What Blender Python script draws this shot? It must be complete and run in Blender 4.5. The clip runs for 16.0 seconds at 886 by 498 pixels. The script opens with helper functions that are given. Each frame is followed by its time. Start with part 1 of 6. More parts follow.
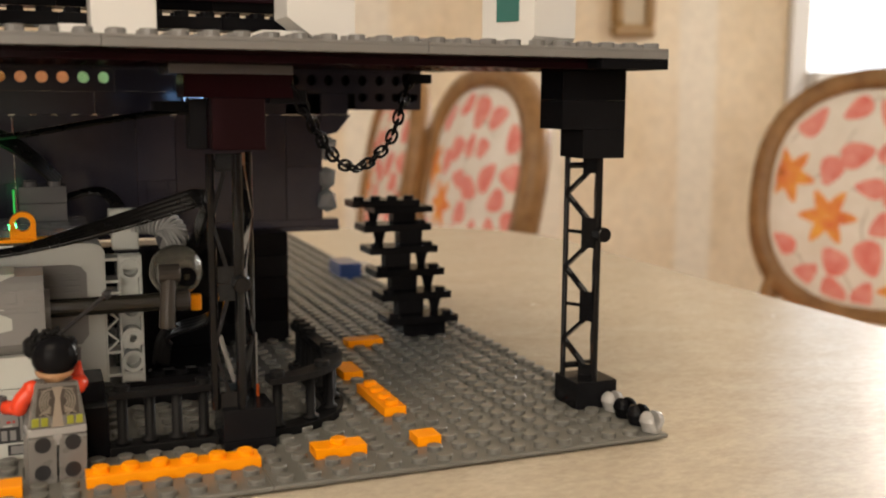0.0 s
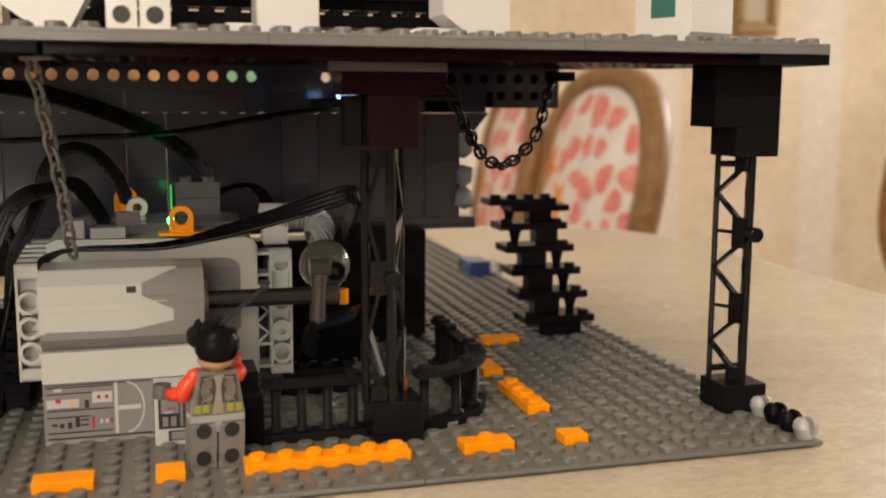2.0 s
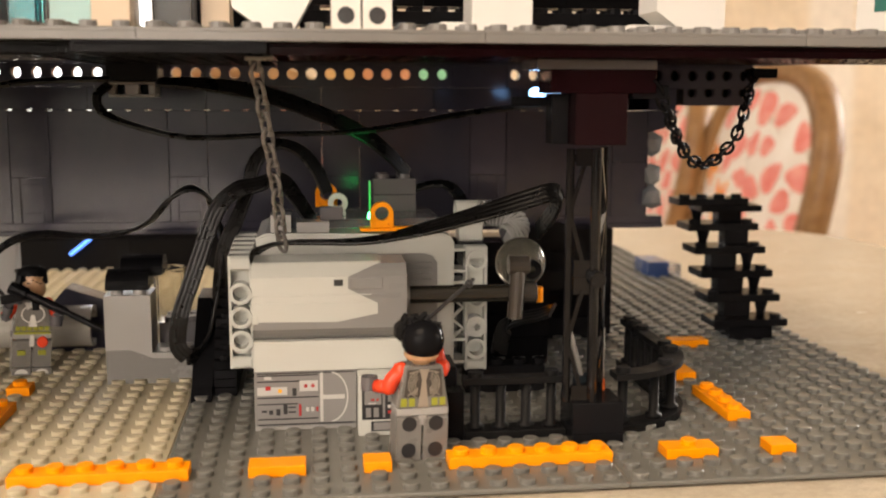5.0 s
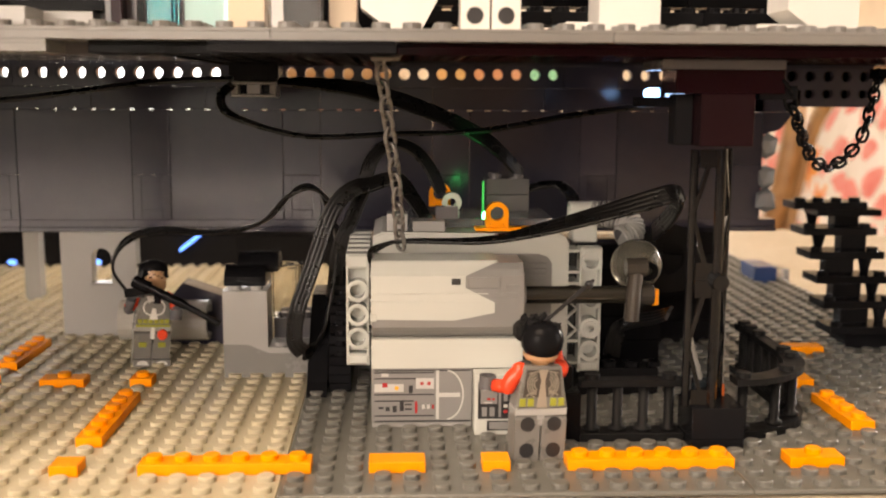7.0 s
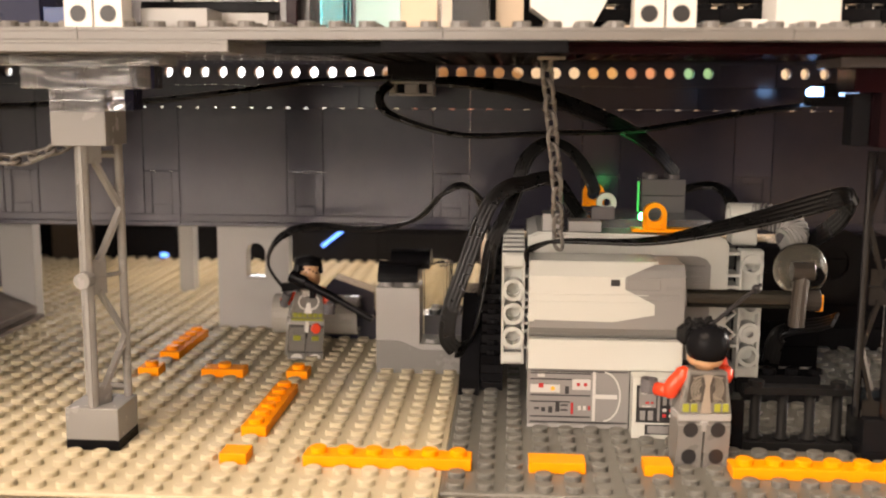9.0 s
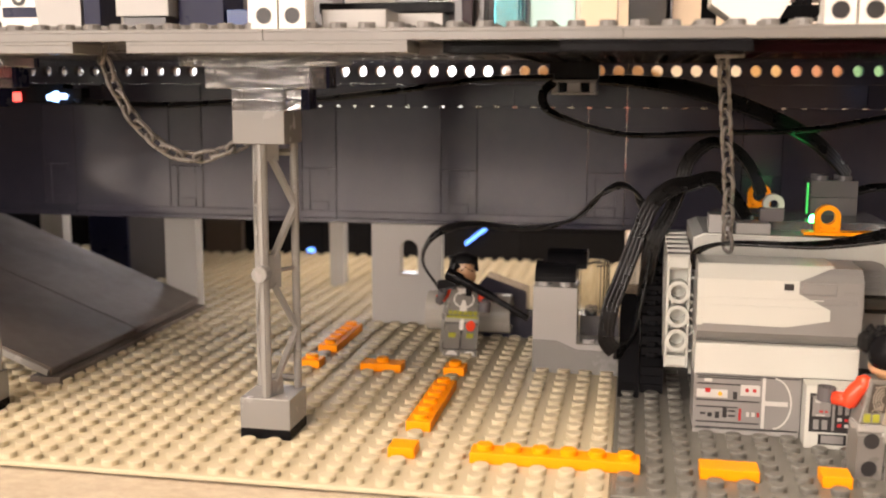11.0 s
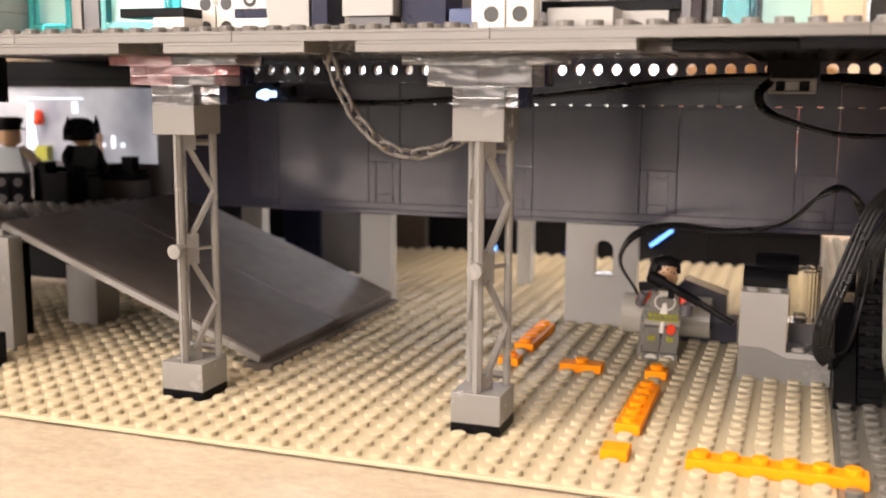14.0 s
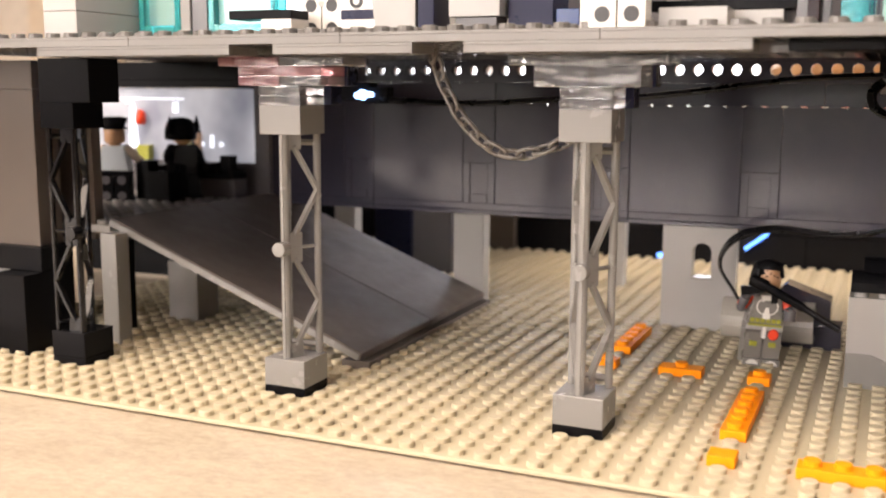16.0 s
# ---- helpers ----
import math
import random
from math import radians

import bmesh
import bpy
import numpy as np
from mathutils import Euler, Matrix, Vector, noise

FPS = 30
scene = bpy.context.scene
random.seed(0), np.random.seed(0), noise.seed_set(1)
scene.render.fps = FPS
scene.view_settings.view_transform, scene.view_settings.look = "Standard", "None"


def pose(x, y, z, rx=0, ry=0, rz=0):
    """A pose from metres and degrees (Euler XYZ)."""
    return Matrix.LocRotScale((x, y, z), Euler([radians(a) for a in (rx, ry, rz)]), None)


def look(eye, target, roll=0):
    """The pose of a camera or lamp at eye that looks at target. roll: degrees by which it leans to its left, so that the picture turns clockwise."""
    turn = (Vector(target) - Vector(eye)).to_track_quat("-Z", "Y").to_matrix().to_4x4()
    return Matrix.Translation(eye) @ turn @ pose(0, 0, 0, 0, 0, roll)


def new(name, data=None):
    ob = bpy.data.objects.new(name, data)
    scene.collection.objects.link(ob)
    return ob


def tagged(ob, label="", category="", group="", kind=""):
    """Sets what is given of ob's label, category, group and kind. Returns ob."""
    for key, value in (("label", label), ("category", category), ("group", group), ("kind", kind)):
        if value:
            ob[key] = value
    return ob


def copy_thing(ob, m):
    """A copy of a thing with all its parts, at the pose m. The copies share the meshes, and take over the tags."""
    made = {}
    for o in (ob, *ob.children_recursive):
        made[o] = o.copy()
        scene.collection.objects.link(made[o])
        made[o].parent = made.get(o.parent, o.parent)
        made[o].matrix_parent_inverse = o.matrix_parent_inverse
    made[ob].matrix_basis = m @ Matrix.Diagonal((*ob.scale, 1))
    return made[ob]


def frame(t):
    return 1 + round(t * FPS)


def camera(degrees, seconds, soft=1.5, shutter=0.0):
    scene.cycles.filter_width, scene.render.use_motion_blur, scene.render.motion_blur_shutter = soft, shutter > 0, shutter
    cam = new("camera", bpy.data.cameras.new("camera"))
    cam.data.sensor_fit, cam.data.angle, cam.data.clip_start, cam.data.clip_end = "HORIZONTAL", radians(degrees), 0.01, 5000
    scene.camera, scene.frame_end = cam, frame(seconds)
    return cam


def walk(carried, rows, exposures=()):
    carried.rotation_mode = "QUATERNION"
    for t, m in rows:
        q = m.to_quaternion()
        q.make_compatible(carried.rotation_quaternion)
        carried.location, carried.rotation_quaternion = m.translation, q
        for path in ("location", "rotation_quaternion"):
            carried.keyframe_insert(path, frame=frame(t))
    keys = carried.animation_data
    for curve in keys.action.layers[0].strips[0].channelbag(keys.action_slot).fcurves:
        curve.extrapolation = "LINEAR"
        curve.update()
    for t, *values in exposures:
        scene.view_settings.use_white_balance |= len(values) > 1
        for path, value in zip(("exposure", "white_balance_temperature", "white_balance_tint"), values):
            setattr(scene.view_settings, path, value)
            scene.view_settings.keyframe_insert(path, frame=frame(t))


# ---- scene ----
cam = camera(46.7, 16.0, soft=2.0)
PATH = [
    (0, (-0.058, -0.267, 0.106), (0.681, 1.569, -0.185), 0.4),
    (0.5, (-0.06, -0.266, 0.106), (0.631, 1.588, -0.186), 0.4),
    (1, (-0.063, -0.265, 0.105), (0.581, 1.606, -0.185), 0.3),
    (1.5, (-0.067, -0.264, 0.105), (0.524, 1.625, -0.187), 0.3),
    (2, (-0.07, -0.263, 0.105), (0.47, 1.641, -0.187), 0.3),
    (2.5, (-0.073, -0.262, 0.105), (0.415, 1.655, -0.189), 0.3),
    (3, (-0.076, -0.261, 0.105), (0.361, 1.668, -0.19), 0.3),
    (3.5, (-0.078, -0.26, 0.105), (0.317, 1.678, -0.189), 0.3),
    (4, (-0.081, -0.26, 0.105), (0.272, 1.686, -0.19), 0.3),
    (6.5, (-0.094, -0.258, 0.106), (0.038, 1.715, -0.194), 0.2),
    (7, (-0.097, -0.259, 0.105), (0.0, 1.717, -0.193), 0.3),
    (7.5, (-0.099, -0.258, 0.106), (-0.056, 1.719, -0.195), 0.2),
    (8, (-0.103, -0.258, 0.106), (-0.113, 1.719, -0.195), 0.2),
    (8.5, (-0.107, -0.259, 0.106), (-0.18, 1.717, -0.196), 0.2),
    (9, (-0.11, -0.259, 0.105), (-0.241, 1.714, -0.196), 0.3),
    (9.5, (-0.114, -0.259, 0.106), (-0.303, 1.709, -0.198), 0.2),
    (12, (-0.13, -0.262, 0.105), (-0.59, 1.661, -0.201), 0.3),
    (12.5, (-0.133, -0.262, 0.105), (-0.635, 1.649, -0.202), 0.3),
    (13, (-0.136, -0.263, 0.105), (-0.687, 1.635, -0.202), 0.3),
    (13.5, (-0.14, -0.264, 0.105), (-0.743, 1.618, -0.203), 0.3),
    (14, (-0.142, -0.265, 0.105), (-0.792, 1.602, -0.204), 0.3),
    (14.5, (-0.145, -0.266, 0.105), (-0.834, 1.586, -0.204), 0.3),
    (15, (-0.147, -0.266, 0.105), (-0.873, 1.571, -0.204), 0.3),
    (15.5, (-0.149, -0.267, 0.105), (-0.905, 1.559, -0.204), 0.3),
    (16, (-0.15, -0.268, 0.105), (-0.937, 1.545, -0.204), 0.3),
]
EXPOSURES = [(0, -0.57, 6650, 10), (4, -0.18, 6700, 12), (7, 0.17, 7100, 16), (9, 0.29, 6950, 17), (12, 0.43, 6650, 18), (16, 0.53, 6350, 17)]
walk(cam, [(t, look(eye, target, roll)) for t, eye, target, roll in PATH], EXPOSURES)
cam.data.dof.use_dof = True
cam.data.dof.focus_distance = 0.335
cam.data.dof.aperture_fstop = 15.0

# ---- light ----
world = bpy.data.worlds.new("world")
scene.world = world
world.use_nodes = True
wn = world.node_tree.nodes
sky = wn.new("ShaderNodeTexSky")
sky.sky_type = "NISHITA"
sky.sun_disc = False
sky.sun_elevation, sky.sun_rotation = radians(38), radians(70)
world.node_tree.links.new(sky.outputs[0], wn["Background"].inputs[0])
wn["Background"].inputs[1].default_value = 0.12


def area_lamp(name, eye, target, sx, sy, watts, colour):
    data = bpy.data.lights.new(name, "AREA")
    data.shape, data.size, data.size_y, data.energy, data.color = "RECTANGLE", sx, sy, watts, colour
    ob = new(name, data)
    ob.matrix_world = look(eye, target)
    return ob


# daylight in the window openings, two of them unseen; warm ceiling lamp assumed overhead
area_lamp("window_daylight", (3.0, 2.22, 0.62), (0.9, 0.3, 0.0), 0.5, 0.6, 50, (1.0, 0.95, 0.88))
area_lamp("window_daylight_rear", (-1.5, -2.5, 0.87), (-0.3, 0.2, 0.0), 2.8, 1.3, 70, (1.0, 0.89, 0.76))
area_lamp("window_daylight_side", (-1.15, 2.26, 0.65), (0.3, 0.9, -0.1), 1.3, 1.4, 8, (0.93, 0.96, 1.0))
# added light from the unseen east side, to brighten back wall and chairs
area_lamp("added_light_east", (3.55, 0.2, 0.75), (0.9, 1.7, 0.1), 1.6, 1.5, 34, (1.0, 0.93, 0.84))
area_lamp("ceiling_lamp_light", (-0.65, -0.75, 1.55), (-0.25, 0.05, 0.0), 1.1, 1.1, 34, (1.0, 0.83, 0.64))

# the green status light shines up on the cables
green = bpy.data.lights.new("status_light_glow", "SPOT")
green.energy, green.color, green.spot_size, green.spot_blend, green.shadow_soft_size = 0.13, (0.03, 1.0, 0.2), radians(24), 0.5, 0.0008
new("status_light_glow", green).matrix_world = look((-0.0645, 0.1005, 0.0655), (-0.0668, 0.1165, 0.092))

# ---- materials ----
S, P, B = 0.008, 0.0032, 0.0096


def node_mat(name):
    m = bpy.data.materials.new(name)
    m.use_nodes = True
    nt = m.node_tree
    return m, nt, nt.nodes["Principled BSDF"]


def mixed(nt, fac, a, b):
    n = nt.nodes.new("ShaderNodeMix")
    n.data_type = "RGBA"
    for i, v in ((0, fac), (6, a), (7, b)):
        if hasattr(v, "default_value"):
            nt.links.new(v, n.inputs[i])
        elif i == 0:
            n.inputs[0].default_value = v
        else:
            n.inputs[i].default_value = (*v, 1) if len(v) == 3 else v
    return n.outputs[2]


def noise_out(nt, scale, detail=3, rough=0.6, coord="Object", stretch=(1, 1, 1)):
    tc = nt.nodes.new("ShaderNodeTexCoord")
    mp = nt.nodes.new("ShaderNodeMapping")
    mp.inputs["Scale"].default_value = stretch
    nt.links.new(tc.outputs[coord], mp.inputs[0])
    n = nt.nodes.new("ShaderNodeTexNoise")
    n.inputs["Scale"].default_value, n.inputs["Detail"].default_value, n.inputs["Roughness"].default_value = scale, detail, rough
    nt.links.new(mp.outputs[0], n.inputs["Vector"])
    return n.outputs["Fac"]


def ramp(nt, fac, stops):
    r = nt.nodes.new("ShaderNodeValToRGB")
    while len(r.color_ramp.elements) < len(stops):
        r.color_ramp.elements.new(0.5)
    for e, (p, c) in zip(r.color_ramp.elements, stops):
        e.position, e.color = p, (*c, 1) if len(c) == 3 else (c[0],) * 3 + (1,)
    nt.links.new(fac, r.inputs[0])
    return r.outputs[0]


def bump(nt, bsdf, height, strength, dist=0.0002):
    b = nt.nodes.new("ShaderNodeBump")
    b.inputs["Strength"].default_value, b.inputs["Distance"].default_value = strength, dist
    nt.links.new(height, b.inputs["Height"])
    nt.links.new(b.outputs[0], bsdf.inputs["Normal"])


def plastic(name, colour, rough=0.20, spread=0.08, dust=0.02, spec=0.5, wavy=0.0):
    """Moulded toy plastic: glossy, with faint dust, scuffs and a slight difference from piece to piece."""
    m, nt, bs = node_mat(name)
    dark = tuple(c * (1 - spread) for c in colour)
    light = tuple(min(1, c * (1 + spread) + 0.004) for c in colour)
    oi = nt.nodes.new("ShaderNodeObjectInfo")
    piece = mixed(nt, oi.outputs["Random"], dark, light)
    d = ramp(nt, noise_out(nt, 70, 6, 0.65), [(0.42, (0,)), (0.85, (1,))])
    dm = nt.nodes.new("ShaderNodeMath")
    dm.operation = "MULTIPLY"
    dm.inputs[1].default_value = dust
    nt.links.new(d, dm.inputs[0])
    nt.links.new(mixed(nt, dm.outputs[0], piece, (0.42, 0.40, 0.37)), bs.inputs["Base Color"])
    bs.inputs["Roughness"].default_value = rough
    if wavy >= 0:
        rr = ramp(nt, noise_out(nt, 120, 4), [(0.3, (rough * 0.85,)), (0.75, (rough * 1.25,))])
        nt.links.new(rr, bs.inputs["Roughness"])
    bs.inputs["Specular IOR Level"].default_value = spec
    if wavy >= 0:
        bump(nt, bs, noise_out(nt, 38, 2, 0.6, "Object", (0.45, 1, 1.7)) if wavy else noise_out(nt, 260, 2), wavy or 0.03, 0.0008 if wavy else 0.0001)
    return m


def clear(name, colour, rough=0.03, through_light=1.0, wave=0.12):
    m, nt, bs = node_mat(name)
    bs.inputs["Base Color"].default_value = (*colour, 1)
    bs.inputs["Transmission Weight"].default_value = through_light
    bs.inputs["IOR"].default_value = 1.45
    rr = ramp(nt, noise_out(nt, 300, 3), [(0.3, (rough * 0.8,)), (0.8, (rough * 1.3,))])
    nt.links.new(rr, bs.inputs["Roughness"])
    bump(nt, bs, noise_out(nt, 110, 1, 0.5, "Object", (1, 1, 3.5)), wave, 0.0006)
    return m


def glow(name, colour, strength):
    m, nt, bs = node_mat(name)
    bs.inputs["Base Color"].default_value = (*colour, 1)
    bs.inputs["Emission Color"].default_value = (*colour, 1)
    bs.inputs["Emission Strength"].default_value = strength
    return m


M_DBG = plastic("dark_bluish_grey_plastic", (0.098, 0.094, 0.102), 0.14, 0.08, 0.012)
M_BASE = plastic("grey_baseplate_plastic", (0.140, 0.139, 0.126), 0.33, 0.04, 0.05)
M_TAN = plastic("tan_baseplate_plastic", (0.51, 0.455, 0.325), 0.50, 0.04, 0.05, 0.18)
M_LBG = plastic("light_bluish_grey_plastic", (0.34, 0.335, 0.325))
M_COLUMN = plastic("stone_grey_plastic", (0.215, 0.212, 0.205), 0.24, 0.05, 0.02)
M_WHITE = plastic("white_plastic", (0.70, 0.69, 0.66), 0.2, 0.04, 0.01)
M_PALE = plastic("pale_grey_motor_plastic", (0.53, 0.54, 0.50), 0.26, 0.03, 0.0, 0.5, -1)
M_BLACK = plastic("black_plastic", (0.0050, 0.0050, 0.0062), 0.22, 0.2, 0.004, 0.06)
M_GLOSS = plastic("glossy_black_plastic", (0.0042, 0.0042, 0.0052), 0.09, 0.1, 0.003, 0.32)
M_MATTE = plastic("satin_black_plastic", (0.006, 0.006, 0.0065), 0.5, 0.1, 0.004, 0.12)
M_ORANGE = plastic("orange_plastic", (1.0, 0.325, 0.002), 0.45, 0.03, 0.0, 0.12)
M_MAROON = plastic("dark_red_plastic", (0.0105, 0.0018, 0.0034), 0.12, 0.08, 0.002, 0.14)
M_PANEL = plastic("glossy_dark_grey_panel_plastic", (0.036, 0.0345, 0.054), 0.13, 0.14, 0.02, 0.58, 0.16)
M_BLUE = plastic("blue_plastic", (0.02, 0.05, 0.17))
M_RED = plastic("red_plastic", (0.75, 0.06, 0.02), 0.2, 0.05, 0.02)
M_SKIN = plastic("flesh_toned_plastic", (0.56, 0.33, 0.18), 0.25, 0.05, 0.01)
M_CLEAR = clear("clear_plastic", (0.62, 0.62, 0.64), 0.03, 0.85, 0.6)
M_PINK = clear("clear_pink_plastic", (0.72, 0.36, 0.38), 0.03, 0.78, 0.6)
M_ROCK = clear("clear_rock_plastic", (0.30, 0.33, 0.36), 0.22, 0.55, 0.3)
M_FROST = clear("cloudy_clear_plastic", (0.66, 0.63, 0.57), 0.12, 0.45)
M_RAMP = plastic("dark_grey_ramp_plastic", (0.112, 0.096, 0.086), 0.46, 0.03, 0.015, 0.18)
M_DECK = plastic("light_grey_deck_plastic", (0.172, 0.168, 0.161), 0.22, 0.05, 0.015)
M_TOWER = plastic("brownish_grey_plastic", (0.080, 0.064, 0.053), 0.3, 0.02, 0.0, 0.4, -1)
M_TEAL = clear("clear_teal_plastic", (0.10, 0.72, 0.80), 0.05, 0.8)
M_GLASSY = clear("bright_clear_plastic", (0.95, 0.93, 0.88), 0.03, 1.0, 0.3)
M_SMOKE = clear("clear_smoke_plastic", (0.55, 0.52, 0.46))
M_CABLE = plastic("black_cable_rubber", (0.0048, 0.0045, 0.0045), 0.28, 0.2, 0.004, 0.26)
M_STEEL = plastic("flat_silver_plastic", (0.13, 0.12, 0.11), 0.28, 0.1, 0.06)
M_SAND = plastic("beige_plastic", (0.55, 0.43, 0.30), 0.3, 0.05, 0.05)
M_YELLOW = plastic("olive_yellow_print", (0.30, 0.31, 0.03), 0.3, 0.05, 0.02)


# ---- mesh helpers ----
def box(bm, x0, y0, z0, x1, y1, z1, c=0.00018):
    """A box with chamfered edges."""
    c = min(c, abs(x1 - x0) * 0.3, abs(y1 - y0) * 0.3, abs(z1 - z0) * 0.3)
    lo, hi = (x0, y0, z0), (x1, y1, z1)
    v = {}
    for sx in (0, 1):
        for sy in (0, 1):
            for sz in (0, 1):
                s = (sx, sy, sz)
                for a in range(3):
                    p = [(hi[k] if s[k] else lo[k]) if k == a else (hi[k] - c if s[k] else lo[k] + c) for k in range(3)]
                    v[s, a] = bm.verts.new(p)
    faces = []
    for a in range(3):
        b, d = (a + 1) % 3, (a + 2) % 3
        for s in (0, 1):
            ring = []
            for sb, sd in ((0, 0), (1, 0), (1, 1), (0, 1)):
                k = [0, 0, 0]
                k[a], k[b], k[d] = s, sb, sd
                ring.append(v[tuple(k), a])
            faces.append(bm.faces.new(ring if s else ring[::-1]))
        for sb in (0, 1):
            for sd in (0, 1):
                k0, k1 = [0, 0, 0], [0, 0, 0]
                k0[b] = k1[b] = sb
                k0[d] = k1[d] = sd
                k0[a], k1[a] = 0, 1
                q = [v[tuple(k0), b], v[tuple(k1), b], v[tuple(k1), d], v[tuple(k0), d]]
                faces.append(bm.faces.new(q if sb == sd else q[::-1]))
    for sx in (0, 1):
        for sy in (0, 1):
            for sz in (0, 1):
                s = (sx, sy, sz)
                q = [v[s, 0], v[s, 1], v[s, 2]]
                faces.append(bm.faces.new(q if (sx + sy + sz) % 2 else q[::-1]))
    return faces


def lathe(bm, profile, m=None, seg=16, smooth=True):
    """A turned body about z: profile of (radius, z) from bottom to top."""
    m = m or Matrix()
    rings = []
    for r, z in profile:
        if r < 1e-7:
            rings.append([bm.verts.new(m @ Vector((0, 0, z)))])
        else:
            rings.append([bm.verts.new(m @ Vector((r * math.cos(2 * math.pi * i / seg), r * math.sin(2 * math.pi * i / seg), z))) for i in range(seg)])
    for a, b in zip(rings, rings[1:]):
        for i in range(seg):
            j = (i + 1) % seg
            if len(a) == 1 and len(b) == 1:
                continue
            if len(a) == 1:
                f = bm.faces.new((a[0], b[j], b[i]))
            elif len(b) == 1:
                f = bm.faces.new((a[i], a[j], b[0]))
            else:
                f = bm.faces.new((a[i], a[j], b[j], b[i]))
            f.smooth = smooth
    if len(rings[0]) > 1:
        bm.faces.new(rings[0][::-1])
    if len(rings[-1]) > 1:
        bm.faces.new(rings[-1])


def rod(bm, a, b, r, seg=10, c=0.0002):
    """A round bar from a to b."""
    a, b = Vector(a), Vector(b)
    d = b - a
    q = d.to_track_quat("Z", "Y").to_matrix().to_4x4()
    n = d.length
    c = min(c, r * 0.4, n * 0.3)
    lathe(bm, [(r - c, 0), (r, c), (r, n - c), (r - c, n)], Matrix.Translation(a) @ q, seg, False)


def ring(bm, m, r0, r1, h, seg=20):
    """A flat ring or short tube about z from 0 to h, inner radius r0."""
    loops = []
    for r, z in ((r0, 0), (r1, 0), (r1, h), (r0, h)):
        loops.append([bm.verts.new(m @ Vector((r * math.cos(2 * math.pi * i / seg), r * math.sin(2 * math.pi * i / seg), z))) for i in range(seg)])
    for k in range(4):
        a, b = loops[k], loops[(k + 1) % 4]
        for i in range(seg):
            j = (i + 1) % seg
            bm.faces.new((a[i], b[i], b[j], a[j])[::-1])


def prism(bm, poly, y0, y1, axis="y", at=(0, 0, 0)):
    """A polygon of (u, v) pulled along an axis: y: (x, z), x: (y, z), z: (x, y)."""
    def p(u, v, w):
        q = {"y": (u, w, v), "x": (w, u, v), "z": (u, v, w)}[axis]
        return bm.verts.new((q[0] + at[0], q[1] + at[1], q[2] + at[2]))
    a = [p(u, v, y0) for u, v in poly]
    b = [p(u, v, y1) for u, v in poly]
    fs = [bm.faces.new(a), bm.faces.new(b[::-1])]
    for i in range(len(poly)):
        j = (i + 1) % len(poly)
        fs.append(bm.faces.new((a[j], a[i], b[i], b[j])))
    bmesh.ops.recalc_face_normals(bm, faces=fs)
    return fs


def sweep(bm, pts, prof, up=(0, 0, 1), closed=False, twist=None, smooth=True):
    """A profile of (u, v) carried along a line of points; u lies across, v along up."""
    pts = [Vector(p) for p in pts]
    n = len(pts)
    rows = []
    for i, p in enumerate(pts):
        t = (pts[(i + 1) % n] - pts[i - 1]) if closed else pts[min(i + 1, n - 1)] - pts[max(i - 1, 0)]
        t.normalize()
        u0 = Vector(up[i]) if isinstance(up, list) else Vector(up)
        side = t.cross(u0)
        side = side.normalized() if side.length > 1e-6 else Vector((1, 0, 0))
        v = side.cross(t).normalized()
        rows.append([bm.verts.new(p + side * a + v * b) for a, b in prof])
    k = len(prof)
    fs = []
    for i in range(n if closed else n - 1):
        a, b = rows[i], rows[(i + 1) % n]
        for j in range(k):
            l = (j + 1) % k
            f = bm.faces.new((a[j], a[l], b[l], b[j]))
            f.smooth = smooth
            fs.append(f)
    if not closed:
        fs.append(bm.faces.new(rows[0][::-1]))
        fs.append(bm.faces.new(rows[-1]))
    bmesh.ops.recalc_face_normals(bm, faces=fs)


def spline(keys, n=8):
    """A smooth line through the keys."""
    keys = [Vector(k) for k in keys]
    out = []
    for i in range(len(keys) - 1):
        p0, p1, p2, p3 = keys[max(i - 1, 0)], keys[i], keys[i + 1], keys[min(i + 2, len(keys) - 1)]
        for s in range(n):
            t = s / n
            out.append(0.5 * ((2 * p1) + (p2 - p0) * t + (2 * p0 - 5 * p1 + 4 * p2 - p3) * t * t + (3 * p1 - p0 - 3 * p2 + p3) * t ** 3))
    out.append(keys[-1])
    return out


def circle(r, seg=8):
    return [(r * math.cos(2 * math.pi * i / seg), r * math.sin(2 * math.pi * i / seg)) for i in range(seg)]


def finish(name, bm, mats, parent=None, at=(0, 0, 0)):
    me = bpy.data.meshes.new(name)
    bm.to_mesh(me)
    bm.free()
    for m in (mats if isinstance(mats, (list, tuple)) else [mats]):
        me.materials.append(m)
    ob = new(name, me)
    ob.parent = parent
    ob.location = at
    return ob


def part(name, bm, mats, parent, label=""):
    return tagged(finish(name, bm, mats, parent), label)


def thing(name, label, category, group="", kind=""):
    return tagged(new(name), label, category, group, kind)


def solid(name, bm, mats, label, category, group="", kind=""):
    return tagged(finish(name, bm, mats), label, category, group, kind)


def stud(bm, x, y, z, seg=14, r=0.0024, h=0.0017):
    lathe(bm, [(r, 0), (r, h - 0.00022), (r - 0.00022, h)], Matrix.Translation((x, y, z)), seg, False)


def studs(bm, x0, y0, nx, ny, z, seg=14):
    for i in range(nx):
        for j in range(ny):
            stud(bm, (x0 + i + 0.5) * S, (y0 + j + 0.5) * S, z, seg)


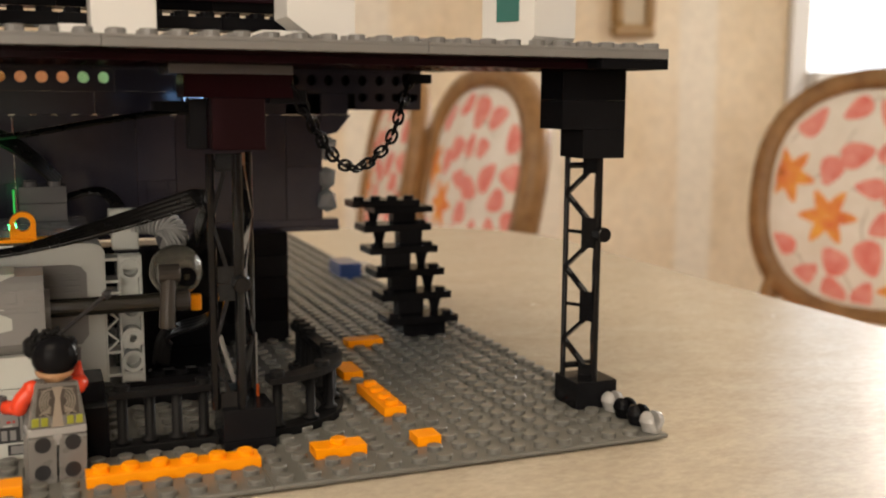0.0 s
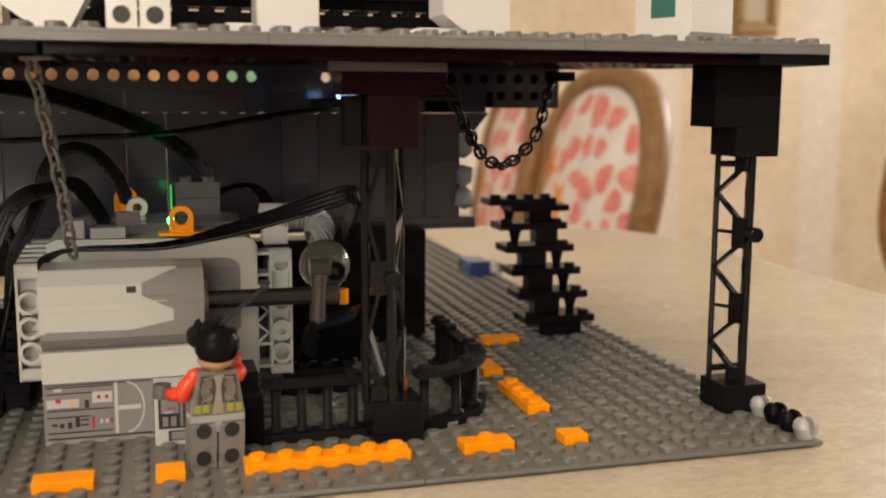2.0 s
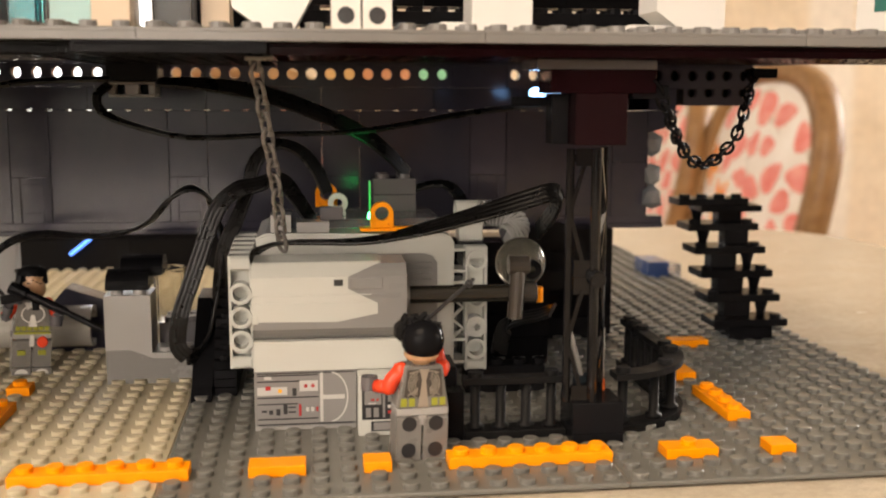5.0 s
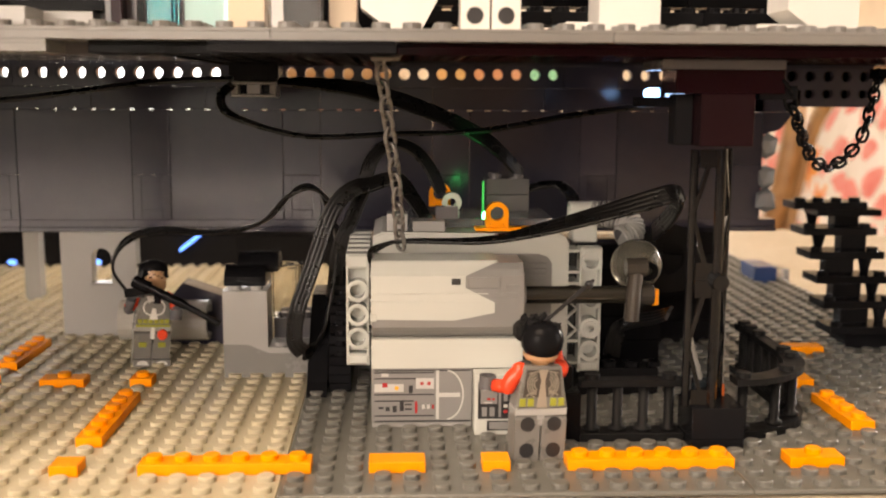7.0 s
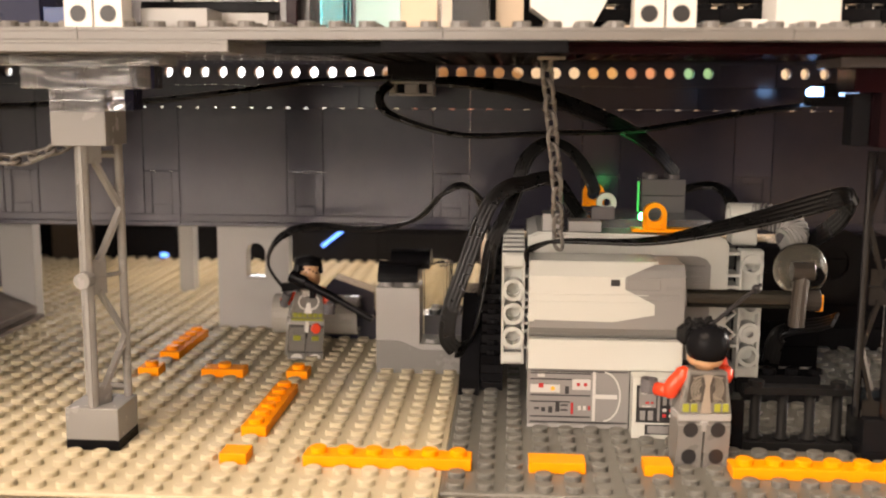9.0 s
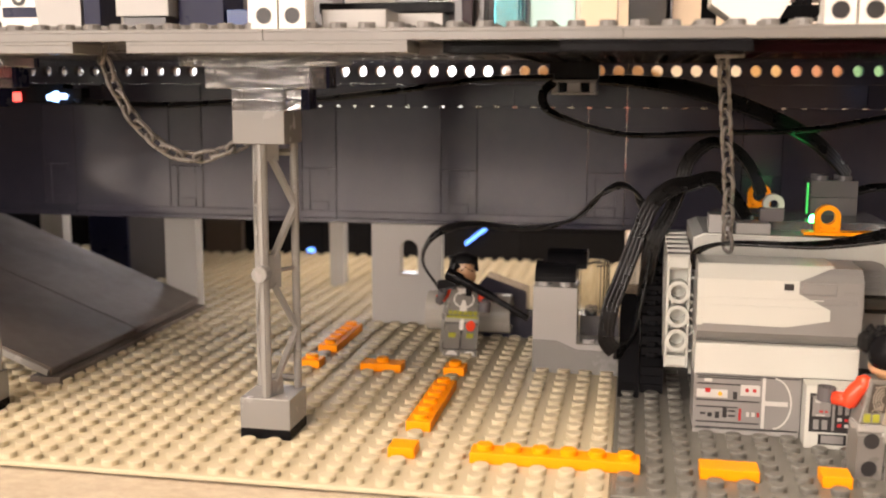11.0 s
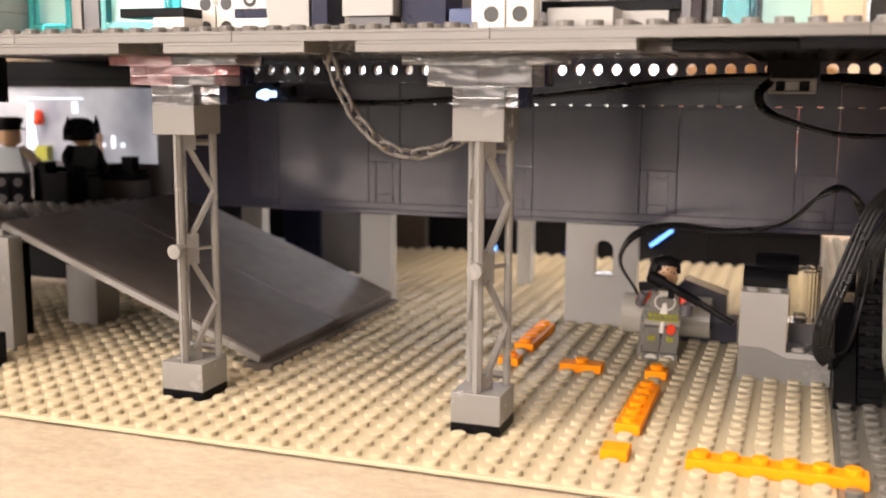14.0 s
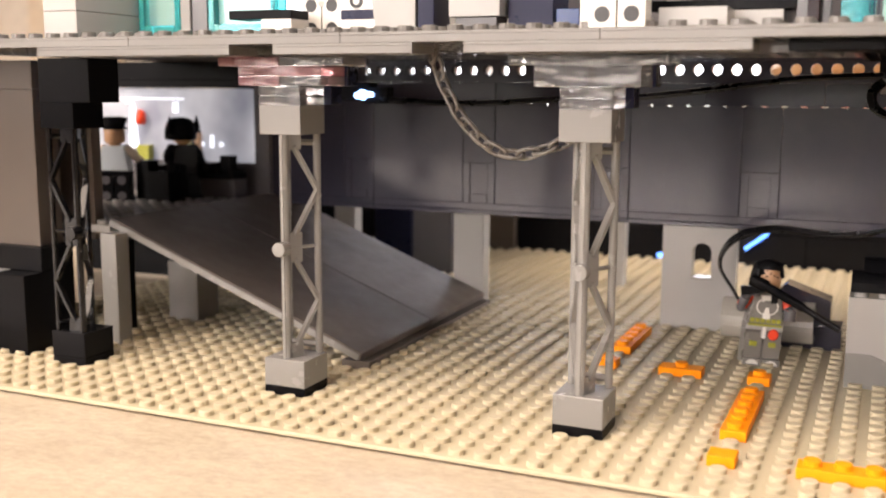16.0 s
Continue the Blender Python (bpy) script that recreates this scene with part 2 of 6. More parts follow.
def block(bm, x0, y0, x1, y1, z0, z1, knobs=True, seg=14, gap=0.00006):
    """A brick, plate or tile on the stud grid; heights in millimetres."""
    box(bm, x0 * S + gap, y0 * S + gap, z0 / 1000 + 0.00002, x1 * S - gap, y1 * S - gap, z1 / 1000)
    if knobs:
        studs(bm, x0, y0, round(x1 - x0), round(y1 - y0), z1 / 1000, seg)


def brick(name, mat, x0, y0, x1, y1, z0, z1, parent, knobs=True, label="", seg=14):
    bm = bmesh.new()
    block(bm, x0, y0, x1, y1, z0, z1, knobs, seg)
    return part(name, bm, mat, parent, label)


def lone(name, mat, x0, y0, x1, y1, z0, z1, label, category, group="", knobs=True, kind=""):
    bm = bmesh.new()
    block(bm, x0, y0, x1, y1, z0, z1, knobs)
    return solid(name, bm, mat, label, category, group, kind)


# ---- room ----
def wall_paint():
    m, nt, bs = node_mat("mottled_beige_wallpaper")
    c = ramp(nt, noise_out(nt, 3.2, 5, 0.65), [(0.3, (0.73, 0.60, 0.41)), (0.5, (0.83, 0.71, 0.53)), (0.72, (0.88, 0.79, 0.63))])
    sep = nt.nodes.new("ShaderNodeTexWave")
    sep.bands_direction = "X"
    sep.inputs["Scale"].default_value, sep.inputs["Distortion"].default_value = 0.62, 0.5
    gc = nt.nodes.new("ShaderNodeTexCoord")
    nt.links.new(gc.outputs["Object"], sep.inputs["Vector"])
    band = ramp(nt, sep.outputs["Fac"], [(0.80, (0,)), (0.90, (1,))])
    c = mixed(nt, band, c, (0.88, 0.82, 0.70))
    fine = ramp(nt, noise_out(nt, 45, 3), [(0.35, (0.80,)), (0.7, (1.0,))])
    n = nt.nodes.new("ShaderNodeMix")
    n.data_type, n.blend_type = "RGBA", "MULTIPLY"
    n.inputs[0].default_value = 0.6
    nt.links.new(c, n.inputs[6])
    nt.links.new(fine, n.inputs[7])
    nt.links.new(n.outputs[2], bs.inputs["Base Color"])
    bs.inputs["Roughness"].default_value = 0.75
    bump(nt, bs, noise_out(nt, 60, 3), 0.2, 0.002)
    return m


def table_wood():
    m, nt, bs = node_mat("limed_pale_wood")
    grain = noise_out(nt, 22, 7, 0.7, "Object", (1.0, 1.8, 1.0))
    c = ramp(nt, grain, [(0.22, (0.46, 0.39, 0.295)), (0.5, (0.545, 0.475, 0.37)), (0.8, (0.63, 0.565, 0.455))])
    fine = noise_out(nt, 260, 5, 0.75, "Object", (1.0, 1.7, 1.0))
    f2 = ramp(nt, fine, [(0.36, (0.60,)), (0.62, (1.0,))])
    n = nt.nodes.new("ShaderNodeMix")
    n.data_type, n.blend_type = "RGBA", "MULTIPLY"
    n.inputs[0].default_value = 0.45
    nt.links.new(c, n.inputs[6])
    nt.links.new(f2, n.inputs[7])
    nt.links.new(n.outputs[2], bs.inputs["Base Color"])
    rr = ramp(nt, grain, [(0.3, (0.28,)), (0.7, (0.18,))])
    nt.links.new(rr, bs.inputs["Roughness"])
    bs.inputs["Specular IOR Level"].default_value = 0.35
    bump(nt, bs, fine, 0.25, 0.0006)
    return m


def chair_wood():
    m, nt, bs = node_mat("gilded_brown_wood")
    c = ramp(nt, noise_out(nt, 30, 5, 0.6), [(0.3, (0.19, 0.095, 0.032)), (0.7, (0.36, 0.20, 0.075))])
    nt.links.new(c, bs.inputs["Base Color"])
    bs.inputs["Roughness"].default_value = 0.45
    return m


def fabric():
    """White cloth printed with coral petals, orange flowers and thin brown stems."""
    m, nt, bs = node_mat("floral_print_fabric")
    tc = nt.nodes.new("ShaderNodeTexCoord")
    dist = nt.nodes.new("ShaderNodeTexNoise")
    dist.inputs["Scale"].default_value = 9
    nt.links.new(tc.outputs["Object"], dist.inputs["Vector"])
    warp = nt.nodes.new("ShaderNodeMix")
    warp.data_type = "VECTOR"
    warp.inputs[0].default_value = 0.05
    nt.links.new(tc.outputs["Object"], warp.inputs[4])
    nt.links.new(dist.outputs["Color"], warp.inputs[5])
    col = None
    for scale, colour, limit in ((21, (0.80, 0.27, 0.24), 0.37), (14, (0.82, 0.38, 0.34), 0.36), (10, (0.84, 0.36, 0.06), 0.19)):
        v = nt.nodes.new("ShaderNodeTexVoronoi")
        v.inputs["Scale"].default_value = scale
        nt.links.new(warp.outputs[1], v.inputs["Vector"])
        mask = ramp(nt, v.outputs["Distance"], [(limit, (1,)), (limit + 0.05, (0,))])
        col = mixed(nt, mask, col if col is not None else (0.93, 0.91, 0.86), colour)
    nt.links.new(col, bs.inputs["Base Color"])
    bs.inputs["Roughness"].default_value = 0.85
    bump(nt, bs, noise_out(nt, 500, 2), 0.3, 0.0006)
    return m


M_WALL, M_TABLE, M_CHAIR, M_CLOTH = wall_paint(), table_wood(), chair_wood(), fabric()
M_CEIL = plastic("white_ceiling_paint", (0.72, 0.69, 0.63), 0.8, 0.03, 0.0)
M_FLOOR = plastic("brown_floor_wood", (0.20, 0.11, 0.05), 0.35, 0.1, 0.1)
M_TRIM = plastic("white_window_paint", (0.74, 0.74, 0.73), 0.35, 0.03, 0.0)
M_GLASS = clear("window_glass", (1, 1, 1), 0.0)
TT = -0.0021


def wall_with_opening(name, x0, x1, y0, y1, holes, along, mat=None, word="mottled beige papered", zlo=-0.75, zhi=1.85):
    """A room wall along x or y, with openings (u0, u1, z0, z1) through it."""
    bm = bmesh.new()
    a0, a1 = (x0, x1) if along == "x" else (y0, y1)

    def slab(u0, u1, z0, z1):
        if along == "x":
            box(bm, u0, y0, z0, u1, y1, z1, 0.001)
        else:
            box(bm, x0, u0, z0, x1, u1, z1, 0.001)
    u = a0
    for h0, h1, z0, z1 in holes:
        slab(u, h0, zlo, zhi)
        slab(h0, h1, zlo, z0)
        slab(h0, h1, z1, zhi)
        u = h1
    slab(u, a1, zlo, zhi)
    return solid(name, bm, mat or M_WALL, word + " wall of the room", "wall", kind="structure")


wall_with_opening("wall_north", -3.2, 3.6, 2.3, 2.45, [(-1.9, -0.40, -0.15, 1.5), (2.123, 3.3, 0.145, 1.5)], "x")
# unseen south and west walls, made dark to weaken reflections in black plastic
wall_with_opening("wall_south", -3.2, 3.6, -2.75, -2.6, [(-3.0, 0.0, -0.15, 1.6)], "x", M_FLOOR, "unseen plain dark brown")
# the opening in this unseen wall is added for the east light
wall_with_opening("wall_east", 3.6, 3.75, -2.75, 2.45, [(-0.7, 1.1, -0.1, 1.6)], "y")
wall_with_opening("wall_west", -3.35, -3.2, -2.75, 2.45, [], "y", M_FLOOR, "unseen plain dark brown")
bm = bmesh.new()
box(bm, -3.35, -2.75, -0.85, 3.75, 2.45, -0.75, 0.001)
solid("floor", bm, M_FLOOR, "brown wooden room floor", "floor", kind="structure")
bm = bmesh.new()
box(bm, -3.35, -2.75, 1.85, 3.75, 2.45, 1.95, 0.001)
solid("ceiling", bm, M_CEIL, "white painted ceiling", "ceiling", kind="structure")


def window(name, x0, x1, y, z0, z1):
    w = thing(name, "white painted window with bright daylight behind", "window", kind="structure")
    bm = bmesh.new()
    t = 0.05
    box(bm, x0 - 0.02, y - 0.02, z0 - 0.1, x0 + t, y + 0.13, z1 + 0.1, 0.003)
    box(bm, x1 - t, y - 0.02, z0 - 0.1, x1 + 0.1, y + 0.13, z1 + 0.1, 0.003)
    box(bm, x0 + t, y - 0.02, z1 - t, x1 - t, y + 0.13, z1 + 0.1, 0.003)
    box(bm, (x0 + x1) / 2 - 0.02, y + 0.05, z0 + t, (x0 + x1) / 2 + 0.02, y + 0.09, z1 - t, 0.003)
    part("window_frame", bm, M_TRIM, w)
    bm = bmesh.new()
    box(bm, x0 + t, y - 0.06, z0 - 0.1, x1 - t, y + 0.13, z0 + t, 0.003)
    part("window_sill", bm, M_TRIM, w)
    for a, b in ((x0 + t, (x0 + x1) / 2 - 0.02), ((x0 + x1) / 2 + 0.02, x1 - t)):
        bm = bmesh.new()
        box(bm, a, y + 0.068, z0 + t, b, y + 0.072, z1 - t, 0.0005)
        part("pane", bm, M_GLASS, w).visible_shadow = False
    return w


window("window_1", 2.123, 3.3, 2.3, 0.145, 1.5)
window("window_2", -1.9, -0.40, 2.3, -0.15, 1.5)
# unseen east window, added to go with the east light
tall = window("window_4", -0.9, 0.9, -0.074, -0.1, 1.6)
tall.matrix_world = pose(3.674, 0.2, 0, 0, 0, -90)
window("window_3", -3.0, 0.0, -2.74, -0.15, 1.6)

# bright overcast distance beyond the panes
bm = bmesh.new()
box(bm, -4.5, 4.4, -1.5, 6.5, 4.42, 3.0)
solid("backdrop", bm, glow("bright_daylight", (0.90, 0.95, 1.0), 3.2), "bright white daylight outside the windows", "backdrop", kind="structure")

# ---- gilded wall ornament, built as a narrow frame ----
pf = thing("picture_frame", "gilded wall ornament built as a narrow frame", "picture")
bm = bmesh.new()
for a in ((1.475, 0.28, 1.61, 0.315), (1.475, 0.70, 1.61, 0.735), (1.475, 0.315, 1.505, 0.70), (1.58, 0.315, 1.61, 0.70)):
    box(bm, a[0], 2.265, a[1], a[2], 2.298, a[3], 0.008)
part("frame", bm, plastic("gilded_wood", (0.30, 0.18, 0.06), 0.35, 0.1, 0.1), pf)
bm = bmesh.new()
box(bm, 1.505, 2.28, 0.315, 1.58, 2.296, 0.70, 0.001)
part("canvas", bm, plastic("plain_cream_canvas", (0.62, 0.54, 0.40), 0.6, 0.05, 0.2), pf)

# ---- table ----
table = thing("dining_table", "large pale limed-wood dining table with rounded corners", "table")
bm = bmesh.new()
pts = []
for cx, cy, a0 in ((0.205, 0.44, 0), (-0.86, 0.44, 90), (-0.86, -0.62, 180), (0.205, -0.62, 270)):
    for k in range(9):
        a = radians(a0 + k * 90 / 8)
        pts.append((cx + 0.12 * math.cos(a), cy + 0.12 * math.sin(a)))
prism(bm, pts, TT - 0.032, TT, "z")
bmesh.ops.bevel(bm, geom=[e for e in bm.edges if abs(e.verts[0].co.z - e.verts[1].co.z) < 1e-5], offset=0.006, segments=3, affect="EDGES", profile=0.6)
part("tabletop", bm, M_TABLE, table)
for x in (0.2, -0.85):
    for y in (0.43, -0.6):
        bm = bmesh.new()
        lathe(bm, [(0.022, -0.75), (0.03, -0.6), (0.038, -0.2), (0.045, -0.1), (0.05, TT - 0.033)], Matrix.Translation((x, y, 0)))
        part("leg", bm, M_TABLE, table)


def oval(w, h, n=40, sq=2.5):
    out = []
    for i in range(n):
        a = 2 * math.pi * i / n
        c, s = math.cos(a), math.sin(a)
        out.append((w * math.copysign(abs(c) ** (2 / sq), c), h * math.copysign(abs(s) ** (2 / sq), s)))
    return out


def printed(name, a, b):
    """Watercolour-like printed colour, paler and darker in patches."""
    m, nt, bs = node_mat(name)
    nt.links.new(ramp(nt, noise_out(nt, 38, 3, 0.6), [(0.32, a), (0.68, b)]), bs.inputs["Base Color"])
    bs.inputs["Roughness"].default_value = 0.85
    return m


def linen():
    m, nt, bs = node_mat("white_woven_linen")
    nt.links.new(ramp(nt, noise_out(nt, 14, 4), [(0.3, (0.80, 0.75, 0.66)), (0.7, (0.90, 0.87, 0.80))]), bs.inputs["Base Color"])
    bs.inputs["Roughness"].default_value = 0.9
    bump(nt, bs, noise_out(nt, 600, 2), 0.3, 0.0006)
    return m


M_LINEN = linen()
M_CORAL = printed("coral_print", (0.78, 0.20, 0.17), (0.86, 0.40, 0.34))
M_FLAME = printed("orange_print", (0.80, 0.22, 0.08), (0.90, 0.46, 0.09))
M_STEM = printed("grey_green_print", (0.36, 0.32, 0.25), (0.55, 0.50, 0.40))


def cushion_print(rest, zc, tilt):
    """Coral buds on thin stems and pointed orange flowers, laid on both faces of the cushion."""
    rnd = random.Random(21)
    stems = bmesh.new()

    def lay(name, bm, mat, label):
        for f in bm.faces:
            f.smooth = True
        return part(name, bm, mat, rest, label)

    def onto(bm, x, z, sgn, lift):
        q = (abs(x / 0.2) ** 2.5 + abs(z / 0.193) ** 2.5) ** 0.4
        return bm.verts.new((x, z * tilt + sgn * (0.008 + 0.022 * (1 - min(q, 1) ** 2.5) + lift), zc + z))

    def inside(x, z):
        return (abs(x / 0.19) ** 2.5 + abs(z / 0.183) ** 2.5) < 1

    def petal(bm, x, z, a, length, width, sgn, lift):
        n, rows = 14, []
        for f in (1.0, 0.5):
            row = []
            for i in range(n):
                w = 2 * math.pi * i / n
                u = f * length / 2 * math.cos(w)
                v = f * width / 2 * math.sin(w) * (1 - 0.45 * math.cos(w))
                px, pz = x + u * math.cos(a) - v * math.sin(a), z + u * math.sin(a) + v * math.cos(a)
                k = 1.0
                while not inside(px * k, pz * k) and k > 0.3:
                    k -= 0.02
                row.append(onto(bm, px * k, pz * k, sgn, lift))
            rows.append(row)
        c = onto(bm, x if inside(x, z) else x * 0.9, z if inside(x, z) else z * 0.9, sgn, lift)
        for i in range(n):
            j = (i + 1) % n
            bm.faces.new((rows[0][i], rows[0][j], rows[1][j], rows[1][i]))
            bm.faces.new((rows[1][i], rows[1][j], c))

    for sgn in (-1, 1):
        taken = []
        for fx, fz in ((-0.085, -0.035), (0.06, -0.15), (-0.165, 0.035)):
            a0, flame = rnd.uniform(0, 6.28), bmesh.new()
            for k in range(6):
                a = a0 + k * 6.283 / 6
                petal(flame, fx + 0.027 * math.cos(a), fz + 0.027 * math.sin(a), a, 0.052, 0.023, sgn, 0.0010 + 0.0001 * k)
            lay("flower", flame, M_FLAME, "orange printed flower")
            taken.append((fx, fz, 0.05))
        tries = 0
        while tries < 900:
            tries += 1
            x, z = rnd.uniform(-0.18, 0.18), rnd.uniform(-0.18, 0.18)
            size = rnd.uniform(0.046, 0.072)
            if not inside(x * 1.04, z * 1.04) or any((x - p) ** 2 + (z - q) ** 2 < (size * 0.46 + w) ** 2 for p, q, w in taken):
                continue
            a = rnd.uniform(0, 6.28)
            coral = bmesh.new()
            petal(coral, x, z, a, size, size * rnd.uniform(0.58, 0.8), sgn, 0.0013)
            lay("bud", coral, M_CORAL, "coral printed bud")
            ex, ez = x - size * 0.5 * math.cos(a), z - size * 0.5 * math.sin(a)
            line = [(ex, ez)]
            for k in range(5):
                a += rnd.uniform(-0.35, 0.35)
                line.append((line[-1][0] - 0.011 * math.cos(a), line[-1][1] - 0.011 * math.sin(a)))
            line = [p for p in line if inside(*p)]
            for (ax, az), (bx, bz) in zip(line, line[1:]):
                d = math.hypot(bx - ax, bz - az)
                ox, oz = -(bz - az) / d * 0.0011, (bx - ax) / d * 0.0011
                stems.faces.new([onto(stems, ax + ox, az + oz, sgn, 0.0008), onto(stems, bx + ox, bz + oz, sgn, 0.0008), onto(stems, bx - ox, bz - oz, sgn, 0.0008), onto(stems, ax - ox, az - oz, sgn, 0.0008)])
            taken.append((x, z, size * 0.46))
    tagged(lay("stem_print", stems, M_STEM, "thin grey printed stems"), kind="stuff")


def make_chair():
    ch = thing("dining_chair", "brown wooden oval-back dining chair in coral floral fabric", "chair", "chairs round the table")
    zc = -0.062
    tilt = 0.18
    fr = [(x, 0.0 + (z) * tilt, zc + z) for x, z in oval(0.215, 0.208)]
    bm = bmesh.new()
    sweep(bm, fr, [(-0.016, -0.02), (0.016, -0.02), (0.02, 0.0), (0.016, 0.02), (-0.016, 0.02), (-0.02, 0.0)], up=(0, 1, 0), closed=True)
    part("back_frame", bm, M_CHAIR, ch)
    bm = bmesh.new()
    n = 40
    for sgn in (-1, 1):
        rows = []
        for k, q in enumerate((1.0, 0.95, 0.9, 0.8, 0.7, 0.6, 0.45, 0.3, 0.15)):
            rows.append([bm.verts.new((x * q, z * q * tilt + sgn * (0.008 + 0.022 * (1 - q ** 2.5)), zc + z * q)) for x, z in oval(0.2, 0.193)])
        c = bm.verts.new((0, sgn * 0.03, zc))
        fs = []
        for a, b in zip(rows, rows[1:]):
            fs += [bm.faces.new((a[i], a[(i + 1) % n], b[(i + 1) % n], b[i])) for i in range(n)]
        fs += [bm.faces.new((rows[-1][i], rows[-1][(i + 1) % n], c)) for i in range(n)]
        for f in fs:
            f.smooth = True
        bmesh.ops.recalc_face_normals(bm, faces=fs)
    rest = part("backrest", bm, M_LINEN, ch, "white cloth back cushion")
    cushion_print(rest, zc, tilt)
    bm = bmesh.new()
    prism(bm, [(x, y - 0.24) for x, y in oval(0.25, 0.235, 32, 3.2)], -0.335, -0.275, "z")
    bmesh.ops.bevel(bm, geom=[e for e in bm.edges if abs(e.verts[0].co.z - e.verts[1].co.z) < 1e-5], offset=0.02, segments=3, affect="EDGES", profile=0.6)
    part("seat", bm, M_CLOTH, ch)
    bm = bmesh.new()
    prism(bm, [(x, y - 0.24) for x, y in oval(0.255, 0.24, 32, 3.2)], -0.385, -0.335, "z")
    part("seat_frame", bm, M_CHAIR, ch)
    for sx in (-1, 1):
        for y in (-0.44, -0.04):
            bm = bmesh.new()
            lathe(bm, [(0.012, -0.749), (0.018, -0.6), (0.026, -0.42), (0.03, -0.385)], Matrix.Translation((sx * 0.21, y, 0)), 12)
            part("leg", bm, M_CHAIR, ch)
        bm = bmesh.new()
        sweep(bm, [(sx * 0.19, -0.03, -0.385), (sx * 0.195, -0.035, -0.3), (sx * 0.17, -0.03, -0.2)], circle(0.018, 8), up=(0, 1, 0))
        part("back_post", bm, M_CHAIR, ch)
    return ch


chair = make_chair()
chair.matrix_world = pose(1.32, 1.10, 0, 0, 0, -58)
for x, y, rz in ((0.717, 1.50, -88), (0.70, 1.94, -97), (-0.22, 1.6, 5)):
    copy_thing(chair, pose(x, y, 0, 0, 0, rz))


# ---- baseplates ----
def baseplate(x0, y0, x1, y1, mat, label):
    bm = bmesh.new()
    box(bm, x0 * S + 0.0001, y0 * S, -0.0013, x1 * S - 0.0001, y1 * S, 0, 0.0003)
    box(bm, x0 * S + 0.0022, y0 * S + 0.0022, TT + 0.0001, x1 * S - 0.0022, y1 * S - 0.0022, -0.00132, 0.0002)
    bp = thing("baseplate", label, "baseplate", "studded baseplates")
    part("sheet", bm, mat, bp)
    rows = 300 // (x1 - x0) if y0 <= 0 else 0
    bm = bmesh.new()
    stud(bm, 0, 0, 0, 14)
    me = bpy.data.meshes.new("stud")
    bm.to_mesh(me)
    bm.free()
    me.materials.append(mat)
    for i in range(x0, x1):
        for j in range(y0, y0 + rows):
            ob = new("stud", me)
            ob.parent = bp
            ob.location = ((i + 0.5) * S, (j + 0.5) * S, 0)
    bm = bmesh.new()
    studs(bm, x0, y0 + rows, x1 - x0, y1 - y0 - rows, 0, 14)
    tagged(part("stud_field", bm, mat, bp), kind="stuff")
    return bp


for x0, y0, x1, y1 in ((-16, 0, 0, 32), (0, 0, 16, 32), (-16, 32, 16, 64)):
    baseplate(x0, y0, x1, y1, M_BASE, "grey studded plastic baseplate lying on the table")
baseplate(-64, -1, -16, 47, M_TAN, "tan studded plastic baseplate lying on the table")

# ---- deck ----
def deck_plate(x0, y0, x1, y1, z0, mat, label, group, knobs=True, h=3.2):
    """A studded plate, hollow below with its rim and tubes."""
    bm = bmesh.new()
    zb, zt = z0 / 1000, (z0 + h) / 1000
    g, w = 0.00006, 0.0013
    X0, Y0, X1, Y1 = x0 * S + g, y0 * S + g, x1 * S - g, y1 * S - g
    box(bm, X0, Y0, zt - 0.001, X1, Y1, zt, 0.00015)
    for a in ((X0, Y0, X1, Y0 + w), (X0, Y1 - w, X1, Y1), (X0, Y0 + w, X0 + w, Y1 - w), (X1 - w, Y0 + w, X1, Y1 - w)):
        box(bm, a[0], a[1], zb, a[2], a[3], zt - 0.001, 0.0001)
    for i in range(1, x1 - x0):
        for j in range(1, y1 - y0):
            ring(bm, Matrix.Translation(((x0 + i) * S, (y0 + j) * S, zb)), 0.0024, 0.00326, zt - 0.001 - zb, 10)
    if knobs:
        studs(bm, x0, y0, x1 - x0, y1 - y0, zt, 12)
    return solid("plate", bm, mat, label, "plate", group)


DECK = "light grey plates of the upper deck"
for x0, x1 in ((-64, -48), (-48, -38), (-38, -28), (-28, -16), (-16, -5), (-5, 6), (6, 16)):
    deck_plate(x0, 1, x1, 12, 118.4, M_DECK, "light grey studded plate forming the upper deck", DECK)
    deck_plate(x0, 12, x1, 25, 118.4, M_BLACK if x0 >= -28 else M_DBG, "dark studded plate of the upper deck", DECK)
UND = "plates under the deck"
for x0, y0, x1, y1, mat in ((13, 1, 16, 7, M_BLACK), (-12, 2, 13, 8, M_MAROON), (-18, 1, -12, 4, M_BLACK), (-22, 2, -18, 4, M_BLACK), (-53, 1, -43, 3, M_DECK), (-41, 1, -35, 3, M_DECK), (-33, 1, -23, 3, M_DECK), (-28, 4, -20, 10, M_DBG), (-20, 4, -12, 16, M_BLACK)):
    deck_plate(x0, y0, x1, y1, 115.2, mat, "plate joining the deck plates from below", UND, False)

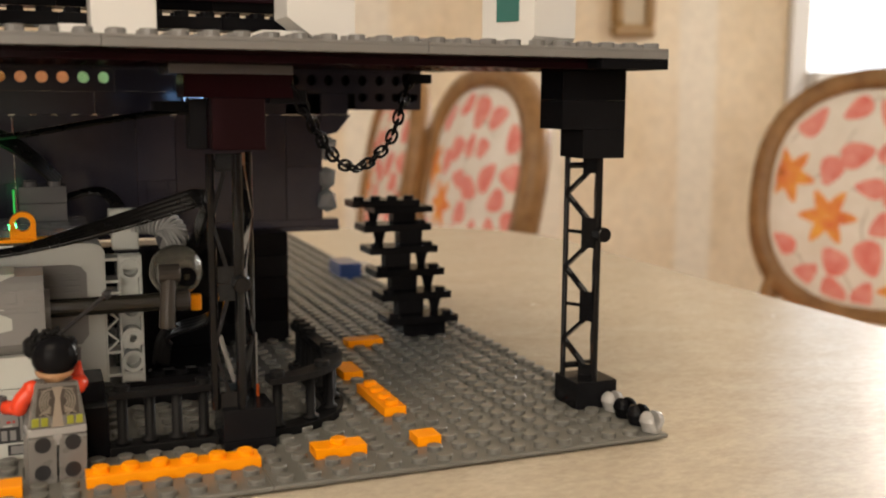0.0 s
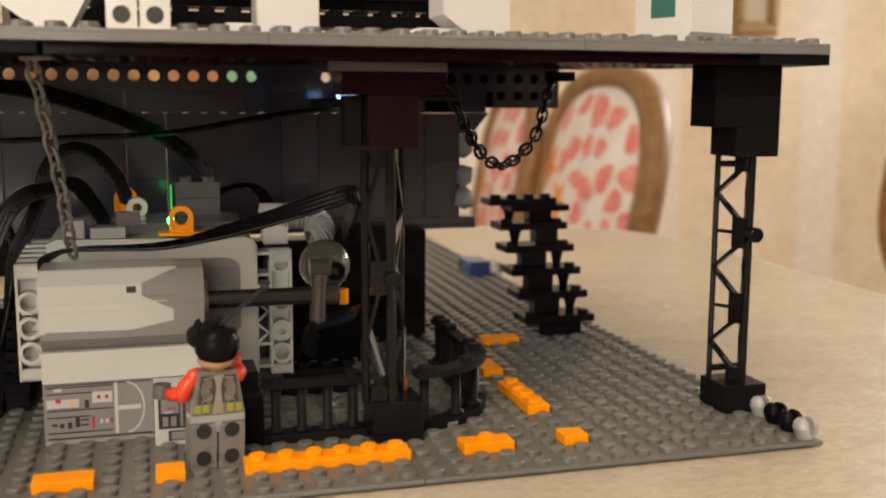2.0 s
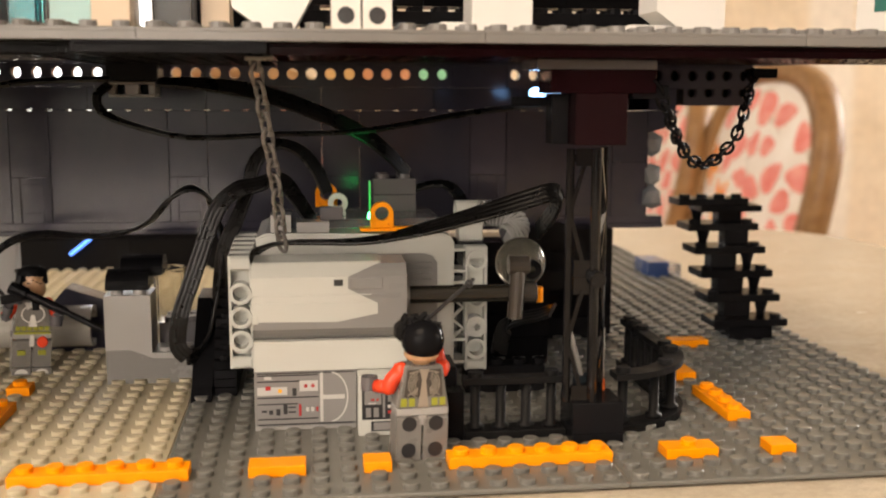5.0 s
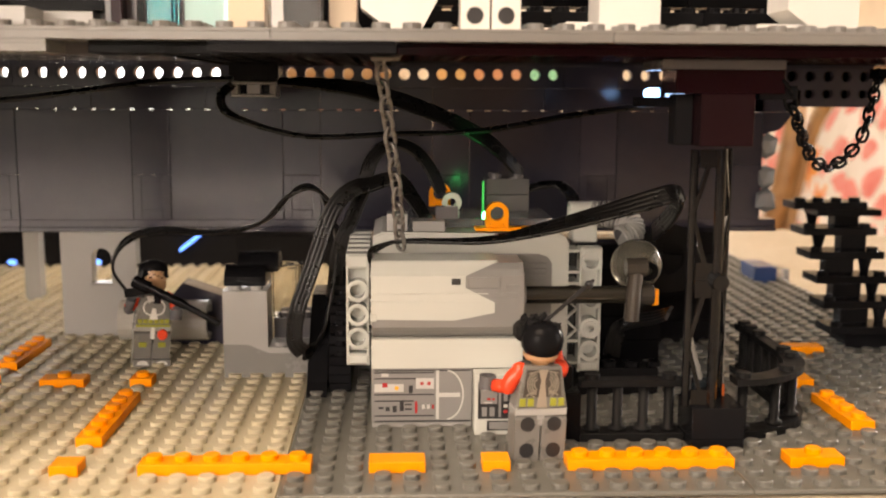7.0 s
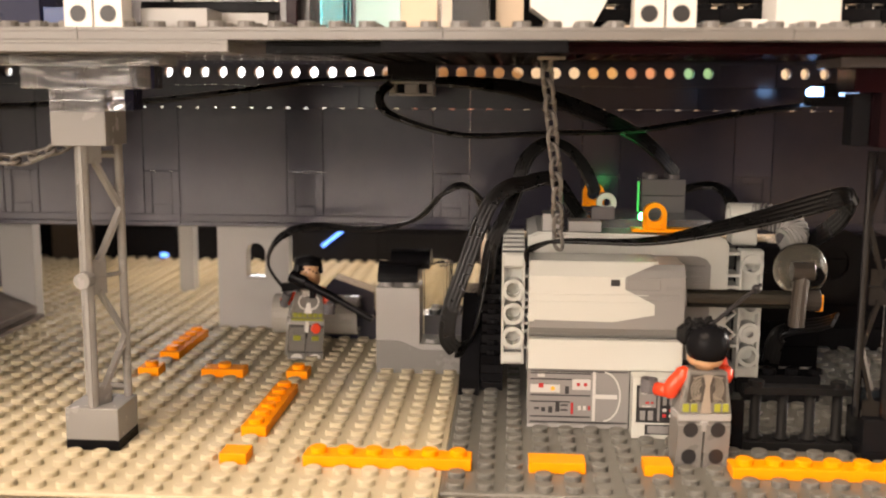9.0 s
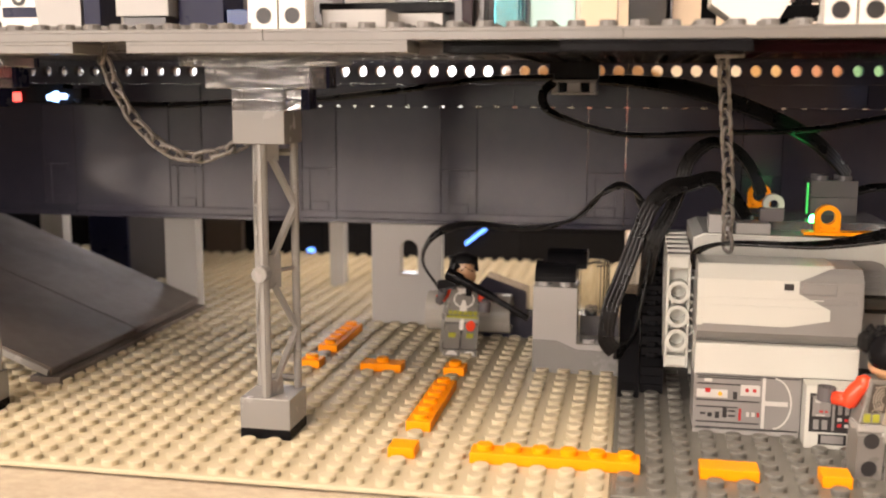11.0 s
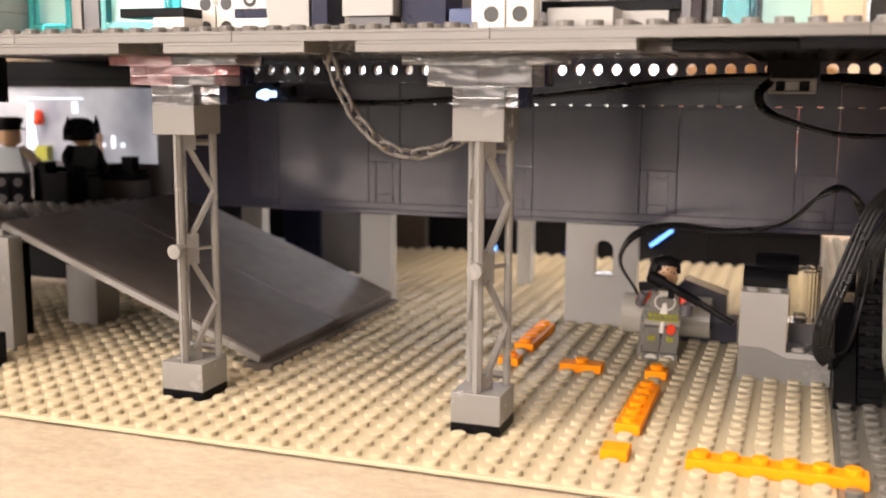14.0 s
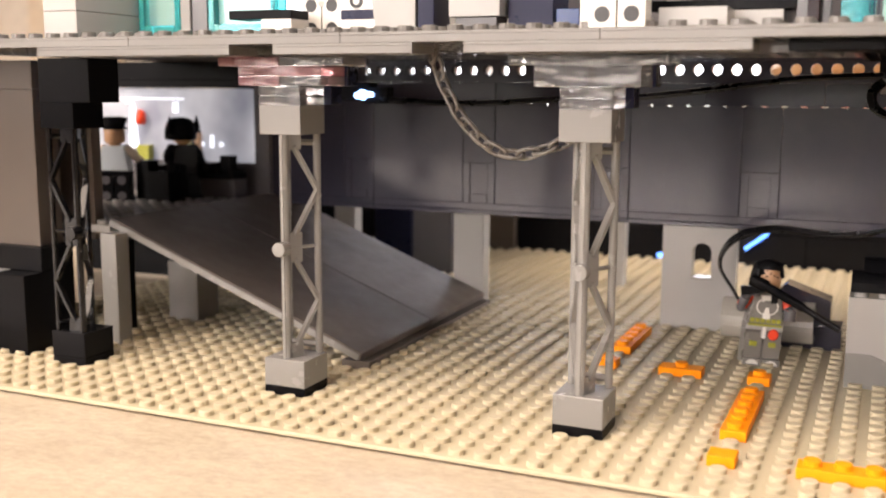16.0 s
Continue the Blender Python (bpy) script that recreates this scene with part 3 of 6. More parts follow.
# ---- back wall ----
bw = thing("panel_wall", "dark grey wall of large glossy plastic panels under the deck", "wall", kind="structure")
YW = 23
for x0, x1 in ((-64, -48), (-48, -32), (-32, -16), (-16, 0), (0, 9)):
    brick("plate", M_PANEL, x0, YW - 0.12, x1, YW + 1, 46, 48, bw, False)
    brick("plate", M_PANEL, x0, YW, x1, YW + 1, 48, 51.2, bw, False)
for x in range(-56, 6, 8):
    brick("panel", M_PANEL, x + 0.004, YW, x + 5.996, YW + 1, 51.2, 98.0, bw, False)
    if x == 0:
        break
    brick("brick", M_PANEL, x + 6, YW, x + 8, YW + 1, 70.4, 98.0, bw, False)
    bm = bmesh.new()
    block(bm, x + 6, YW + 0.1, x + 8, YW + 1, 51.2, 70.3, False)
    for u0, u1, z0, z1 in ((6, 6.45, 51.2, 70.3), (7.55, 8, 51.2, 70.3), (6.45, 7.55, 51.2, 55.5), (6.45, 7.55, 67.5, 70.3)):
        box(bm, (x + u0) * S + 0.00006, YW * S, z0 / 1000, (x + u1) * S - 0.00006, (YW + 0.1) * S, z1 / 1000, 0.00012)
    part("brick", bm, M_PANEL, bw)
bm = bmesh.new()
for x in range(-58, 6):
    box(bm, (x + 0.16) * S, (YW + 0.25) * S, 0.0978, (x + 0.84) * S, (YW + 0.8) * S, 0.0985, 0.00005)
part("stud_row", bm, M_PANEL, bw)
for x0 in range(-58, 6, 6):
    brick("brick", M_PANEL, x0, YW, x0 + 6, YW + 1, 98.25, 107.68, bw, False)


def technic_brick(x0, n, z0, mat, parent, y0=YW):
    """A one-wide brick with a row of round holes right through."""
    bm = bmesh.new()
    seg, r, zc = 16, 0.0024, z0 / 1000 + 0.0058
    zb, zt = z0 / 1000 + 0.00002, z0 / 1000 + 0.0095
    for k in range(n):
        a, b = (x0 + k) * S + (0.00006 if k == 0 else 0), (x0 + k + 1) * S - (0.00006 if k == n - 1 else 0)
        cx = (x0 + k + 0.5) * S
        for y, flip in ((y0 * S, 1), ((y0 + 1) * S, -1)):
            hole = [(cx + r * math.cos(2 * math.pi * i / seg), zc + r * math.sin(2 * math.pi * i / seg)) for i in range(seg)]
            outer = []
            for i in range(seg):
                c, s = math.cos(2 * math.pi * i / seg), math.sin(2 * math.pi * i / seg)
                q = 1 / max(abs(c), abs(s))
                u = cx + (b - cx if c > 0 else cx - a) * c * q
                w = zc + (zt - zc if s > 0 else zc - zb) * s * q
                outer.append((u, w))
            hv = [bm.verts.new((p[0], y, p[1])) for p in hole]
            ov = [bm.verts.new((p[0], y, p[1])) for p in outer]
            for i in range(seg):
                j = (i + 1) % seg
                q = (ov[i], ov[j], hv[j], hv[i])
                bm.faces.new(q if flip > 0 else q[::-1])
            if flip > 0:
                front = (hv, ov)
            else:
                for i in range(seg):
                    j = (i + 1) % seg
                    bm.faces.new((front[0][i], front[0][j], hv[j], hv[i])).smooth = True
                    bm.faces.new((front[1][j], front[1][i], ov[i], ov[j]))
    return part("technic_brick", bm, mat, parent)


# tinted plates added behind holes, for the coloured room seen through them
for x0, n, name, colour in ((-10, 2, "clear_amber_plastic", (0.90, 0.66, 0.38)), (-8, 3, "clear_brown_plastic", (0.80, 0.46, 0.32)), (-5, 2, "clear_mint_plastic", (0.40, 0.95, 0.72))):
    brick("hole_tint_plate", clear(name, colour, 0.08, 0.95), x0 + 0.05, YW + 1.03, x0 + n - 0.05, YW + 1.2, 108.4, 117, bw, False)
for x0, n in ((-58, 12), (-46, 10), (-36, 4), (-32, 16), (-16, 13), (0, 5)):
    technic_brick(x0, n, 107.7, M_PANEL, bw)
brick("brick", M_PANEL, -3, YW, 0, YW + 1, 107.7, 117.2, bw, False)
brick("brick", M_PANEL, 5, YW, 6, YW + 1, 107.7, 117.2, bw, False)
technic_brick(6, 8, 107.7, M_PANEL, bw)
for x0, x1 in ((-58, -40), (-40, -22), (-22, -4), (-4, 14)):
    brick("plate", M_PANEL, x0, YW, x1, YW + 1, 117.25, 118.35, bw, False)


# ---- support columns ----
def girder(bm, x0, y0, z0, z1, n, flip=False, mid=False, slim=False):
    """A lattice post of three bars, one in front and two behind, with n zigzags between them."""
    za, zb = z0 / 1000, z1 / 1000
    f = Vector(((x0 + 1.0) * S, (y0 + 0.3) * S, 0))
    if flip:
        f = Vector(((x0 + 1.72) * S, (y0 + 0.3) * S, 0))
    backs = [Vector(((x0 + 0.2) * S, (y0 + 0.3) * S, 0)), Vector(((x0 + 1.0) * S, (y0 + 1.72) * S, 0))] if flip else [Vector(((x0 + 0.25) * S, (y0 + 1.72) * S, 0)), Vector(((x0 + 1.75) * S, (y0 + 1.72) * S, 0))]
    if mid:
        f = Vector(((x0 + 0.76) * S, (y0 + 0.3) * S, 0))
        backs = [Vector(((x0 - 0.2) * S, (y0 + 0.4) * S, 0)), Vector(((x0 + 1.4) * S, (y0 + 1.5) * S, 0))]
    up = lambda p, z: Vector((p.x, p.y, z))
    rf, rb = (0.0012, 0.0010) if slim and not mid else (0.0016, 0.0013)
    rod(bm, up(f, za), up(f, zb), rf, 12)
    box(bm, f.x - 0.0005, f.y - rf - 0.0003, za, f.x + 0.0005, f.y - rf * 0.6, zb, 0.0001)
    h = (zb - za) / n
    for p in backs:
        rod(bm, up(p, za), up(p, zb), rb, 10)
        d = (p - f).normalized()
        for i in range(n):
            a, m, c = za + h * i, za + h * (i + 0.5), za + h * (i + 1)
            q = f + d * 0.0035
            sweep(bm, [up(q, a + 0.004), up(p, m)], [(-0.0006, -0.0011), (0.0006, -0.0011), (0.0006, 0.0011), (-0.0006, 0.0011)], up=tuple(d.cross(Vector((0, 0, 1)))), smooth=False)
            sweep(bm, [up(p, m), up(q, c - 0.004)], [(-0.0006, -0.0011), (0.0006, -0.0011), (0.0006, 0.0011), (-0.0006, 0.0011)], up=tuple(d.cross(Vector((0, 0, 1)))), smooth=False)
        for i in range(n + 1):
            z = za + h * i
            lo, hi = max(za, z - 0.0052), min(zb, z + 0.0052)
            sweep(bm, [up(f, lo), up(f, hi)], [(0.0, -0.0006), (0.0062, -0.0006), (0.0062, 0.0006), (0.0, 0.0006)], up=tuple(d.cross(Vector((0, 0, 1)))), smooth=False)
            if 0 < i < n:
                rod(bm, up(f, z), up(p, z), 0.0007, 6)
    rod(bm, up(backs[0], zb - 0.003), up(backs[1], zb - 0.003), 0.0012, 6)
    rod(bm, up(backs[0], za + 0.003), up(backs[1], za + 0.003), 0.0012, 6)
    z = za + h * (n - 1)
    rod(bm, (f.x, f.y - 0.0048, z), (f.x, f.y, z), 0.0025, 14)


COL = "lattice support columns"


def column(x0, y0, zb, zt, mat, zig, label, top):
    c = thing("support_column", label, "column", COL)
    z = 0
    if zb > 10:
        brick("plate", M_BLACK, x0, y0, x0 + 2, y0 + 2, 0, 3.2, c, False)
        z = 3.2
    brick("foot_brick", mat, x0, y0, x0 + 2, y0 + 2, z, zb, c, False)
    bm = bmesh.new()
    girder(bm, x0, y0, zb, zt, abs(zig), zig < 0, x0 == -1, mat == M_BLACK)
    part("girder", bm, M_GLOSS if mat == M_BLACK else mat, c)
    for m, a, b, e, f, z0, z1 in top:
        brick("brick" if z1 - z0 > 5 else "plate", m, a, b, e, f, z0, z1, c, False)
    return c


column(14, 4, 9.6, 86.4, M_BLACK, 3, "black plastic lattice column holding up the deck corner",
       [(M_BLACK, 14, 4, 16, 6, 86.4, 96), (M_BLACK, 13, 4, 16, 6, 96, 105.6), (M_BLACK, 13, 4, 16, 6, 105.6, 115.2)])
column(-1, 4, 12.8, 89.6, M_BLACK, 2, "black lattice column with a dark red brick head",
       [(M_MAROON, -1.15, 4, 0.8, 6, 90.6, 105.6), (M_MAROON, -2.1, 4, 1.85, 6, 105.6, 112.4), (M_DBG, -2.6, 4, 1.85, 7, 112.4, 115.2), (M_BLACK, -1.8, 5, -1.16, 6, 90.6, 105.5)])
column(-30, 3, 12.8, 89.6, M_COLUMN, 2, "light grey lattice column with clear plates above it",
       [(M_COLUMN, -30, 3, -28, 5, 89.6, 99.2), (M_CLEAR, -30, 3, -28, 5, 99.2, 102.3), (M_CLEAR, -30, 3, -28, 5, 102.4, 105.5), (M_CLEAR, -31, 3, -29, 5, 105.6, 112), (M_CLEAR, -29, 3, -27, 5, 105.6, 112), (M_CLEAR, -32, 3, -26, 5, 112, 115.1)])
column(-43, 3, 12.8, 89.6, M_COLUMN, 2, "light grey lattice column with clear pink plates above it",
       [(M_COLUMN, -43, 3, -41, 5, 89.6, 99.2), (M_CLEAR, -43, 3, -41, 5, 99.2, 102.3), (M_CLEAR, -43, 3, -41, 5, 102.4, 105.5), (M_PINK, -44, 3, -42, 5, 105.6, 108.7), (M_CLEAR, -42, 3, -40, 5, 105.6, 108.7), (M_PINK, -44, 3, -40, 5, 108.8, 112), (M_PINK, -45, 3, -42, 5, 112, 115.1), (M_CLEAR, -42, 3, -39, 5, 112, 115.1)])
for x0, x1, z0, z1 in ((-31.2, -26.9, 105.7, 112), (-29.9, -27.7, 99.3, 105.6), (-31.8, -26.4, 112.1, 115.1), (-44.2, -39.9, 105.7, 112), (-42.9, -40.7, 99.3, 105.6), (-44.8, -39.4, 112.1, 115.1)):
    lone("brick", plastic("navy_plastic", (0.010, 0.012, 0.035), 0.25, 0.05, 0.0, 0.25), x0, 5.05, x1, 6, z0, z1, "dark blue plastic brick behind the clear plates", "brick", "dark blue bricks behind clear plates", False)
column(-55, 3, 12.8, 89.6, M_BLACK, -2, "black lattice column beside the ramp platform",
       [(M_BLACK, -55, 3, -53, 5, 89.6, 99.2), (M_BLACK, -55, 3, -52, 5, 99.2, 115.2)])

# ---- orange markers ----
ORG = "orange floor markers"


def marker(x0, y0, x1, y1, knobs="all", n=0):
    bm = bmesh.new()
    block(bm, x0, y0, x1, y1, 0, 3.2, knobs == "all")
    if knobs == "one":
        stud(bm, (x0 + x1) / 2 * S, (y0 + y1) / 2 * S, 0.0032)
    word = {"all": "studded plate", "one": "single-stud plate", "none": "smooth tile"}[knobs]
    return solid("marker_" + ("tile" if knobs == "none" else "plate"), bm, M_ORANGE, "bright orange %s marking the baseplate floor" % word, "tile" if knobs == "none" else "plate", ORG)


for a in ((-21, 2, -15, 3, "all"), (-13, 2, -11, 3, "none"), (-9, 2, -8, 3, "none"), (-6, 2, 0, 3, "all"), (2, 2, 4, 3, "one"), (6, 2, 7, 3, "none"),
          (6, 6, 7, 10, "all"), (6, 12, 7, 14, "none"), (8, 18, 10, 19, "none"), (-24, 2, -23, 3, "none"), (-24, 5, -23, 11, "all"), (-24, 13, -23, 14, "all"),
          (-28, 13, -26, 14, "one"), (-31, 13, -30, 14, "all"), (-31, 16, -30, 21, "all")):
    marker(*a)

# ---- ramp, pillars ----
rp = thing("ramp", "dark grey smooth plastic ramp rising from the tan baseplate", "ramp")
for y0, y1 in ((8, 16), (16, 24)):
    bm = bmesh.new()
    prism(bm, [(-41 * S, 0.0032), (-40.9 * S, 0.0064), (-55.5 * S, 0.0512), (-55.6 * S, 0.048)], y0 * S + 0.00018, y1 * S - 0.00018)
    bmesh.ops.bevel(bm, geom=bm.edges[:], offset=0.0003, segments=1, affect="EDGES")
    part("ramp_plate", bm, M_RAMP, rp)
bm = bmesh.new()
block(bm, -42, 8, -40.5, 24, 0, 3.2, False)
part("foot_plate", bm, M_RAMP, rp)
# light grey edge, also lightened to show the lit side of the ramp
bm = bmesh.new()
prism(bm, [(-41.1 * S, 0.0036), (-41.0 * S, 0.0060), (-55.5 * S, 0.0508), (-55.6 * S, 0.0484)], 8 * S - 0.0007, 8 * S + 0.0001)
part("edge_strip", bm, M_COLUMN, rp, "light grey plate edge, lightened for its lit side")
PIL = "pillars under the platform"


def pillar(x0, y0, x1, y1, z1, mat=None):
    return lone("pillar", mat or M_LBG, x0, y0, x1, y1, 0, z1, "plain %s plastic pillar on the baseplate" % ("dark grey" if mat == M_DBG else "light grey"), "pillar", PIL, False)


pillar(-55.4, 7, -54.4, 8, 46, M_COLUMN)
pillar(-56, 13, -54, 15, 27)
pillar(-43, 24, -41, 25, 45.9)
pillar(-35.5, 33, -34.5, 34, 45.9)

brick("brick", M_PANEL, 8, YW, 9.6, YW + 1, 98.3, 107.6, bw, False)
technic_brick(10, 4, 100.4, M_PANEL, bw, YW + 0.02)
brick("brick", M_PANEL, 6, YW, 8, YW + 1, 51.2, 75.2, bw, False)
brick("brick", M_PANEL, 6, YW, 8, YW + 1, 75.3, 98.0, bw, False)
brick("brick", M_PANEL, 6, YW, 8, YW + 1, 98.3, 107.6, bw, False)
bm = bmesh.new()
prism(bm, [(8 * S, 0.0512), (8.05 * S, 0.0512), (8.05 * S, 0.0885), (8.95 * S, 0.0905), (9.75 * S, 0.0982), (8 * S, 0.0982)], YW * S, (YW + 1) * S)
part("slope_brick", bm, M_PANEL, bw)

# black backing added so these holes look dark instead of showing the room
brick("brick", M_BLACK, 6, YW + 1.02, 14, YW + 2, 100.4, 118.3, bw, False)

# ---- clear rock pieces at the wall's end ----
def rock(x, y, z, s, seed):
    rnd = random.Random(seed)
    bm = bmesh.new()
    bmesh.ops.create_icosphere(bm, subdivisions=1, radius=s)
    for v in bm.verts:
        v.co = Vector((v.co.x * 0.8, v.co.y * 0.6, v.co.z * 1.1)) * (0.75 + 0.5 * rnd.random())
    bmesh.ops.translate(bm, verts=bm.verts, vec=(x * S, y * S, z / 1000))
    return solid("rock_piece", bm, M_ROCK, "cloudy clear plastic rock piece at the wall end", "rock piece", "clear rock pieces")


rock(8.35, 23.3, 83, 0.0058, 3)
rock(8.3, 23.2, 70, 0.0055, 5)
rock(8.2, 22.6, 60, 0.0056, 8)

# ---- dark structure under and behind the wall ----
def plain(name, mat, x0, y0, x1, y1, z0, z1, label, category, group=""):
    return lone(name, mat, x0, y0, x1, y1, z0, z1, label, category, group, False)


# black bricks, most added to keep this space dark and hide the room
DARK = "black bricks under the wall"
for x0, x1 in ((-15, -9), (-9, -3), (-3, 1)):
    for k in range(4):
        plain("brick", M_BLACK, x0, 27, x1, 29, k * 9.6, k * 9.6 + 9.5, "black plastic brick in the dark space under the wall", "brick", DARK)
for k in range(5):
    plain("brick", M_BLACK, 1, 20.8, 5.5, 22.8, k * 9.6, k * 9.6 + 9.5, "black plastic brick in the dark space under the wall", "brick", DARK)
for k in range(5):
    plain("brick", M_BLACK, -2.6, 16.5, 1.0, 18, k * 9.6, k * 9.6 + 9.5, "black plastic brick standing in for dark machinery", "brick", DARK)
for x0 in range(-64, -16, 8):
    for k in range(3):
        plain("brick", M_BLACK, x0, 45.8, x0 + 8, 47, k * 19.2, k * 19.2 + 19.1, "black plastic brick added to close off the back", "brick", DARK)
# unseen roof plates, added to keep light out behind the wall
for x0, x1 in ((-64, -44),):
    plain("wall_panel", M_DBG, x0, 25, x1, 46, 96, 99, "unseen dark grey roof plate shading the space behind the wall", "plate")
plain("wall_panel", M_DBG, -16, 25, 1, 29, 48, 51, "unseen dark grey roof plate shading the space behind the wall", "plate")
# side bricks added to hide the bright background past the base
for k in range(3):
    plain("brick", M_BLACK, -65, 25.1, -64, 47, k * 19.2, k * 19.2 + 19.1, "black plastic brick added to block the view past the side", "brick", DARK)
pillar(-53.6, 28, -52, 29, 45.9)
pillar(-50, 33, -47, 34, 45.9, M_DBG)
M_BROWNPANEL = plastic("brown_grey_plastic", (0.10, 0.078, 0.06), 0.35, 0.04, 0.02)
M_BLUELED = glow("blue_led", (0.10, 0.30, 1.0), 3)
M_NAVY = plastic("dark_blue_plastic", (0.010, 0.012, 0.04), 0.3, 0.08, 0.0, 0.2)
plain("crate", M_NAVY, -53.6, 34, -50.6, 37, 0, 40, "dark blue plastic crate behind the ramp", "crate")
plain("brick", M_BROWNPANEL, -49.6, 45, -46.5, 45.75, 0, 44, "brownish grey plastic brick at the back of the base", "brick")
# two tiny glows added for bluish reflections near the back floor
for x in (-40.9, -34.6):
    bm = bmesh.new()
    box(bm, (x - 0.3) * S, 45.6 * S, 0.002, (x + 0.3) * S, 45.76 * S, 0.0045, 0.0004)
    solid("blue_light", bm, M_BLUELED, "small blue glow added for a bluish reflection at the back", "light", "small blue lights")
bm = bmesh.new()
sweep(bm, [(-28.3 * S, 45.6 * S, 0.0105), (-26.7 * S, 45.6 * S, 0.0205)], [(-0.0009, -0.0012), (0.0009, -0.0012), (0.0009, 0.0012), (-0.0009, 0.0012)], up=(0, 1, 0), smooth=False)
solid("blue_light", bm, M_BLUELED, "slanted glowing blue light in the dark space", "light", "small blue lights")
lone("brick", M_BLUE, 13.4, 38, 15, 41, 0, 9.6, "blue plastic brick on the grey baseplate", "brick", "", False)
lone("brick", M_CLEAR, 15, 38.2, 16, 40, 0, 8, "clear plastic brick beside the blue brick", "brick", "", False)


# ---- arched panel ----
def arch_panel(x0, x1, y0, y1, h):
    ap = thing("arch_panel", "light grey plastic panel with a small arched window", "panel")
    cx, r, zs, z0 = -27.85 * S, 0.0042, 0.0345, 0.0235
    arc = [(cx - r * math.cos(radians(a)), zs + r * math.sin(radians(a))) for a in range(0, 181, 15)]
    X0, X1, Z1 = x0 * S, x1 * S, h / 1000
    bm = bmesh.new()
    for outline in ([(X0, 0), (cx - r, 0), (cx - r, Z1), (X0, Z1)], [(cx + r, 0), (X1, 0), (X1, Z1), (cx + r, Z1)],
                    [(cx - r, 0), (cx + r, 0), (cx + r, z0), (cx - r, z0)], [(cx - r, Z1)] + arc + [(cx + r, Z1)]):
        prism(bm, outline, y0 * S, y1 * S)
    bmesh.ops.remove_doubles(bm, verts=bm.verts, dist=1e-6)
    part("panel", bm, M_LBG, ap)
    bm = bmesh.new()
    box(bm, cx - r - 0.0006, y0 * S - 0.0005, z0 - 0.0010, cx + r + 0.0006, y0 * S + 0.0001, z0, 0.0001)
    part("window_sill", bm, M_LBG, ap)


arch_panel(-30, -26, 23.1, 24, 45.9)

# clear pieces lying behind the small rifleman
bm = bmesh.new()
m = Matrix.Translation((-26.2 * S, 20.6 * S, 0.0115)) @ pose(0, 0, 0, 0, 90, 0)
ring(bm, m, 0.0068, 0.0085, 0.036, 24)
solid("clear_cylinder", bm, M_FROST, "clear plastic cylinder lying on the tan baseplate", "cylinder")
bm = bmesh.new()
block(bm, -25.4, 21, -20.4, 23, 0, 9.6, False)
prism(bm, [(-25 * S, 0.0096), (-21 * S, 0.0096), (-21 * S, 0.02), (-23.2 * S, 0.026)], 21.4 * S, 23 * S)
solid("slope_block", bm, M_PANEL, "dark grey sloped plastic block behind the rifleman", "block")


# ---- console ----
con = thing("control_console", "grey plastic console with black curved top and clear parts", "console")
y0, y1 = 14.5 * S, 16.5 * S
bm = bmesh.new()
prism(bm, [(-20 * S, 0), (-16 * S, 0), (-16 * S, 0.0092), (-17.9 * S, 0.0092), (-18.9 * S, 0.0125), (-20 * S, 0.0125)], y0, y1)
part("base", bm, M_COLUMN, con, "dark grey base brick")
bm = bmesh.new()
prism(bm, [(-20 * S, 0.01255), (-18.9 * S, 0.01255), (-17.9 * S, 0.00925), (-16 * S, 0.00925), (-16 * S, 0.0112), (-17.95 * S, 0.0115), (-17.95 * S, 0.0328), (-20 * S, 0.0328)], y0 + 0.0001, y1 - 0.0001)
for sx in (-19.5, -18.5):
    stud(bm, sx * S, 15 * S, 0.0328)
for sx in (-17.4, -16.5):
    stud(bm, sx * S, 15 * S, 0.0112)
part("body", bm, M_LBG, con)
for dy, dz in ((0.0, 0.0), (1.3, 0.0035)):
    bm = bmesh.new()
    pr = [(-0.0078, 0)] + [(-0.0078 * math.cos(radians(a)), 0.0068 * math.sin(radians(a)) ** 0.8) for a in range(12, 180, 12)] + [(0.0078, 0)]
    prism(bm, [((14.7 + dy) * S + 0.0078 + u, 0.0345 + dz + v) for u, v in pr], (-19.95 + dy * 0.35) * S, (-18.05 + dy * 0.35) * S, "x")
    part("curved_top", bm, M_BLACK, con, "glossy black curved slope")
bm = bmesh.new()
ring(bm, Matrix.Translation((-17.35 * S, 17.2 * S, 0.0193)), 0.0056, 0.0065, 0.0205, 24)
part("clear_tube", bm, M_GLASSY, con, "clear smoky tube")
bm = bmesh.new()
block(bm, -17.9, 16.5, -16, 18, 9.6, 19.2, True)
part("rear_brick", bm, M_DBG, con, "dark grey brick with pin holes")

# ---- black stepped wedge beside the console ----
wd = thing("cable_wedge", "black plastic wedge of stepped plates by the console", "wedge")
bm = bmesh.new()
prism(bm, [(11.2 * S, 0), (18 * S, 0), (18 * S, 0.030), (15.5 * S, 0.030), (13.2 * S, 0.015), (11.9 * S, 0.004)], -15.95 * S, -15.05 * S, "x")
part("slope", bm, M_BLACK, wd)
for k in range(14):
    a = 12.0 + max(0, k - 3) * 0.34
    brick("plate", M_BLACK, -15, a, -14, 18, 3.2 * k, 3.2 * k + 3.15, wd, False)
    bm = bmesh.new()
    for j in range(2):
        stud(bm, -14.5 * S, (a + 0.5 + j) * S, (3.2 * k + 3.15) / 1000, 10, 0.0024, 0.0014)
    part("stud", bm, M_BLACK, wd)

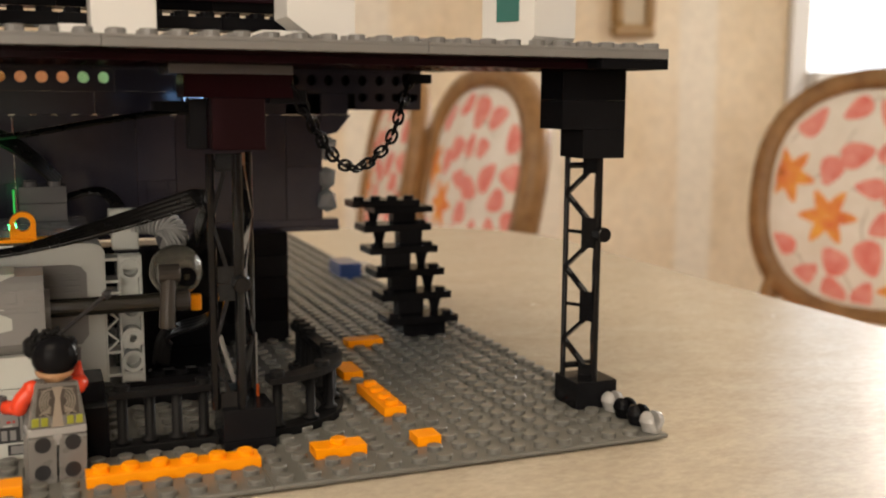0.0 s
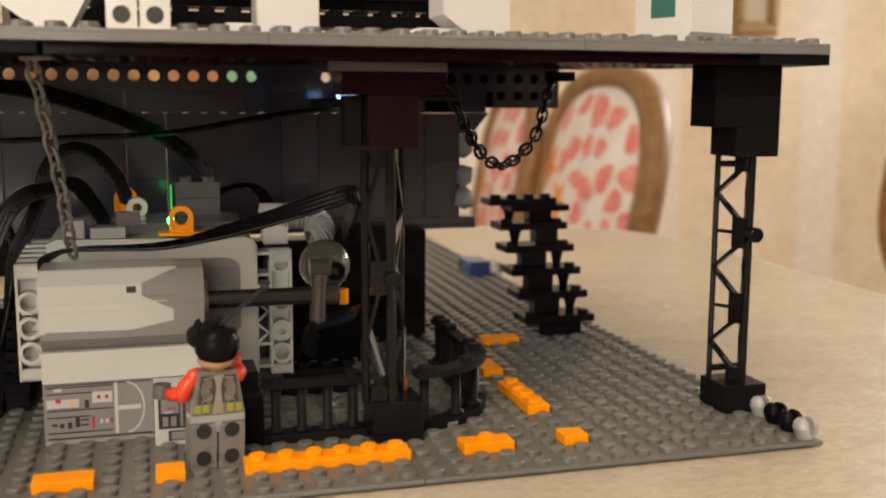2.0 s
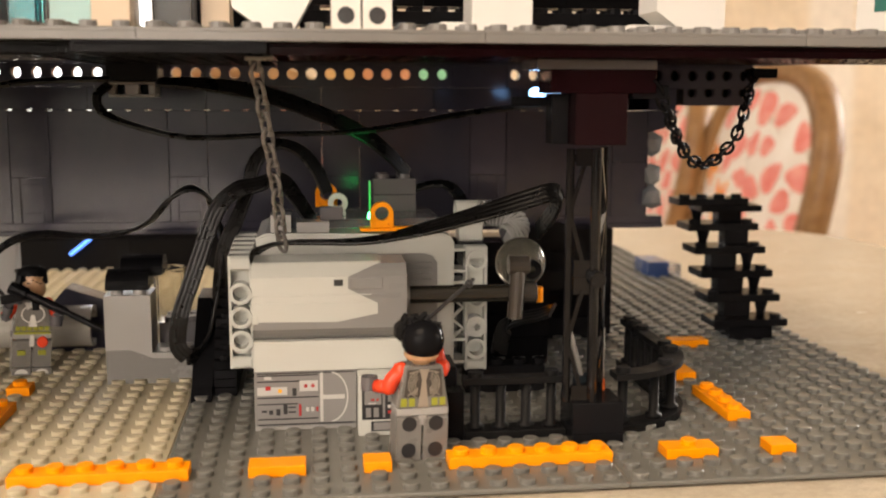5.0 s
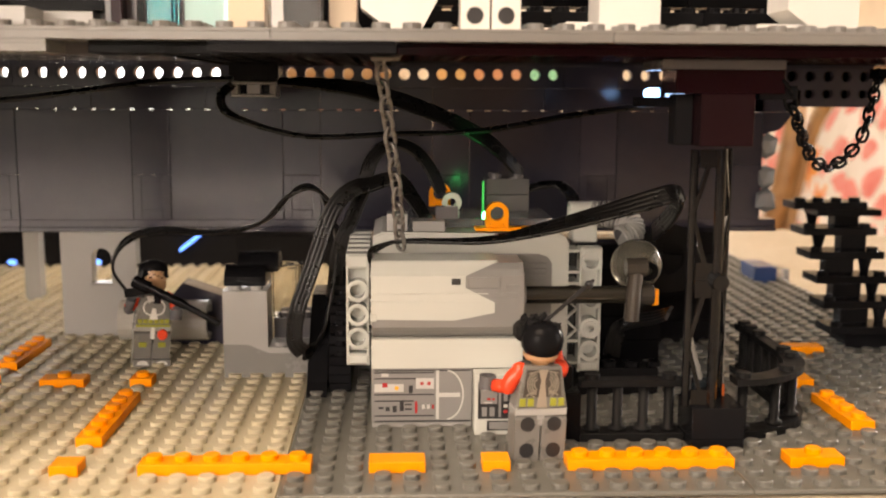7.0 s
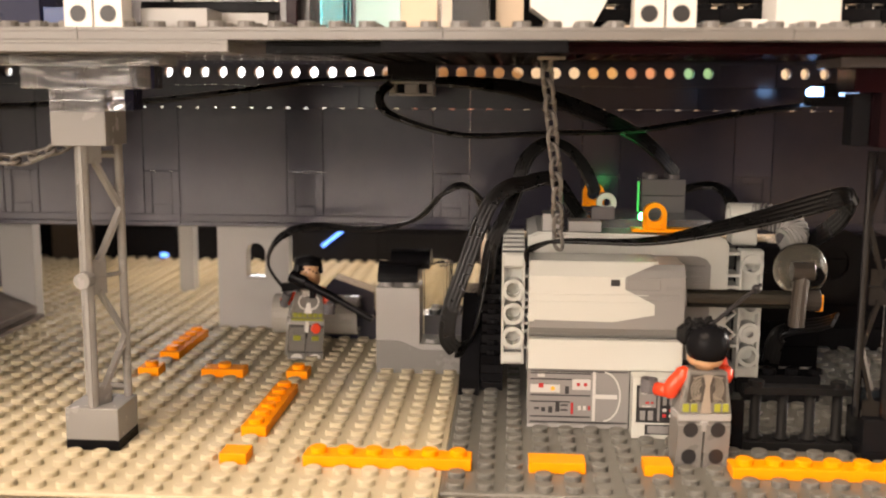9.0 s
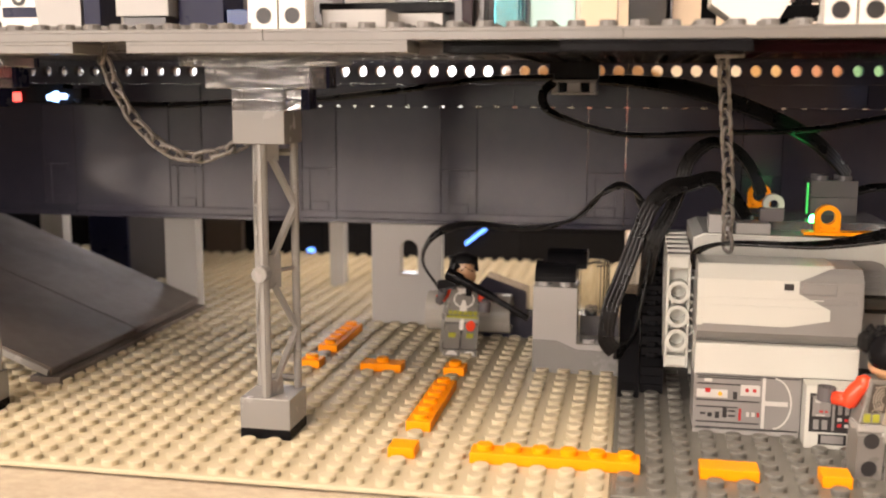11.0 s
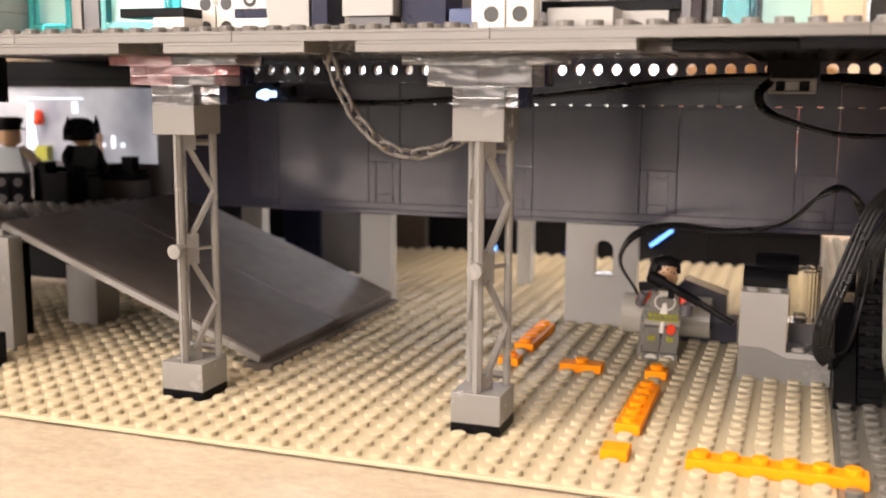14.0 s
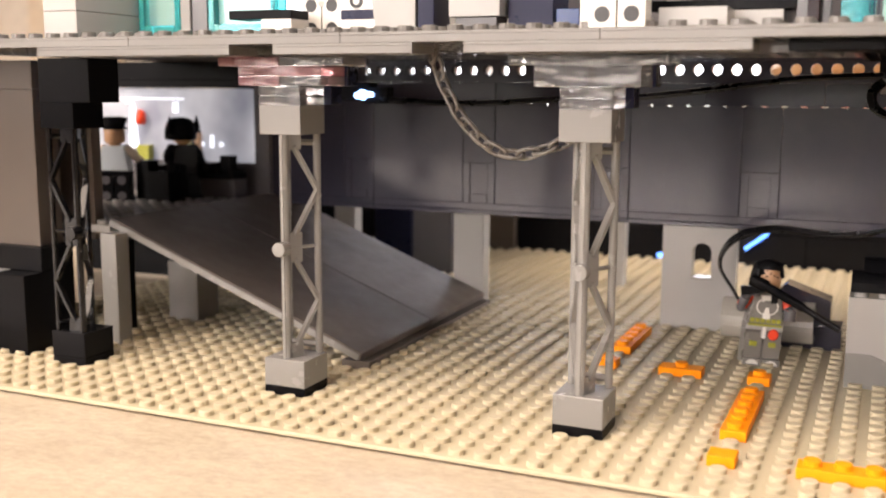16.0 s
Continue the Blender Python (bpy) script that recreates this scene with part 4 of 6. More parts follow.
# ---- drive unit: motor, sticker bricks, battery box ----
def quad(bm, x0, z0, x1, z1, y, lift=0.00012):
    box(bm, x0, y - lift, z0, x1, y, z1, 0.00003)


M_INK = plastic("printed_black", (0.02, 0.02, 0.022), 0.35, 0.05, 0.0)
M_INKW = plastic("printed_pale_grey", (0.50, 0.49, 0.47), 0.35, 0.03, 0.0)
M_INKR = plastic("printed_red", (0.42, 0.02, 0.02), 0.35, 0.03, 0.0)
M_INKY = plastic("printed_amber", (0.85, 0.42, 0.03), 0.35, 0.03, 0.0)
M_MID = plastic("mid_grey_plastic", (0.215, 0.21, 0.205), 0.28, 0.05, 0.0, 0.5, -1)

st = thing("panel_brick", "grey brick with a printed control panel of lamps and sliders", "brick")
brick("body", M_MID, -13, 7, -9, 9, 1.6, 19.1, st, False)
brick("base", M_LBG, -13, 7.05, -9, 9, 0, 1.55, st, False)
Y7 = 7 * S + 0.00006
X = lambda u: (-13 + 4 * u) * S
Z = lambda v: 0.0016 + 0.0174 * (1 - v)
bm = bmesh.new()
for v, u0, u1 in ((0.06, 0.03, 0.62), (0.17, 0.03, 0.62), (0.47, 0.03, 0.62), (0.59, 0.03, 0.42), (0.87, 0.03, 0.62), (0.97, 0.03, 0.98), (0.02, 0.03, 0.98)):
    quad(bm, X(u0), Z(v + 0.012), X(u1), Z(v - 0.012), Y7)
for u0, u1, v0, v1 in ((0.37, 0.41, 0.30, 0.44), (0.28, 0.32, 0.60, 0.78), (0.14, 0.18, 0.70, 0.78), (0.21, 0.25, 0.68, 0.80), (0.33, 0.40, 0.64, 0.67), (0.33, 0.40, 0.73, 0.76), (0.07, 0.12, 0.70, 0.74)):
    quad(bm, X(u0), Z(v1), X(u1), Z(v0), Y7)
part("print", bm, M_INK, st, "black printed lines")
bm = bmesh.new()
for u0, u1, v0, v1 in ((0.03, 0.32, 0.27, 0.42), (0.44, 0.62, 0.16, 0.36), (0.10, 0.17, 0.07, 0.13), (0.64, 0.67, 0.02, 0.94), (0.67, 0.88, 0.44, 0.52), (0.50, 0.53, 0.66, 0.74), (0.55, 0.58, 0.66, 0.74)):
    quad(bm, X(u0), Z(v1), X(u1), Z(v0), Y7, 0.00016)
pts = [(X(0.74 + 0.17 * math.sin(radians(a))), 0, Z(0.48) + 0.0080 * math.cos(radians(a))) for a in range(5, 176, 10)]
sweep(bm, [(p[0], Y7 - 0.0001, p[2]) for p in pts], [(-0.00024, -0.0001), (0.00024, -0.0001), (0.00024, 0.0001), (-0.00024, 0.0001)], up=(0, 1, 0), smooth=False)
part("print", bm, M_INKW, st, "pale grey printed fields")
bm = bmesh.new()
for u0, u1, v0, v1 in ((0.11, 0.16, 0.25, 0.33), (0.43, 0.455, 0.60, 0.82), (0.60, 0.62, 0.66, 0.74)):
    quad(bm, X(u0), Z(v1), X(u1), Z(v0), Y7, 0.0002)
for u in (0.50, 0.57):
    lathe(bm, [(0.0006, 0), (0.0006, 0.0002)], Matrix.Translation((X(u), Y7 - 0.00005, Z(0.26))) @ pose(0, 0, 0, 90), 12)
part("print", bm, M_INKR, st, "dark red printed lamps")
bm = bmesh.new()
lathe(bm, [(0.0007, 0), (0.0007, 0.0002)], Matrix.Translation((X(0.25), Y7 - 0.00005, Z(0.345))) @ pose(0, 0, 0, 90), 12)
part("print", bm, M_INKY, st, "amber printed lamp")

s2 = thing("panel_brick", "pale grey brick with a printed panel of dark dials", "brick")
brick("body", M_PALE, -9, 6, -7, 7, 0, 19.2, s2, False)
Y6 = 6 * S + 0.00006
bm = bmesh.new()
for u0, u1, z0, z1 in ((-8.85, -7.15, 0.0052, 0.0170), (-8.5, -7.5, 0.0014, 0.0046)):
    quad(bm, u0 * S, z0, u1 * S, z1, Y6)
part("print", bm, M_INK, s2, "black printed panels")
bm = bmesh.new()
for u0, u1, z0, z1 in ((-8.75, -8.1, 0.0100, 0.0162), (-8.4, -7.6, 0.0018, 0.0042), (-8.05, -7.95, 0.0058, 0.0164), (-7.85, -7.7, 0.0108, 0.0150), (-7.6, -7.45, 0.0108, 0.0150), (-7.35, -7.2, 0.0108, 0.0150), (-8.7, -8.5, 0.0060, 0.0090), (-8.4, -8.2, 0.0060, 0.0090)):
    quad(bm, u0 * S, z0, u1 * S, z1, Y6, 0.00017)
part("print", bm, M_MID, s2, "grey printed fields")
bm = bmesh.new()
for u0, u1, z0, z1 in ((-8.66, -8.46, 0.0142, 0.0152), (-7.85, -7.7, 0.0088, 0.0098), (-7.6, -7.45, 0.0070, 0.0080), (-7.35, -7.2, 0.0070, 0.0098), (-8.62, -8.3, 0.0102, 0.0106)):
    quad(bm, u0 * S, z0, u1 * S, z1, Y6, 0.0002)
part("print", bm, M_INKW, s2, "pale printed marks")
bm = bmesh.new()
for u0, u1, z0, z1 in ((-8.5, -8.36, 0.0112, 0.0119), (-8.3, -8.2, 0.0112, 0.0119), (-7.85, -7.7, 0.0070, 0.0080), (-7.6, -7.45, 0.0088, 0.0096)):
    quad(bm, u0 * S, z0, u1 * S, z1, Y6, 0.0002)
part("print", bm, M_INKR, s2, "red printed lamps")
lone("brick", M_PALE, -13, 7, -7, 9, 19.2, 28.75, "long pale grey plastic brick under the motor", "brick", "", False)
lone("brick", M_BLACK, -9, 7, -5, 9, 0, 19.1, "black plastic brick beside the panel bricks", "brick", "", False)

mo = thing("drive_motor", "pale and dark grey geared motor lying on bricks", "motor")
X0, X1, YA, YB = -13 * S, -7 * S, 7 * S, 10 * S


def shell(bm, x0, x1, z0, z1, c, yo=0.0):
    """A bar along x with faceted edges."""
    ya, yb = YA - yo, YB + yo
    d = c * 0.45
    prof = [(ya + c, z0), (yb - c, z0), (yb - d, z0 + d), (yb, z0 + c), (yb, z1 - c), (yb - d, z1 - d), (yb - c, z1), (ya + c, z1), (ya + d, z1 - d), (ya, z1 - c), (ya, z0 + c), (ya + d, z0 + d)]
    prism(bm, prof, x0, x1, "x")


bm = bmesh.new()
shell(bm, X0 + 0.0002, X1, 0.0290, 0.0525, 0.0036)
part("body", bm, M_MID, mo, "dark grey motor body")
bm = bmesh.new()
ya = YA - 0.0003
prism(bm, [(X0, 0.0352), (-9.7 * S, 0.0348), (-8.15 * S, 0.0372), (-8.15 * S, 0.0405), (-9.3 * S, 0.0452), (-9.3 * S, 0.0490), (X0, 0.0490)], ya, ya + 0.003)
prism(bm, [(X0, 0.0490), (-9.3 * S, 0.0490), (-8.0 * S, 0.0530), (X0, 0.0530)], ya, ya + 0.0032)
for v in bm.verts:
    if v.co.z > 0.0488:
        v.co.y += (v.co.z - 0.0490) * 0.85
prism(bm, [(X0 + 0.0002, 0.0527), (-8.0 * S, 0.0527), (-8.0 * S, 0.0532), (X0 + 0.0002, 0.0532)], YA + 0.0036, YB - 0.004)
box(bm, X0 - 0.0002, ya - 0.0001, 0.0345, X0 + 0.0018, ya + 0.003, 0.0370)
for z in (0.0408, 0.0432):
    box(bm, X0 + 0.0004, ya - 0.00015, z, -8.4 * S, ya + 0.001, z + 0.0003, 0.00008)
part("cover", bm, M_PALE, mo, "pale grey motor cover")
bm = bmesh.new()
quad(bm, -9.85 * S, 0.0462, -9.5 * S, 0.0482, ya + 0.0001, 0.0003)
part("emblem", bm, M_INK, mo, "small dark square mark")
bm = bmesh.new()
box(bm, -9.2 * S, YA - 0.0004, 0.0450, -7.95 * S, YA + 0.004, 0.0485)
box(bm, -9.2 * S, YA - 0.0002, 0.0420, -7.2 * S, YA + 0.003, 0.0436)
box(bm, -7.7 * S, YA - 0.0001, 0.0448, -7.1 * S, YA + 0.003, 0.0463)
part("rib", bm, M_MID, mo)
bm = bmesh.new()
rod(bm, (-7.0 * S, 8.5 * S, 0.0405), (-2.6 * S, 8.5 * S, 0.0405), 0.0029, 18)
part("drive_shaft", bm, plastic("smoky_brown_plastic", (0.020, 0.018, 0.014), 0.22, 0.05, 0.0, 0.5), mo, "thick smoky brown drive shaft")
bm = bmesh.new()
ring(bm, Matrix.Translation((-7.0 * S, 8.5 * S, 0.0405)) @ pose(0, 0, 0, 0, 90, 0), 0.003, 0.0062, 0.0016, 24)
part("collar", bm, M_MID, mo)

M_BROWNGREY = plastic("grey_brown_plastic", (0.040, 0.034, 0.029), 0.2, 0.1, 0.02)
cr = thing("crank_head", "dark grey crank with a domed smoky wheel on the shaft", "crank")
bm = bmesh.new()
rod(bm, (-2.47 * S, 8 * S, 0.0326), (-2.34 * S, 8 * S, 0.0513), 0.0026, 14)
rod(bm, (-2.76 * S, 8 * S, 0.0503), (-1.92 * S, 8 * S, 0.0503), 0.0031, 14)
rod(bm, (-2.47 * S, 8 * S, 0.0396), (-2.42 * S, 8 * S, 0.0436), 0.0024, 14)
rod(bm, (-2.6 * S, 8.5 * S, 0.0405), (-1.5 * S, 8.5 * S, 0.0405), 0.0036, 16)
part("arm", bm, M_BROWNGREY, cr)
bm = bmesh.new()
lathe(bm, [(0.0088, 0), (0.0089, 0.0015), (0.0086, 0.003), (0.0075, 0.0055), (0.0055, 0.0073), (0.003, 0.0083), (0, 0.0086)], Matrix.Translation((-1.75 * S, 10.6 * S, 0.0478)) @ pose(0, 0, 0, 90), 28)
part("dome", bm, clear("smoky_dome", (0.27, 0.25, 0.20), 0.12, 0.7), cr, "smoky grey domed disc")
bm = bmesh.new()
ring(bm, Matrix.Translation((-1.45 * S, 9.6 * S, 0.0468)) @ pose(0, 0, 0, 90), 0.0012, 0.0032, 0.0016, 18)
part("hub", bm, M_BLACK, cr)
bm = bmesh.new()
ring(bm, Matrix.Translation((0.2 * S, 13 * S, 0.047)) @ pose(0, 0, 0, 90), 0.006, 0.0125, 0.003, 28)
solid("black_wheel", bm, M_BLACK, "black plastic wheel standing behind the column", "wheel")
bm = bmesh.new()
rod(bm, (-0.95 * S, 10.5 * S, 0.0338), (-0.95 * S, 10.5 * S, 0.0392), 0.0019, 14)
solid("pin", bm, M_ORANGE, "orange plastic pin in the machinery", "pin")

bt = thing("battery_box", "pale grey battery box with a ribbed dark grey lid panel", "battery box")
bm = bmesh.new()
prism(bm, [(-13 * S, 0.010), (-4.55 * S, 0.010), (-4.55 * S, 0.0545), (-4.7 * S, 0.0565), (-5 * S, 0.0575), (-12.6 * S, 0.0585), (-13 * S, 0.057)], 11 * S, 17 * S)
bmesh.ops.bevel(bm, geom=[e for e in bm.edges if abs(e.verts[0].co.y - e.verts[1].co.y) < 1e-5], offset=0.0007, segments=2, affect="EDGES")
part("case", bm, M_PALE, bt)
bm = bmesh.new()
pts = [(-11.6 * S, 0.024), (-5.6 * S, 0.024), (-5.3 * S, 0.027), (-5.3 * S, 0.0478), (-5.5 * S, 0.0500), (-5.9 * S, 0.0510), (-11.3 * S, 0.0512), (-11.6 * S, 0.0495)]
prism(bm, pts, 11 * S - 0.0005, 11 * S + 0.001)
for k in range(4):
    z = 0.0415 + k * 0.0019
    box(bm, -7.0 * S, 11 * S - 0.0009, z, -5.55 * S, 11 * S - 0.0004, z + 0.0007, 0.0001)
part("lid_panel", bm, M_MID, bt, "dark grey lid panel with ridges")


def liftarm(bm, x, z0, z1, y0, y1, holes, r_in=0.0025):
    """An upright one-wide beam with round holes from front to back."""
    cx, w = (x + 0.5) * S, 0.00385
    g = 0.0001
    box(bm, cx - w, y0 * S + 0.0015, z0, cx - w + 0.0009, y1 * S - g, z1, 0.0002)
    box(bm, cx + w - 0.0009, y0 * S + 0.0015, z0, cx + w, y1 * S - g, z1, 0.0002)
    last = z0
    for z in holes:
        ring(bm, Matrix.Translation((cx, y1 * S - g, z)) @ pose(0, 0, 0, 90), r_in, 0.0037, (y1 - y0) * S - 2 * g, 18)
    box(bm, cx - w, y0 * S + 0.0012, z0, cx + w, y1 * S - g, z0 + 0.004, 0.0008)
    box(bm, cx - w, y0 * S + 0.0012, z1 - 0.005, cx + w, y1 * S - g, z1, 0.0008)
    box(bm, cx - w + 0.0008, y1 * S - 0.002, z0 + 0.003, cx + w - 0.0008, y1 * S - 0.0012, z1 - 0.003, 0.0001)


fr = thing("technic_frame", "stack of pale grey beams with round holes beside the battery box", "beam frame")
for j in range(6):
    bm = bmesh.new()
    liftarm(bm, -14.1, 0.0150, 0.0528 + 0.0004 * j, 9.4 + j, 10.4 + j, (0.0245, 0.0325, 0.0405))
    part("beam", bm, M_PALE, fr)
bm = bmesh.new()
for z in (0.0205, 0.0288, 0.0368, 0.0448):
    box(bm, -13.15 * S, 9.8 * S, z - 0.0005, -12.6 * S, 11 * S, z + 0.0005, 0.0001)
for z in (0.0288, 0.0368):
    sweep(bm, [(-13.1 * S, 9.9 * S, z - 0.003), (-12.7 * S, 9.9 * S, z), (-13.1 * S, 9.9 * S, z + 0.003)], [(-0.0004, -0.001), (0.0004, -0.001), (0.0004, 0.001), (-0.0004, 0.001)], up=(0, 1, 0), smooth=False)
part("cross_web", bm, M_PALE, fr)
f2 = thing("technic_frame", "pale grey beam with round holes and cross webs by the shaft", "beam frame")
bm = bmesh.new()
liftarm(bm, -4.05, 0.0085, 0.0528, 11, 12, (0.0480, 0.0345, 0.0245, 0.0165))
part("beam", bm, M_PALE, f2)
bm = bmesh.new()
for z in (0.0115, 0.0195, 0.0400, 0.0440, 0.0515):
    box(bm, -4.6 * S, 11.3 * S, z - 0.0005, -4.0 * S, 12.6 * S, z + 0.0005, 0.0001)
for z in (0.0235, 0.0310):
    sweep(bm, [(-4.55 * S, 11.4 * S, z - 0.0032), (-4.1 * S, 11.4 * S, z), (-4.55 * S, 11.4 * S, z + 0.0032)], [(-0.0004, -0.001), (0.0004, -0.001), (0.0004, 0.001), (-0.0004, 0.001)], up=(0, 1, 0), smooth=False)
part("cross_web", bm, M_PALE, f2)
bm = bmesh.new()
ring(bm, Matrix.Translation((-3.55 * S, 11.0 * S, 0.0245)) @ pose(0, 0, 0, 90), 0.0012, 0.0026, 0.0005, 16)
part("pin", bm, M_PALE, f2)

# on the battery box
TOP = 58.5
bm = bmesh.new()
block(bm, -12, 12.5, -5, 16.9, TOP, TOP + 3.2, False)
solid("clear_plate", bm, M_CLEAR, "clear plastic plate lying on the battery box", "plate")
lone("plate", M_ORANGE, -8.6, 11.2, -5.6, 12, TOP, TOP + 1.2, "thin orange plastic plate on the battery box", "plate", "", False)


def loop_clip(x, y, z, mat, label):
    bm = bmesh.new()
    c = Matrix.Translation((x * S, y * S + 0.0016, z / 1000 + 0.0048)) @ pose(0, 0, 0, 90)
    ring(bm, c, 0.0024, 0.0040, 0.0032, 24)
    box(bm, x * S - 0.0040, y * S - 0.0016, z / 1000, x * S - 0.0024, y * S + 0.0016, z / 1000 + 0.0046, 0.0002)
    box(bm, x * S + 0.0024, y * S - 0.0016, z / 1000, x * S + 0.0040, y * S + 0.0016, z / 1000 + 0.0046, 0.0002)
    box(bm, x * S - 0.0024, y * S - 0.0016, z / 1000, x * S + 0.0024, y * S + 0.0016, z / 1000 + 0.0012, 0.0002)
    return solid("loop_clip", bm, mat, label, "clip", "round clips on the battery box")


loop_clip(-7.65, 11.5, TOP + 1.2, M_ORANGE, "bright orange plastic loop clip, lit green inside")
loop_clip(-9.95, 15.4, TOP + 5.2, M_ORANGE, "bright orange plastic loop clip behind a grey ring")
bm = bmesh.new()
ring(bm, Matrix.Translation((-9.45 * S, 14.6 * S, (TOP + 7.5) / 1000)) @ pose(0, 0, 0, 90), 0.0016, 0.0036, 0.004, 20)
box(bm, -9.45 * S - 0.0028, 14.4 * S - 0.004, (TOP + 3.2) / 1000, -9.45 * S + 0.0028, 14.4 * S, (TOP + 4.5) / 1000)
solid("ring_bush", bm, M_PALE, "pale grey ring bush on the battery box", "bush")
bm = bmesh.new()
lathe(bm, [(0.0012, 0), (0.0012, 0.0015), (0.0006, 0.0024)], Matrix.Translation((-8.05 * S, 12.6 * S, (TOP + 3.2) / 1000)), 10)
solid("green_light", bm, glow("green_led", (0.05, 1.0, 0.25), 14), "small green glowing status light", "light")
bm = bmesh.new()
box(bm, -8.02 * S, 14.6 * S, 0.0625, -7.94 * S, 14.7 * S, 0.0735, 0.0001)
solid("light_strip", bm, glow("green_led_dim", (0.02, 0.6, 0.10), 0.5), "thin green lit edge beside the plug", "light")

pl = thing("cable_plug", "dark grey stacked power plug with studs on the battery box", "plug")
brick("plug_lower", M_DBG, -7.8, 15, -5.8, 17, TOP + 3.2, TOP + 9.6, pl, False)
brick("plug_upper", M_DBG, -7.8, 15, -5.8, 17, TOP + 9.7, TOP + 15.6, pl, True)
p2 = thing("cable_plug", "grey clip plug holding a flat cable on the battery box", "plug")
brick("body", M_LBG, -11.3, 11.1, -9.9, 12.4, TOP, TOP + 3.6, p2, False)
brick("latch", M_DBG, -10.3, 11.8, -9.3, 12.4, TOP + 3.6, TOP + 8, p2, False)
brick("latch", M_LBG, -12.4, 11.3, -11.5, 12.4, TOP, TOP + 6, p2, False)

tb = thing("exhaust_pipe", "pale grey pipe with a ribbed grey hose", "pipe")
bm = bmesh.new()
ring(bm, Matrix.Translation((-4.2 * S, 13.3 * S, 0.0625)) @ pose(0, 0, 0, 0, 90, 0), 0.0034, 0.0048, 0.010, 20)
box(bm, -4.1 * S, 12.8 * S, 0.0528, -3.0 * S, 13.9 * S, 0.060, 0.0004)
part("pipe", bm, M_PALE, tb)
path = spline([(-3.1 * S, 13.2 * S, 0.0625), (-2.4 * S, 12.9 * S, 0.0625), (-1.7 * S, 12.5 * S, 0.0605), (-1.6 * S, 12.2 * S, 0.0570), (-2.1 * S, 12.0 * S, 0.0550)], 14)
for i in range(0, len(path) - 1, 3):
    a = path[i]
    d = (path[i + 1] - a).normalized()
    q = d.to_track_quat("Z", "Y").to_matrix().to_4x4()
    bm = bmesh.new()
    lathe(bm, [(0.0034, -0.0005), (0.0049, -0.0002), (0.0049, 0.0002), (0.0034, 0.0005)], Matrix.Translation(a) @ q, 16)
    part("hose_ring", bm, M_LBG, tb)
bm = bmesh.new()
sweep(bm, path, circle(0.0036, 12))
part("ribbed_hose", bm, M_DBG, tb, "ribbed grey hose")
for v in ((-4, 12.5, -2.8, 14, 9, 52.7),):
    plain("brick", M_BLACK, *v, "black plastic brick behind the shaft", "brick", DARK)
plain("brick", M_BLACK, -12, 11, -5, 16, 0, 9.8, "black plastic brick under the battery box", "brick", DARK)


# ---- flat cables ----
CAB = "flat black cables"


def flat_cable(keys, width, label, flat, wires=4):
    """A ribbon of round wires side by side through keys of (x, y in studs, z in mm); flat: the way its face looks."""
    line = spline([(x * S, y * S, z / 1000) for x, y, z in keys], 10)
    ups = []
    if isinstance(flat, list):
        n = len(line)
        for i in range(n):
            f = i / (n - 1) * (len(flat) - 1)
            k = min(int(f), len(flat) - 2)
            ups.append(tuple(Vector(flat[k]).lerp(Vector(flat[k + 1]), f - k)))
    else:
        ups = [flat] * len(line)
    r = width / wires / 2
    prof = []
    for k in range(wires):
        c = -width / 2 + r * (2 * k + 1)
        for a in (160, 125, 90, 55, 20):
            prof.append((c + r * math.cos(radians(a)), 0.0006 * (0.7 + 0.3 * math.sin(radians(a)))))
    prof += [(-u, -v) for u, v in prof]
    bm = bmesh.new()
    sweep(bm, line, prof, ups)
    return solid("flat_cable", bm, M_CABLE, label, "cable", CAB)


flat_cable([(-13.0, 9.8, 49), (-12.9, 9.6, 54), (-12.2, 9.2, 57), (-11.4, 8.8, 58), (-8.6, 8, 59), (-6.5, 7.2, 63), (-3.8, 6.6, 69.5), (-2.1, 6.4, 73.8), (-1.4, 6.4, 75.2), (-1.1, 6.8, 73.6), (-1.0, 7.8, 68), (-0.9, 9.8, 62), (-0.6, 12.2, 57)], 0.0062,
           "ribbed flat black cable over the motor", [(-1, 0, 0.2), (0, 0.1, 1), (0, 0.05, 1), (0, -0.05, 1), (0, -0.45, 1), (0, -0.8, 0.8), (0, -0.9, 0.6), (-0.3, -1, 0.5), (-0.9, -0.5, 0.2), (-1, -0.25, 0), (-1, -0.2, 0)])
flat_cable([(-17.2, 14, 109), (-15.5, 14, 108.5), (-13.5, 14.2, 106.5), (-11.5, 14.5, 102), (-9.6, 15, 96), (-8.1, 15.2, 90), (-7.0, 15.4, 83), (-6.1, 15.8, 75)], 0.0062, "flat black cable from the deck connector to the plug", [(0, -0.4, 1), (0, -0.9, 0.5), (0.4, -0.9, 0.5), (0.7, -0.7, 0.5)])
flat_cable([(-19.2, 13.8, 108), (-19.6, 13.2, 104), (-19.4, 13, 99), (-18.4, 13, 95), (-16.6, 13, 91), (-15.0, 13.2, 90), (-12.0, 13.6, 91), (-8.1, 14.6, 92), (-4.0, 16, 97), (-1.1, 17, 100), (0.6, 18, 101)], 0.0032, "thin black two-wire cable to the lamp", [(0, -1, 0.2), (0, -0.3, 1), (0, -0.3, 1), (0, -0.6, 1)], 2)
